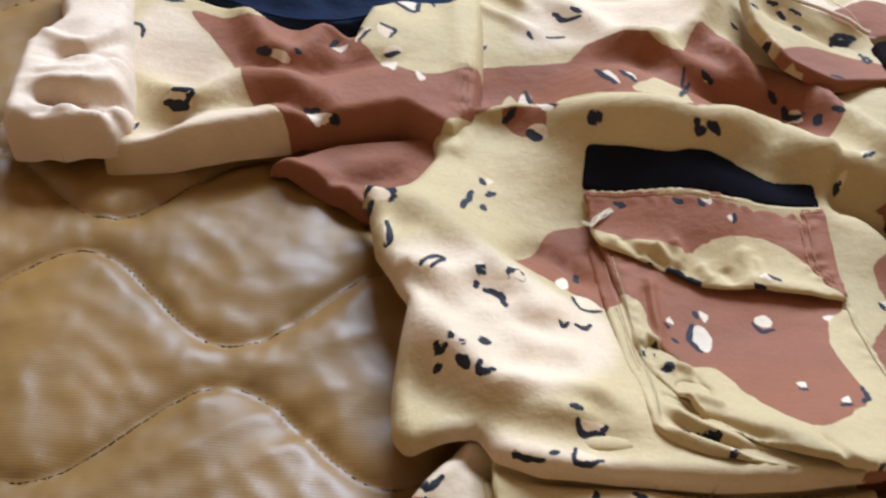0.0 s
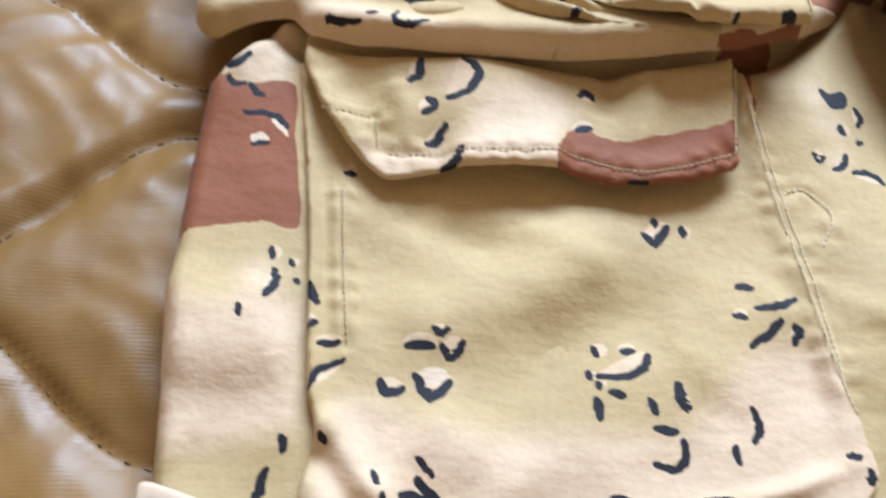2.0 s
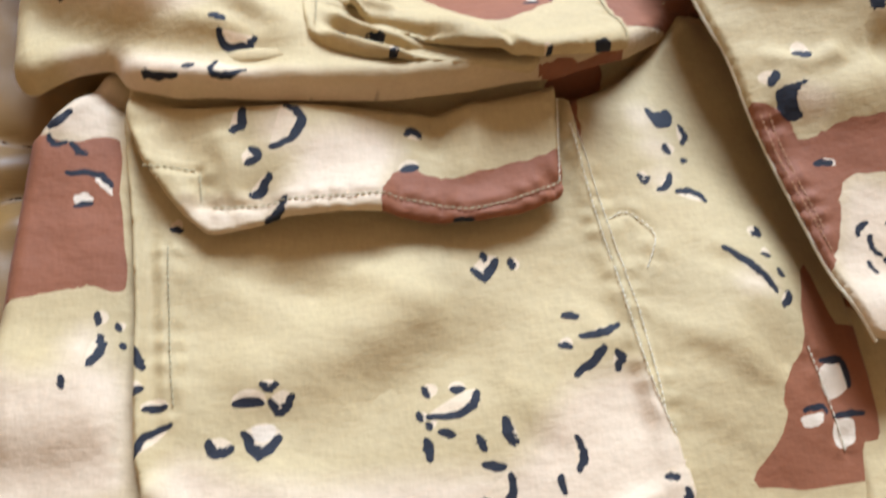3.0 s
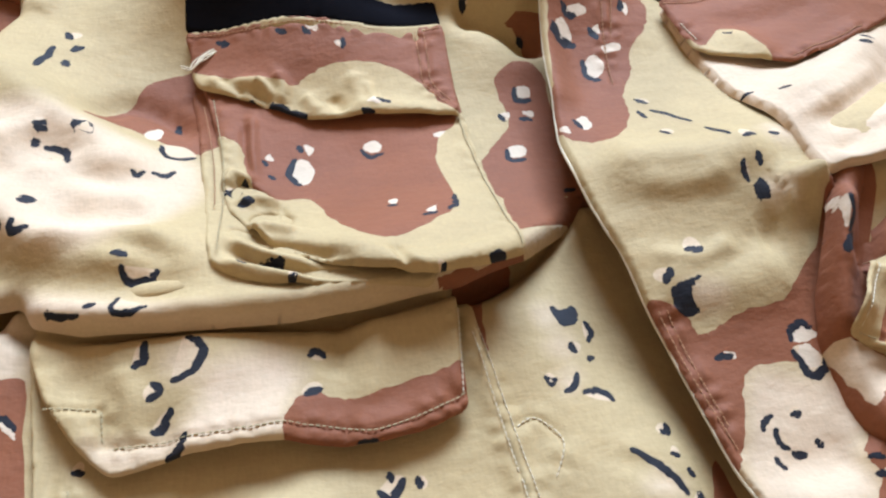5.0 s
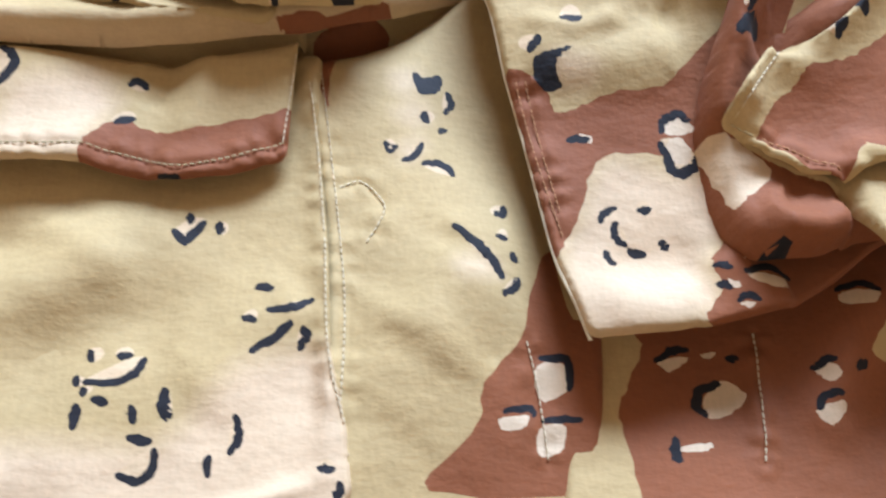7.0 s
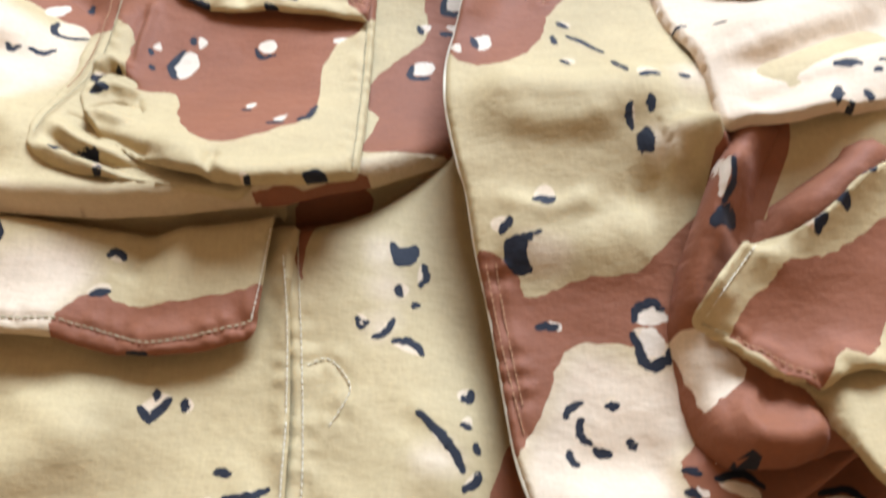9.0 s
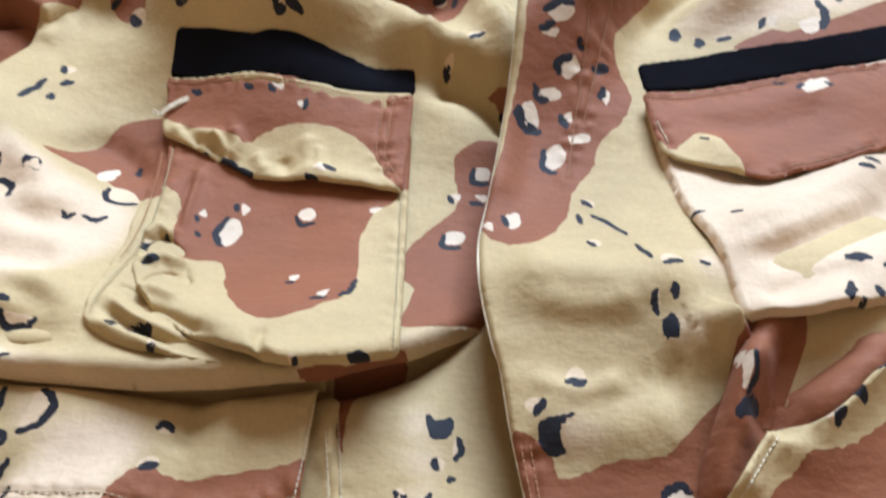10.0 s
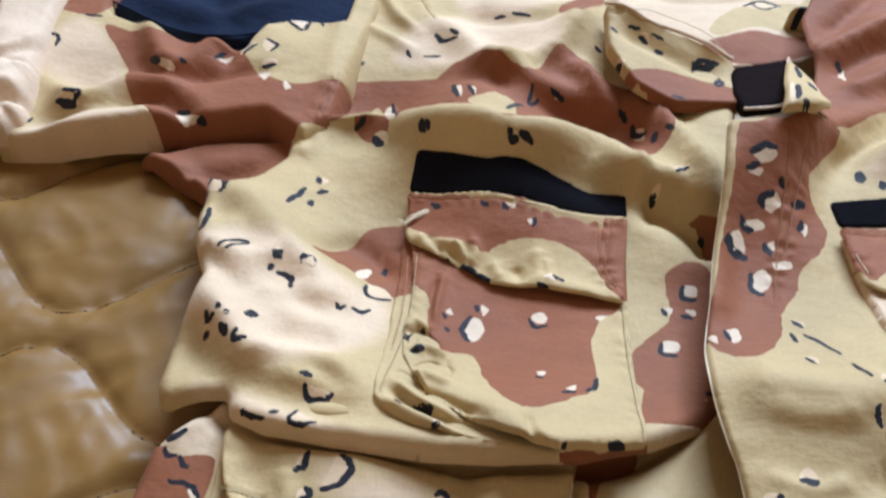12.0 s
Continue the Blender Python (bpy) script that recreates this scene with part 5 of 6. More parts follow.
PRINT.append(('other_pocket', 'black', 3.3, [(456.7, 202.8), (461.2, 207.4)]))
PRINT.append(('other_pocket', 'black', 3.0, [(463.3, 202.8), (464.6, 200.2)]))
PRINT.append(('other_pocket', 'black', 2.7, [(427.7, 257.3), (430.5, 255.4)]))
PRINT.append(('other_pocket', 'black', 2.5, [(414, 263.4), (418.6, 263.5)]))
PRINT.append(('other_pocket', 'tan', 0, [(409.1, 255.9), (419, 224.4), (421.5, 197.2), (509.5, 209.1), (569.3, 328.4), (486.3, 295.4), (442.3, 254.8)]))
PRINT.append(('other_pocket', 'black', 4.5, [(503.8, 305.3), (508.6, 301.4)]))
PRINT.append(('other_pocket', 'black', 2.6, [(465.3, 227), (472, 226.1)]))
PRINT.append(('other_pocket', 'black', 2.1, [(479.6, 225.3), (485.8, 226.3)]))
PRINT.append(('other_pocket', 'black', 2.9, [(461.8, 211), (457.6, 201.5)]))
PRINT.append(('other_pocket', 'black', 3.2, [(470.3, 208.5), (471.1, 204.7)]))
PRINT.append(('other_pocket', 'black', 2.4, [(476.2, 218.8), (479.1, 220.5)]))
PRINT.append(('side_fold', 'black', 2.2, [(419.4, 180.7), (419.8, 173.7), (416.5, 166.8)]))
PRINT.append(('side_fold', 'cream', 0, [(416.6, 180.5), (419.4, 180.7), (416.9, 169.7), (414.7, 169.5)]))
PRINT.append(('side_fold', 'black', 5.0, [(413, 159.2), (417.4, 163.9), (423.2, 165.4)]))
PRINT.append(('side_fold', 'black', 2.9, [(413.6, 182.8), (410, 174)]))
PRINT.append(('side_fold', 'cream', 0, [(416.2, 185.3), (417.6, 182.5), (415, 177.8)]))
PRINT.append(('side_fold', 'black', 2.2, [(402.9, 169.5), (405.9, 170.3), (410.3, 169.5)]))
PRINT.append(('side_fold', 'tan', 0, [(401.8, 127.9), (416.3, 125.1), (424.8, 113), (412.6, 102.5), (408.7, 100.7), (403.8, 118.1)]))
PRINT.append(('low_flap', 'brown', 0, [(418.7, 124.4), (424.8, 134.3), (432.9, 141.6), (438.3, 147.8), (452, 149.9), (462.4, 155.8), (478.4, 166.2), (512.4, 178.9), (488.2, 137.4), (470.8, 129), (465, 119.1), (459.1, 114.2), (452, 116.1), (444.8, 104.4), (436.9, 107.6), (421.7, 120.6)]))
PRINT.append(('low_flap', 'black', 3.4, [(450, 161.2), (447.7, 156.5)]))
PRINT.append(('low_flap', 'black', 3.8, [(454.3, 169.3), (457.9, 164.4)]))
PRINT.append(('low_flap', 'black', 2.8, [(459.4, 174.8), (468.6, 176.9)]))
PRINT.append(('left_skirt', 'khaki', 0, [(355.2, 81.6), (381.1, 67.2), (376.4, 50.9), (370, 38.9), (372, 20.3), (371.7, -6.6), (342.1, -7.4), (347.3, 19.2)]))
PRINT.append(('left_skirt', 'black', 2.9, [(360.8, 55.6), (361.8, 49.4)]))
PRINT.append(('left_skirt', 'cream', 0, [(387.8, 57.4), (400.2, 59.9), (392.7, 54)]))
PRINT.append(('left_skirt', 'black', 2.8, [(386.8, 57.7), (393.1, 61.8), (399.8, 62.8)]))
PRINT.append(('left_skirt', 'cream', 0, [(404.4, 44.7), (412.5, 50.8), (419.7, 44.5), (411.1, 37.3), (402.8, 36.9)]))
PRINT.append(('left_skirt', 'black', 3.5, [(410.9, 49.7), (402.6, 47), (399.7, 40.9), (403.3, 37.8)]))
PRINT.append(('left_skirt', 'cream', 0, [(405.3, 61), (411.6, 61.8), (408.2, 59.3)]))
PRINT.append(('left_skirt', 'black', 3.0, [(415.7, 59.4), (419.1, 59.3)]))
PRINT.append(('left_skirt', 'cream', 0, [(443.2, 51.5), (448.5, 52.8), (450.9, 48.3), (446.4, 46.5)]))
PRINT.append(('left_skirt', 'black', 2.7, [(442.5, 51.8), (446.4, 54.3), (449.5, 54)]))
PRINT.append(('left_skirt', 'cream', 0, [(440.6, 36.5), (449.5, 39.5), (451.8, 37.1), (445.3, 31.1)]))
PRINT.append(('left_skirt', 'black', 2.8, [(442.1, 37.3), (445.2, 42.2), (450.7, 42.4)]))
PRINT.append(('left_skirt', 'cream', 0, [(455, 78), (460.8, 78.4), (465.5, 75.9), (463.2, 72), (456.4, 73.6)]))
PRINT.append(('left_skirt', 'black', 2.7, [(455.2, 80.3), (462.2, 81.1), (465.8, 76.7)]))
PRINT.append(('left_skirt', 'cream', 0, [(388.4, 24.7), (402.5, 27), (399.8, 23.7)]))
PRINT.append(('left_skirt', 'black', 4.1, [(388.7, 27.9), (389, 20.8)]))
PRINT.append(('left_skirt', 'black', 3.3, [(456.7, 50.9), (460.1, 52.1)]))
PRINT.append(('left_skirt', 'khaki', 0, [(464.1, 61.7), (479.5, 76.2), (509.7, 83.4), (504.2, 54.9), (467.5, 53.2)]))
PRINT.append(('sleeve', 'brown', 0, [(-131.2, 543.7), (-88.5, 531.1), (-19.9, 532.2), (-1.2, 506.2), (32.8, 482.2), (69.2, 488.7), (101.1, 495.3), (95.4, 454.7), (70, 446.7), (49.5, 435.6), (31.6, 404.9), (8, 397.3), (0.8, 403.2), (-31.9, 410.7), (-53.2, 433.7), (-78.4, 455.5), (-89.6, 484.5), (-106.3, 508.9)]))
PRINT.append(('sleeve', 'brown', 0, [(-189.5, 568.8), (-193.4, 644.7), (-127.8, 650.6), (-137.8, 581), (-145.7, 555.3)]))
PRINT.append(('sleeve', 'tan', 0, [(-170, 507.8), (-156.1, 550.2), (-118.7, 523.6), (-82.7, 456.1), (-132.5, 476.4), (-158.6, 485.1)]))
PRINT.append(('sleeve', 'tan', 0, [(-135.9, 370.4), (-153, 412.8), (-116, 439.3), (-53.4, 435.1), (-29.3, 405.4), (4, 398), (-33.6, 383.1)]))
PRINT.append(('sleeve', 'black', 2.8, [(-174.6, 524.6), (-163, 523.3), (-160.6, 511.4)]))
PRINT.append(('sleeve', 'black', 3.4, [(-126.6, 451.1), (-113.3, 449.9), (-117.9, 445.6)]))
PRINT.append(('sleeve', 'black', 3.3, [(-131.7, 445.6), (-115.3, 443.4)]))
PRINT.append(('sleeve', 'black', 2.5, [(-149.6, 426.9), (-147.5, 434.6)]))
PRINT.append(('sleeve', 'black', 3, [(-152.7, 554.1), (-139.6, 553.8)]))
PRINT.append(('sleeve', 'black', 3.4, [(-78.6, 502), (-68.1, 494.8)]))
PRINT.append(('sleeve', 'cream', 0, [(-75.2, 497.9), (-55.2, 490.9), (-59.8, 488.1)]))
PRINT.append(('sleeve', 'black', 3.4, [(-75.6, 485.7), (-62.4, 477)]))
PRINT.append(('sleeve', 'cream', 0, [(-80.8, 491), (-74.2, 489.8), (-71.4, 481.3)]))
PRINT.append(('sleeve', 'cream', 0, [(-27.8, 508.5), (-17.1, 515.5), (-20.7, 508.7)]))
PRINT.append(('sleeve', 'black', 2.9, [(-28.7, 508.8), (-23.7, 515.5)]))
PRINT.append(('sleeve', 'black', 2.8, [(-9.8, 517.2), (-2, 529.1)]))
PRINT.append(('sleeve', 'black', 2.9, [(5, 536), (16.3, 527.3), (12.3, 517.7)]))
PRINT.append(('sleeve', 'black', 3.4, [(6.9, 576.9), (29.2, 553.3), (33, 580.2)]))
PRINT.append(('sleeve', 'cream', 0, [(9.8, 579.3), (27.9, 581.5), (27.5, 560)]))
PRINT.append(('sleeve', 'black', 3.2, [(36.8, 582.2), (44.4, 562.2)]))
PRINT.append(('sleeve', 'black', 3.4, [(-18.6, 541.2), (-7.9, 530.4)]))
PRINT.append(('sleeve', 'black', 3.4, [(10.1, 502.7), (21, 503.3)]))
PRINT.append(('sleeve', 'cream', 0, [(7.3, 498.3), (18.5, 495), (16.8, 483.3)]))
PRINT.append(('sleeve', 'cream', 0, [(32.2, 484.6), (39, 476.7), (34.5, 474.9)]))
PRINT.append(('sleeve', 'cream', 0, [(-43, 447.3), (-22.1, 443.2), (-28.5, 439.3), (-34.5, 437.2)]))
PRINT.append(('sleeve', 'black', 3.4, [(-41.5, 450.7), (-29.6, 446)]))
PRINT.append(('sleeve', 'black', 2.6, [(-23.3, 441.5), (-17, 441.7)]))
PRINT.append(('sleeve', 'black', 2.8, [(-51.7, 495.5), (-47.5, 495.1)]))
PRINT.append(('collar', 'black', 3.8, [(276.5, 597.6), (282, 612.7)]))
PRINT.append(('collar', 'black', 3.1, [(293.7, 546.6), (300, 543.8)]))
PRINT.append(('collar', 'black', 3.1, [(306.4, 540.2), (312.3, 539.4)]))
PRINT.append(('collar', 'black', 4.4, [(336.1, 537.4), (347.4, 535.1), (352.8, 539.1)]))
PRINT.append(('collar', 'black', 3.1, [(338.2, 535.8), (335.9, 531.5)]))
PRINT.append(('collar', 'black', 5, [(351.4, 520.4), (354.1, 508)]))
PRINT.append(('collar', 'black', 3.1, [(271.1, 545.6), (275.7, 541.4)]))
PRINT.append(('collar', 'cream', 0, [(259.7, 526.2), (264.9, 525.4), (263.8, 516.2)]))
PRINT.append(('collar', 'brown', 0, [(278, 497), (301.5, 507.6), (327.8, 507.7), (364.8, 499.6), (367.3, 482.7), (317.3, 472.6), (291.4, 490.7)]))
PRINT.append(('collar', 'black', 3.1, [(315, 479), (323.1, 477.6)]))
PRINT.append(('neck', 'black', 5.6, [(356.1, 741.2), (369.4, 736.4)]))
PRINT.append(('neck', 'black', 3.8, [(393.8, 661.9), (409.3, 675.7), (427, 669.3)]))
PRINT.append(('neck', 'black', 5.2, [(465.4, 723.7), (482, 717.3)]))
PRINT.append(('neck', 'black', 3.7, [(467.6, 702.5), (480.2, 699.3)]))
PRINT.append(('neck', 'black', 4.9, [(442.7, 664.7), (461.7, 660.7)]))
PRINT.append(('collar_tip', 'black', 3.4, [(401.7, 509.8), (400.7, 491.9)]))
PRINT.append(('collar_tip', 'black', 4.0, [(392.4, 468.1), (376, 418.5)]))
PRINT.append(('collar_tip', 'black', 4.0, [(380.5, 418.2), (383.3, 416.7)]))
PRINT.append(('collar_tip', 'black', 3.9, [(405.3, 485), (406.1, 471.7)]))
PRINT.append(('collar_back', 'black', 4.1, [(452.3, 686.1), (460.8, 692.4)]))
PRINT.append(('collar_back', 'black', 4.4, [(462.6, 682.9), (472.1, 692.2)]))
PRINT.append(('collar_back', 'black', 4, [(458.4, 665.2), (463.1, 658.7)]))
PRINT.append(('collar_back', 'black', 3.7, [(428.1, 628), (435.9, 631.8)]))
PRINT.append(('collar_back', 'black', 3.6, [(472.4, 714.5), (474.8, 706.5)]))
PRINT.append(('chest_gusset', 'brown', 0, [(138, 360), (140, 300), (150, 300), (158, 303), (176, 300), (178, 360)]))
PRINT.append(('chest_gusset', 'black', 3, [(161.7, 206.8), (164.4, 202.6)]))
PRINT.append(('chest_gusset', 'black', 5, [(170.3, 203.6), (174.7, 202), (179.3, 201.6)]))
PRINT.append(('chest_gusset', 'black', 3, [(181.8, 191.8), (185, 192)]))
PRINT.append(('neck', 'brown', 0, [(346.7, 578.6), (371.2, 598.5), (398.4, 618.8), (427.6, 616.3), (469, 633.7), (487.8, 632.6), (448.8, 600.8), (412.2, 577.8), (373.5, 566.8)]))
PRINT.append(('neck', 'khaki', 0, [(389.2, 657.6), (427, 676.1), (460.5, 667.8), (460.7, 641), (428.7, 623.6), (399.2, 624.1), (366.3, 597.2), (358, 608.5)]))
PRINT.append(('neck', 'brown', 0, [(329.6, 746.9), (340.6, 723.9), (395.6, 742.3), (443.1, 709.1), (459.2, 730.3), (453.9, 788.6), (400.1, 802.3)]))
PRINT.append(('neck', 'black', 2.6, [(357.2, 738.4), (361.7, 731.9), (369.4, 734.7)]))
PRINT.append(('neck', 'black', 2.6, [(400.8, 668.2), (409.6, 659.8), (423.4, 668.6)]))
PRINT.append(('collar', 'black', 2.2, [(284.7, 551.1), (293.8, 551.3)]))
PRINT.append(('collar', 'black', 2.2, [(303.1, 549.5), (312.4, 547.8)]))
PRINT.append(('collar', 'black', 3.4, [(336.3, 533.6), (340.2, 539.8), (349.7, 538.1)]))
PRINT.append(('collar', 'black', 3, [(344.5, 540.8), (355.1, 537.6)]))
PRINT.append(('collar', 'black', 3, [(354.5, 523.4), (348.7, 502.7), (355.7, 507.4)]))
PRINT.append(('collar', 'black', 2.6, [(258.7, 519.2), (265.2, 514)]))
PRINT.append(('collar', 'black', 2.6, [(275.8, 512.5), (279.3, 507.3)]))
PRINT.append(('side_fold', 'black', 4, [(417.8, 83.9), (421.4, 81), (424.5, 74.6)]))
PRINT.append(('side_fold', 'cream', 0, [(417.5, 82.1), (420.6, 80), (423.2, 74.1), (419.7, 76.3)]))
SEAMS = []  # sheet, thread, line
SEAMS.append(('chest_flap', 'orange', [(140, 383.7), (186.8, 372.8), (228.3, 367.2), (283.3, 363.5)]))
SEAMS.append(('chest_flap', 'orange', [(267.1, 365.5), (266.2, 341.7), (266.1, 325.4), (276.6, 305.9)]))
SEAMS.append(('chest_flap', 'orange', [(272.2, 365.8), (270.8, 341.6), (270.3, 325.3), (279, 308.2)]))
SEAMS.append(('chest_pocket', 'khaki', [(153.3, 337.8), (156.4, 291.6), (155.8, 247.4), (152.9, 208.8)]))
SEAMS.append(('chest_pocket', 'orange', [(148.1, 333.3), (151.8, 290.6), (152.3, 246.9)]))
SEAMS.append(('chest_pocket', 'khaki', [(280, 304), (283.2, 193.6)]))
SEAMS.append(('cargo_flap', 'khaki', [(107.9, 138.3), (127.1, 136.7), (143.9, 135.2), (161.1, 135.6), (179.2, 135.9), (197.2, 131.9), (209.8, 128.6), (232.7, 132.8), (249.3, 139)]))
SEAMS.append(('cargo_flap', 'khaki', [(81.5, 157.5), (103.8, 154.9)]))
SEAMS.append(('cargo_flap', 'khaki', [(103.7, 154.4), (104.1, 139.2)]))
SEAMS.append(('cargo_flap', 'white', [(251.8, 175.1), (249.2, 151.5), (247.6, 138.3)]))
SEAMS.append(('left_front', 'orange', [(335.6, 157.1), (342, 123.6), (346.8, 102.1), (349.3, 92.1)]))
SEAMS.append(('left_front', 'orange', [(339.2, 157), (344.9, 123.7), (348.7, 103.3)]))
SEAMS.append(('left_front', 'orange', [(375.4, 411.9), (374.1, 379), (363.2, 301)]))
SEAMS.append(('left_front', 'orange', [(392.7, 421.1), (383.6, 383.5), (371.9, 333.3)]))
SEAMS.append(('other_flap', 'orange', [(403.9, 347.8), (424.3, 348.3), (473.5, 359.7), (534.2, 378.5)]))
SEAMS.append(('other_flap', 'white', [(407.4, 329.3), (411.4, 312.1)]))
SEAMS.append(('other_flap', 'orange', [(454.5, 290.1), (481.1, 299), (514.8, 317.8)]))
SEAMS.append(('low_flap', 'white', [(408.7, 127.7), (418.6, 141.3), (429.9, 156.1)]))
SEAMS.append(('low_flap', 'orange', [(420.1, 123.9), (433.1, 114), (444.6, 106.2)]))
SEAMS.append(('low_flap', 'khaki', [(407.3, 126.5), (419.1, 123.9)]))
SEAMS.append(('left_skirt', 'white', [(426, 68.9), (424, 45), (420.7, 19.1)]))
SEAMS.append(('right_skirt', 'white', [(336.6, 61.5), (339.6, 47), (342.6, 19)]))
SEAMS.append(('sleeve', 'orange', [(66.6, 492.5), (64, 472.3), (61.7, 451.9)]))
SEAMS.append(('sleeve', 'orange', [(71.1, 493.4), (68.6, 473.1), (66.2, 452.3)]))
SEAMS.append(('right_front', 'khaki', [(133.3, 590.4), (112.8, 632.1), (101.1, 659)]))
SEAMS.append(('cargo_pocket', 'white', [(264.4, 101.5), (266.9, 57.3), (273, 32.2)]))
SEAMS.append(('cargo_pocket', 'white', [(256.8, 166.2), (260.5, 140.7), (264, 104.2)]))
SEAMS.append(('cargo_pocket', 'khaki', [(90.8, 126.6), (91.6, 87.7), (93.1, 59.7)]))
SEAMS.append(('right_skirt', 'white', [(260.4, 178.9), (269.7, 103.8), (272.2, 67.2), (270.3, 16)]))
SEAMS.append(('right_skirt', 'white', [(268.8, 124.7), (276.5, 128), (284.4, 120.5), (286.1, 113.3), (279.3, 100.2)]))
SEAMS.append(('right_front', 'khaki', [(68, 470), (69, 515), (68, 560), (67, 620), (66, 690)]))
SEAMS.append(('right_front', 'khaki', [(74, 470), (75, 515), (74, 560), (73, 620), (72, 690)]))
SEAMS.append(('collar', 'white', [(269.8, 559.8), (332.4, 561.5), (362.5, 543.9)]))

ON = {"chest_gusset": ("right_front", 2), "chest_pocket": ("right_front", 6), "chest_flap": ("right_front", 10), "tape": ("right_front", 2), "cargo_pocket": ("right_skirt", 3), "cargo_flap": ("right_skirt", 10),
      "other_tape": ("left_front", 2), "other_flap": ("left_front", 10), "other_pocket": ("left_front", 5), "low_flap": ("side_fold", 6), "low_pocket": ("side_fold", 2), "collar_end": ("collar", 4), "collar_tip": ("left_front", 12), "collar_back": ("neck", 20), "hem": ("right_skirt", 4)}


def level(sheet, x, y):
    """The height of a sheet of cloth over the plan."""
    if sheet in ON:
        under, lift = ON[sheet]
        z = level(under, x, y) + lift
    else:
        base, reach, swells = LIE[sheet]
        z = np.full(len(x), float(base))
        for u, v, rise in swells:
            z += rise * np.exp(-((x - u) ** 2 + (y - v) ** 2) / reach ** 2)
    for name, height, width, crest in FOLDS:
        if name == sheet:
            d, s = to_line(x, y, curve_through(crest, 4))
            ends = np.clip(np.minimum(s, 1 - s) / 0.2, 0, 1)
            z += height * np.exp(-(d / width) ** 2) * (0.25 + 0.75 * ends * ends * (3 - 2 * ends))
    return z


def crumple(x, y, seed, amount):
    return np.array([amount * (3.1 * noise.noise((u / 85, v / 70, seed + 2)) + 1.7 * noise.noise((u / 38, v / 30, seed)) + 0.55 * noise.noise((u / 15, v / 13, seed + 5)) + 0.2 * noise.noise((u / 6, v / 6, seed + 9))) for u, v in zip(x, y)])


def puckers(sheet, x, y):
    """Rows of stitching draw the cloth in: a shallow groove with small ripples across it."""
    z = np.zeros(len(x))
    for where, _, line in SEAMS:
        if where == sheet:
            c = curve_through(line, 6)
            d, s = to_line(x, y, c)
            run = s * np.hypot(*np.diff(c, axis=0).T).sum()
            z += -0.8 * np.exp(-(d / 1.5) ** 2) + (0.55 * np.sin(run / 1.9 + 2 * np.sin(run / 7)) + 0.3) * np.exp(-((d - 3.0) / 3.0) ** 2)
    return z


def pale_spot(line, width, rnd):
    """The pale patch that a black mark shades: in the hollow of a bent mark, beside a straight one."""
    p = np.array(line, float)
    if len(p) > 2:
        mid = p.mean(0)
        loop = mid + (p - mid) * 1.05
        return np.concatenate([loop, [2 * mid - p[len(p) // 2] + (mid - p[len(p) // 2]) * 0.4]])
    a, b = p[0], p[-1]
    way = (b - a) / max(np.hypot(*(b - a)), 1e-6)
    side = np.array([-way[1], way[0]]) * (1 if way[0] > 0 else -1) * width * rnd.uniform(0.9, 1.5)
    return np.array([a, b, b + side * 0.9, (a + b) / 2 + side * 1.3, a + side * 0.8])


def stroke(line, width, rnd):
    """The outline of a brush mark along a line."""
    c = curve_through(line, 5)
    c = c + np.array([[rnd.uniform(-0.17, 0.17) * width, rnd.uniform(-0.17, 0.17) * width] for _ in c])
    t = np.gradient(c, axis=0)
    t /= np.maximum(np.hypot(*t.T), 1e-6)[:, None]
    side = np.stack([-t[:, 1], t[:, 0]], 1)
    s = np.linspace(0, 1, len(c))
    w = width * 0.5 * (0.66 + 0.42 * np.sin(np.pi * s)) * np.array([rnd.uniform(0.86, 1.14) for _ in c])
    head, tail = c[0] - t[0] * w[0] * 0.8, c[-1] + t[-1] * w[-1] * 0.8
    return np.concatenate([[head], c + side * w[:, None], [tail], (c - side * w[:, None])[::-1]])


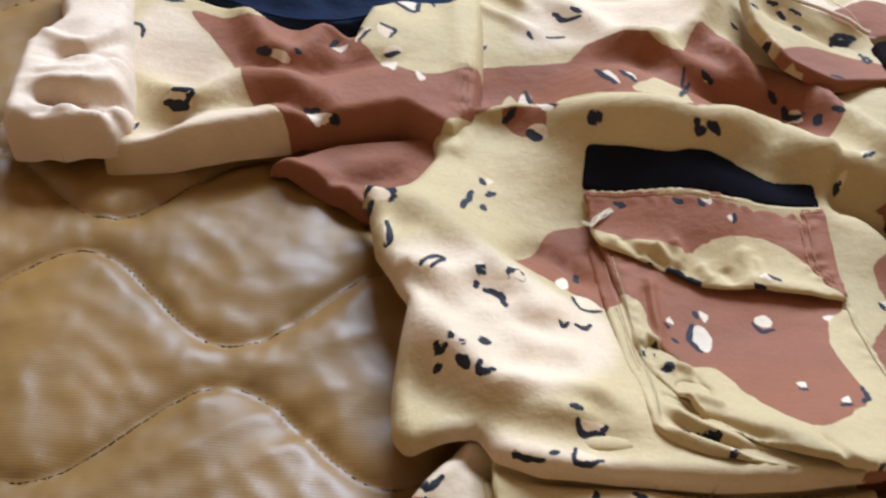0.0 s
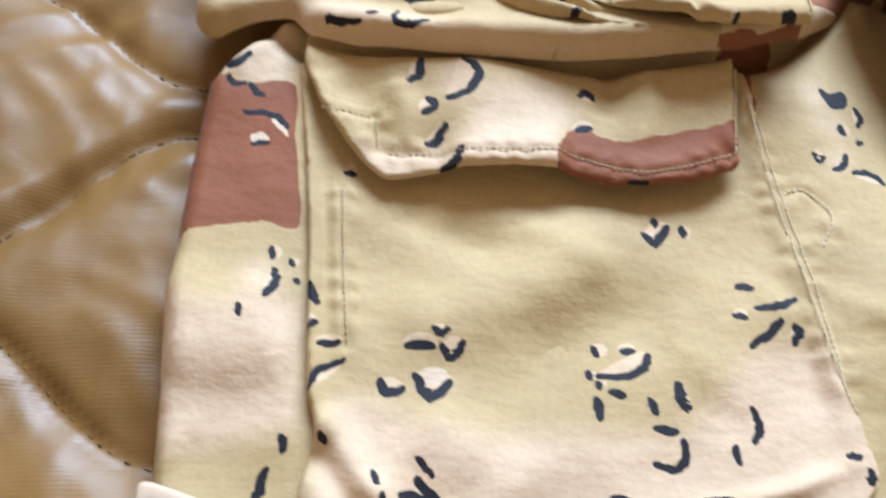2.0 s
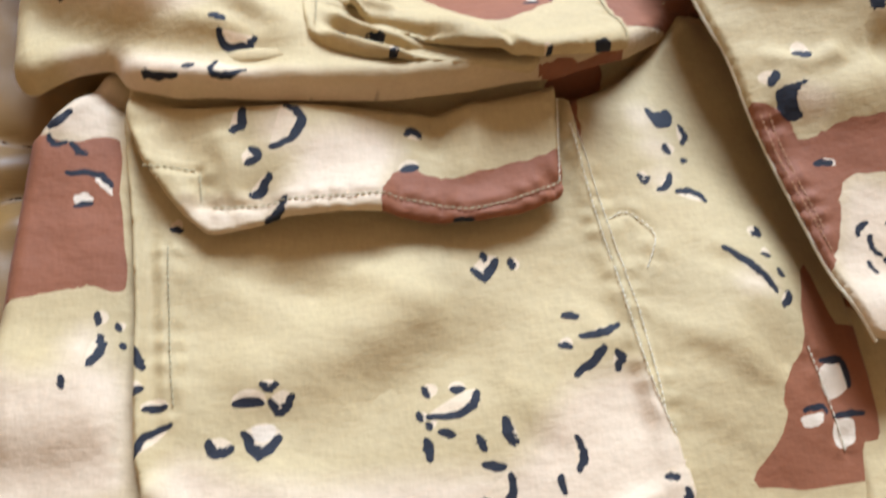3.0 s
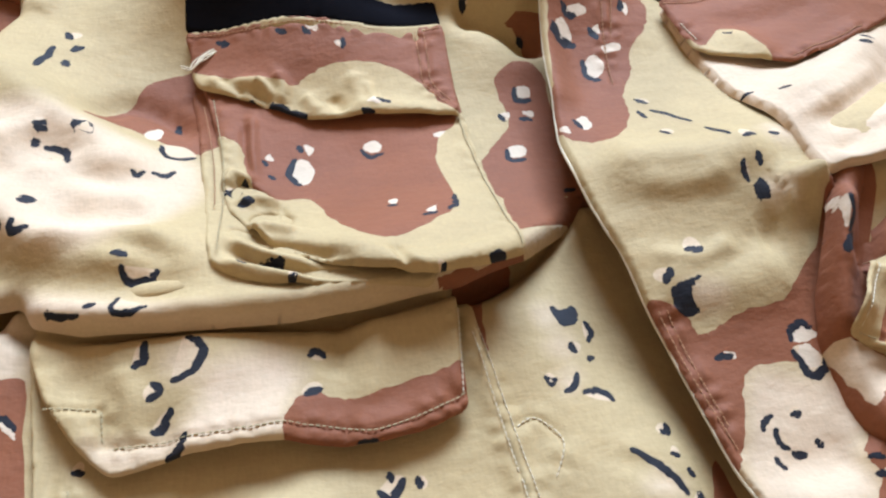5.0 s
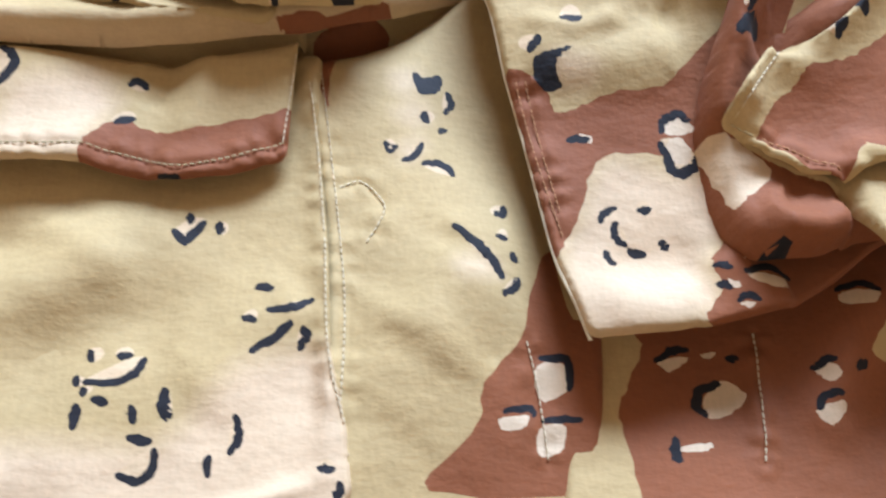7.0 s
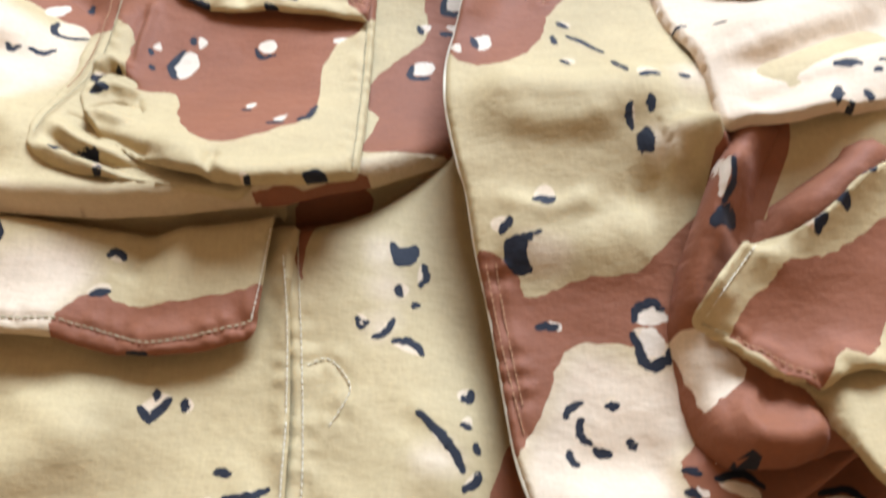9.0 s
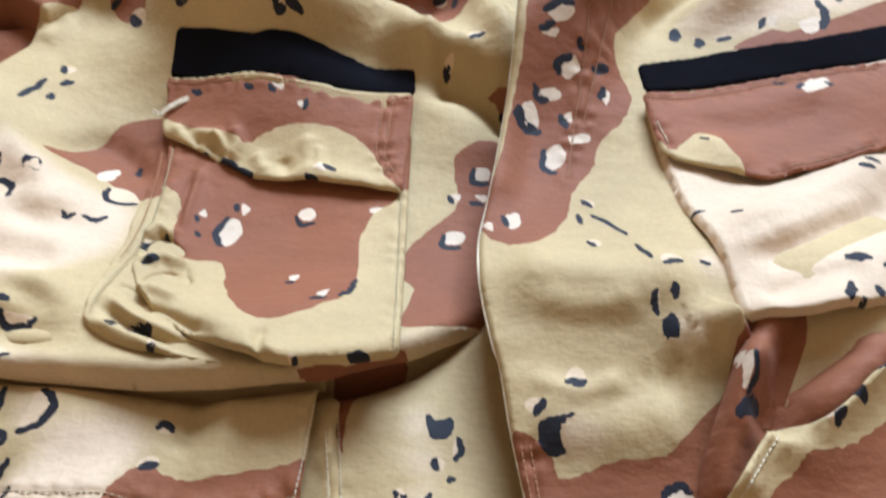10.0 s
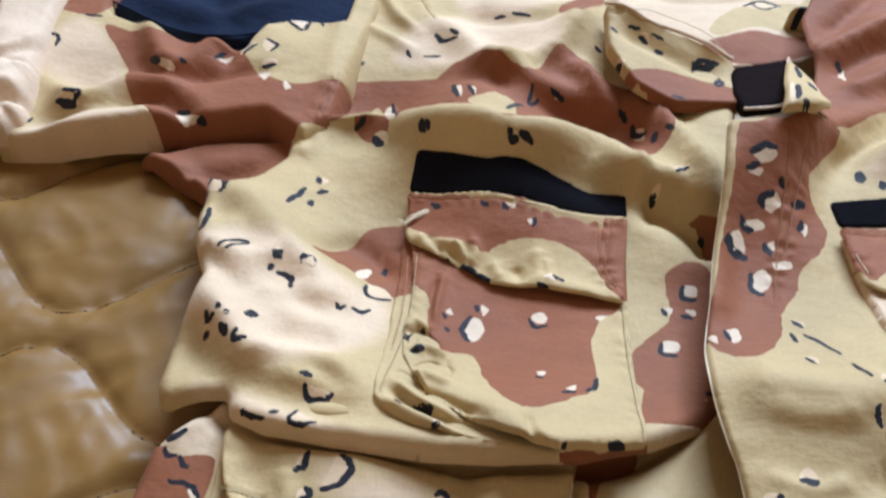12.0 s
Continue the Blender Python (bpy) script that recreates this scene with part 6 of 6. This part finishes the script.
def cloth(name, sheet, parent, material, label="", roll=(3, 6), ground="khaki", seed=0, amount=0.8, grid=4.5, tuck=0):
    """One sheet of cloth: cut along its outline and along its print, laid over the folds, its rim turned down."""
    from mathutils.geometry import delaunay_2d_cdt
    rnd = random.Random(seed + 11)
    rim = rounded_loop(EDGE[sheet])
    lo, hi = rim.min(0), rim.max(0)
    loops = [rim]
    marks = []
    dark = [curve_through(line, 6, True) for where, dye, width, line in PRINT if where == sheet and dye == "brown"]
    for kind in (("khaki", "tan", "brown"), ("cream",), ("black",)):
        for where, dye, width, line in PRINT:
            if where == sheet and dye in kind:
                if width:
                    middle = np.array(line[len(line) // 2: len(line) // 2 + 1], float)
                    if ground != "brown" and (len(line) > 2 or rnd.random() < 0.45) and not any(inside(middle[:, 0], middle[:, 1], k)[0] for k in dark):
                        spot = curve_through(pale_spot(line, width, rnd), 4, True)
                        marks.append((spot, "spot"))
                        loops.append(spot)
                    loop = stroke(line, width * 1.1, rnd)
                else:
                    loop = curve_through(line, 6, True)
                    jag = 0.35 if dye == "cream" else 0.6
                    loop = loop + np.array([[rnd.uniform(-jag, jag), rnd.uniform(-jag, jag)] for _ in loop])
                marks.append((loop, dye))
                if dye != "tan" or ground == "brown":
                    loops.append(loop)
    r = roll[0]
    gx, gy = np.meshgrid(np.arange(lo[0], hi[0], grid), np.arange(lo[1], hi[1], grid))
    gx, gy = gx.ravel().copy(), gy.ravel().copy()
    gx[: len(gx)] += np.array([rnd.uniform(-1, 1) for _ in gx])
    fine = max(1.3, min(2.0, r / 3))
    fx, fy = np.meshgrid(np.arange(lo[0], hi[0], fine), np.arange(lo[1], hi[1], fine))
    fx, fy = fx.ravel(), fy.ravel()
    d, _ = to_line(fx, fy, rim[::2], True)
    keep = d < r + 1.5
    for where, height, width, crest in FOLDS:
        if where == sheet and width <= 6:
            keep |= to_line(fx, fy, curve_through(crest, 3))[0] < 2.0 * width
    for where, _, line in SEAMS:
        if where == sheet:
            keep |= to_line(fx, fy, curve_through(line, 6))[0] < 6
    px, py = np.concatenate([gx, fx[keep]]), np.concatenate([gy, fy[keep]])
    ok = inside(px, py, rim) & (to_line(px, py, rim[::2], True)[0] > 0.5)
    verts = [Vector(v) for loop in loops for v in loop]
    edges, at = [], 0
    for loop in loops:
        n = len(loop)
        edges += [(at + i, at + (i + 1) % n) for i in range(n)]
        at += n
    verts += [Vector(v) for v in zip(px[ok], py[ok])]
    out = delaunay_2d_cdt(verts, edges, [], 0, 0.02, False)
    co = np.array([tuple(v) for v in out[0]])
    faces = [f for f in out[2] if len(f) == 3]
    mid = np.array([co[list(f)].mean(0) for f in faces])
    within = inside(mid[:, 0], mid[:, 1], rim)
    faces, mid = [f for f, k in zip(faces, within) if k], mid[within]
    tint = np.full((len(faces), 3), -1.0)
    soft = np.tile(np.array(DYE[ground]), (len(co), 1))
    marks.sort(key=lambda m: ("khaki tan brown", "spot", "cream", "black").index("khaki tan brown" if m[1] in "khaki tan brown" else m[1]))
    for loop, dye in marks:
        a, b = loop.min(0), loop.max(0)
        if dye == "tan" and ground != "brown":
            d, _ = to_line(co[:, 0], co[:, 1], loop[::2], True)
            d = np.where(inside(co[:, 0], co[:, 1], loop), d, -d)
            w = np.clip(0.5 + d / 12, 0, 1)[:, None]
            soft = soft * (1 - w) + np.array(DYE["tan"]) * w
            continue
        cand = np.nonzero((mid[:, 0] >= a[0]) & (mid[:, 0] <= b[0]) & (mid[:, 1] >= a[1]) & (mid[:, 1] <= b[1]))[0]
        if len(cand):
            tint[cand[inside(mid[cand, 0], mid[cand, 1], loop)]] = DYE[dye]
    x, y = co[:, 0], co[:, 1]
    z = level(sheet, x, y) + crumple(x, y, seed * 3.7, amount) + puckers(sheet, x, y)
    d, _ = to_line(x, y, rim, True)
    u = np.clip(1 - d / r, 0, 1)
    z -= roll[1] * (1 - np.sqrt(np.clip(1 - u * u, 0, 1)))
    if tuck:  # the edge is a fold: the cloth goes on underneath
        way = np.roll(rim, -1, 0) - np.roll(rim, 1, 0)
        way /= np.maximum(np.hypot(*way.T), 1e-6)[:, None]
        turn = 1 if (rim[:, 0] * np.roll(rim[:, 1], -1) - rim[:, 1] * np.roll(rim[:, 0], -1)).sum() > 0 else -1
        inner = np.stack([-way[:, 1], way[:, 0]], 1) * turn
        top = level(sheet, *rim.T) + crumple(*rim.T, seed * 3.7, amount) + puckers(sheet, *rim.T) - roll[1]
        n, first = len(rim), len(x)
        for k, (back, down) in enumerate(((0, 0), (0.35, 0.3), (0.8, 0.75), (1.5, 1.1))):
            x, y, z = np.concatenate([x, rim[:, 0] + inner[:, 0] * back * tuck]), np.concatenate([y, rim[:, 1] + inner[:, 1] * back * tuck]), np.concatenate([z, top - down * tuck])
            soft = np.concatenate([soft, np.tile(np.array(DYE[ground]), (n, 1))])
            if k:
                for i in range(n):
                    a, b = first + (k - 1) * n + i, first + (k - 1) * n + (i + 1) % n
                    faces += [(a, b, a + n), (b, b + n, a + n)]
        tint = np.concatenate([tint, np.full((len(faces) - len(tint), 3), -1.0)])
    me = bpy.data.meshes.new(name)
    me.from_pydata([(a / 1000, b / 1000, c / 1000) for a, b, c in zip(x, y, z)], [], faces)
    ink = me.color_attributes.new("print", "FLOAT_COLOR", "CORNER")
    tint = np.repeat(tint, 3, 0)
    tint = np.where(tint < 0, soft[np.array(faces).ravel()], tint)
    ink.data.foreach_set("color", np.concatenate([tint, np.ones((len(tint), 1))], 1).ravel().astype(np.float32))
    me.polygons.foreach_set("use_smooth", [True] * len(me.polygons))
    me.materials.append(material)
    ob = new(name, me)
    ob.parent = parent
    return tagged(ob, label)


def stitches(sheet, parent, thread, line, pitch=2.6):
    """A row of short stitches laid into a sheet."""
    c = curve_through(line, 12)
    run = np.concatenate([[0], np.cumsum(np.hypot(*np.diff(c, axis=0).T))])
    s = np.arange(0.5, run[-1] - 2, pitch)
    ax, ay = np.interp(s, run, c[:, 0]), np.interp(s, run, c[:, 1])
    bx, by = np.interp(s + pitch * 0.72, run, c[:, 0]), np.interp(s + pitch * 0.72, run, c[:, 1])
    za, zb = level(sheet, ax, ay) + crumple(ax, ay, SEED[sheet] * 3.7, 0.8), level(sheet, bx, by) + crumple(bx, by, SEED[sheet] * 3.7, 0.8)
    bm = bmesh.new()
    for p, q in zip(zip(ax, ay, za), zip(bx, by, zb)):
        p, q = Vector(p), Vector(q)
        way = (q - p).normalized()
        off = Vector((-way.y, way.x, 0)) * 0.26
        up = Vector((0, 0, 0.42))
        ring = [p - up, p + off, p + off + up * 0.6, p - off + up * 0.6, p - off]
        mid = [(p + q) / 2 + k * off + Vector((0, 0, h)) for k, h in ((0, -0.4), (1.1, 0), (0.8, 0.55), (-0.8, 0.55), (-1.1, 0))]
        ring2 = [v + (q - p) for v in ring]
        vs = [[bm.verts.new(v / 1000) for v in k] for k in (ring, mid, ring2)]
        for a, b in ((0, 1), (1, 2)):
            for i in range(5):
                bm.faces.new((vs[a][i], vs[a][(i + 1) % 5], vs[b][(i + 1) % 5], vs[b][i]))
    return part("stitching", bm, THREAD[thread], parent, smooth=True)


def tube(name, pts, radius, material, parent, label=""):
    """A thin cord through points in metres."""
    bm = bmesh.new()
    pts = [Vector(p) for p in pts]
    rings = []
    for i, p in enumerate(pts):
        way = (pts[min(i + 1, len(pts) - 1)] - pts[max(i - 1, 0)]).normalized()
        a = way.cross(Vector((0.3, 0.2, 1))).normalized()
        b = way.cross(a)
        rings.append([bm.verts.new(p + (a * math.cos(k * math.pi / 3) + b * math.sin(k * math.pi / 3)) * radius) for k in range(6)])
    for r0, r1 in zip(rings, rings[1:]):
        for k in range(6):
            bm.faces.new((r0[k], r0[(k + 1) % 6], r1[(k + 1) % 6], r1[k]))
    return part(name, bm, material, parent, label, True)


# ---- the quilted blanket on the bed
WAVE, ROWS_APART, HUMP = 190.0, 87.0, 30.0


def quilt_line(k, x):
    shift = -65 if k % 2 == 0 else 27
    return 228 + ROWS_APART * -k + HUMP * np.cos((x - shift) * 2 * np.pi / WAVE) + 3 * np.sin(x / 61 + k)


def quilt_level(x, y):
    d = np.full(len(x), 1e9)
    for k in range(-16, 12):
        slope = HUMP * 2 * np.pi / WAVE * np.sin((x - (-65 if k % 2 == 0 else 27)) * 2 * np.pi / WAVE)
        d = np.minimum(d, np.abs(y - quilt_line(k, x)) / np.sqrt(1 + slope ** 2))
    z = -37 + 8 * (1 - np.exp(-d / 8))
    pucker = np.exp(-d / 14)
    z = z + np.array([4.5 * (0.5 - abs(noise.noise(((u * 0.86 + v * 0.5) / 95, (v * 0.86 - u * 0.5) / 30, 8.8)))) + 2.0 * (0.5 - abs(noise.noise(((u * 0.7 - v * 0.7) / 60, (v * 0.7 + u * 0.7) / 19, 2.2)))) for u, v in zip(x, y)])
    return z + np.array([2.4 * noise.noise((u / 60, v / 40, 3.1)) + 0.9 * noise.noise((u / 24 + v / 60, v / 14, 7.7)) + 0.25 * noise.noise((u / 8, v / 8, 1.5)) + q * 1.6 * noise.noise((u / 8, v / 20, 4.4)) for u, v, q in zip(x, y, pucker)])


blanket = tagged(new("quilted_blanket"), "brown quilted nylon blanket with wavy stitching spread on the bed", "blanket")
blanket.location = (0, 0, 0)
xs = np.concatenate([np.arange(-800, -420, 20), np.arange(-420, 130, 3.2), np.arange(130, 1300, 18)])
ys = np.concatenate([np.arange(-650, -60, 20), np.arange(-60, 460, 3.2), np.arange(460, 760, 6), np.arange(760, 1330, 20)])
mx, my = np.meshgrid(xs, ys)
mz = quilt_level(mx.ravel(), my.ravel())
nx = len(xs)
quads = [(j * nx + i, j * nx + i + 1, (j + 1) * nx + i + 1, (j + 1) * nx + i) for j in range(len(ys) - 1) for i in range(nx - 1)]
me = bpy.data.meshes.new("cover")
me.from_pydata([(a / 1000, b / 1000, c / 1000) for a, b, c in zip(mx.ravel(), my.ravel(), mz)], [], quads)
me.polygons.foreach_set("use_smooth", [True] * len(me.polygons))
me.materials.append(NYLON)
cover = new("cover", me)
cover.parent = blanket
QUILT_THREAD = cloth_material("quilting_thread", (0.09, 0.05, 0.02), 0.7, 0.0, 0.2)
for k in range(-6, 4):
    sx = np.arange(-400, 100, 3.6)
    bm = bmesh.new()
    ex = sx + 2.7
    ya, yb = quilt_line(k, sx), quilt_line(k, ex)
    za, zb = quilt_level(sx, ya), quilt_level(ex, yb)
    for p, q in zip(zip(sx, ya, za), zip(ex, yb, zb)):
        p, q = Vector(p) / 1000, Vector(q) / 1000
        way = (q - p).normalized()
        off, up = Vector((-way.y, way.x, 0)) * 0.0008, Vector((0, 0, 0.0013))
        v = [bm.verts.new(w) for w in (p - off, p + off, q + off, q - off, p + up, q + up)]
        for f in ((0, 4, 5, 3), (4, 1, 2, 5), (0, 1, 4), (3, 5, 2)):
            bm.faces.new([v[i] for i in f])
    part("quilting_seam", bm, QUILT_THREAD, blanket)

# ---- the camouflage jacket and the navy garment
jacket = tagged(new("field_jacket"), "desert camouflage cotton jacket spread rumpled on the quilted blanket", "jacket")
jacket.location = (0, 0, 0)
navy = tagged(new("folded_garment"), "folded navy blue cotton garment beside the jacket sleeve", "garment")
SHEETS = (
    # part, sheet, label, rim, ground dye, seed
    ("side_panel", "side", "brown printed side under the arm", (6, 14), "brown", 1),
    ("front_panel", "right_skirt", "lower front, khaki with brown and black print", (9, 24), "khaki", 2),
    ("front_panel", "left_skirt", "lower front, brown with cream spots", (3, 6), "brown", 3),
    ("back_panel", "neck", "tan inside of the neck", (3, 22), "tan", 4),
    ("sleeve", "sleeve", "rumpled sleeve, khaki and brown print", (10, 34), "khaki", 5),
    ("front_panel", "right_front", "rumpled chest, khaki and tan print", (9, 12), "khaki", 6),
    ("front_panel", "left_front", "buttoning front laid over, khaki and brown print", (1.6, 3), "khaki", 7),
    ("collar", "collar", "khaki collar", (3, 10), "khaki", 8),
    ("collar", "collar_tip", "pale khaki collar tip", (2, 5), "khaki", 18),
    ("collar", "collar_back", "khaki back of the collar", (4, 20), "khaki", 19),
    ("fold", "side_fold", "brown rolled fold of the side", (10, 18), "brown", 9),
    ("cargo_pocket", "cargo_pocket", "large khaki pocket", (1.2, 3.5), "khaki", 10),
    ("pocket_flap", "cargo_flap", "khaki and brown flap", (1, 2), "khaki", 11),
    ("pocket_gusset", "chest_gusset", "pale khaki bellows of the pocket", (1, 2.5), "khaki", 26),
    ("chest_pocket", "chest_pocket", "brown and pale green pocket, crumpled at its corner", (1.1, 3.6), "khaki", 12),
    ("pocket_flap", "chest_flap", "frayed brown and khaki flap", (1, 1.8), "brown", 13),
    ("chest_pocket", "other_pocket", "pale tan pocket", (1.5, 5), "tan", 7),
    ("pocket_flap", "other_flap", "brown flap with a turned corner", (1, 2), "brown", 7),
    ("cargo_pocket", "low_pocket", "khaki lower pocket", (1.2, 4), "khaki", 16),
    ("pocket_flap", "low_flap", "khaki flap with a brown patch", (1, 2), "khaki", 17),
)
SEED = {row[1]: row[5] for row in SHEETS}
held = {}
for name, sheet, label, roll, ground, seed in SHEETS:
    held[sheet] = cloth(name, sheet, jacket, CAMO, label, roll, ground, seed, tuck=6 if sheet == "right_front" else 0)
SEED.update(hem=25, tape=20, other_tape=21, cuff=22, collar_end=23, navy=24)
cloth("cuff", "cuff", jacket, INSIDE, "pale turned-up sleeve cuff", (13, 38), "tan", 22, 1.2)
cloth("hem", "hem", jacket, INSIDE, "pale turned-up hem", (1.5, 4), "tan", 25)
cloth("name_tape", "tape", jacket, TAPE, "plain black cloth tape", (1.2, 2), "black", 6)
cloth("name_tape", "other_tape", jacket, TAPE, "plain black cloth tape", (1.2, 2), "black", 7)
# sheet across the collar opening, its shade put into the colour
cloth("collar_opening_shade", "collar_end", jacket, DARK, "near-black sheet for the shade in the collar end's opening", (2, 8), "black", 23)
cloth("cloth", "navy", navy, NAVY, "navy blue cotton", (6, 34), "black", 24, 1.5)
low = curve_through(EDGE["navy"][:4], 8) + np.array([0, 9.0])
lz = level("navy", low[:, 0], low[:, 1]) + crumple(low[:, 0], low[:, 1], 24 * 3.7, 1.5)
tube("seam", [(a / 1000, b / 1000, (c + 0.3) / 1000) for (a, b), c in zip(low, lz)], 0.0011, NAVY, navy, "navy seam")
for sheet, thread, line in SEAMS:
    stitches(sheet, jacket, thread, line)

# thin pale edge of the buttoning front
rim = curve_through(EDGE["left_front"][:13], 8)
rz = level("left_front", rim[:, 0], rim[:, 1]) + crumple(rim[:, 0], rim[:, 1], SEED["left_front"] * 3.7, 0.8)
tube("placket_edge", [((a + 0.3) / 1000, b / 1000, (c - 3.5) / 1000) for (a, b), c in zip(rim, rz)], 0.0008, THREAD["white"], jacket, "pale stitched edge")

# stitched pale rim along the collar's upper edge
rim = curve_through(EDGE["collar"][:4], 8)
rz = level("collar", rim[:, 0], rim[:, 1])
tube("collar_rim", [(a / 1000, b / 1000, (c - 1.0) / 1000) for (a, b), c in zip(rim, rz)], 0.0016, INSIDE, jacket, "pale stitched rim of the collar")

# pale rim of the collar end, and the frayed threads at the flap's corner
rim = curve_through(EDGE["collar_end"][1:5], 8)
rz = level("collar_end", rim[:, 0], rim[:, 1])
tube("collar_edge", [(a / 1000, b / 1000, c / 1000) for (a, b), c in zip(rim, rz)], 0.0011, INSIDE, jacket, "pale edge of the collar end")
fx, fy = EDGE["chest_flap"][2]
fz = float(level("chest_flap", np.array([fx]), np.array([fy]))[0])
for k in range(5):
    rnd = random.Random(k)
    line = [(fx + 30 * s + rnd.uniform(-1.5, 1.5), fy + 24 * abs(s) ** 0.8 - 5 * math.sin(s * 5 + k) * (k - 2) * 0.35, fz + 2.0 + 2 * math.sin(s * 3)) for s in np.linspace(-0.15, 1 - 0.12 * k, 10)]
    tube("loose_thread", [(a / 1000, b / 1000, c / 1000) for a, b, c in line], 0.00045, THREAD["white"], jacket, "frayed white thread")
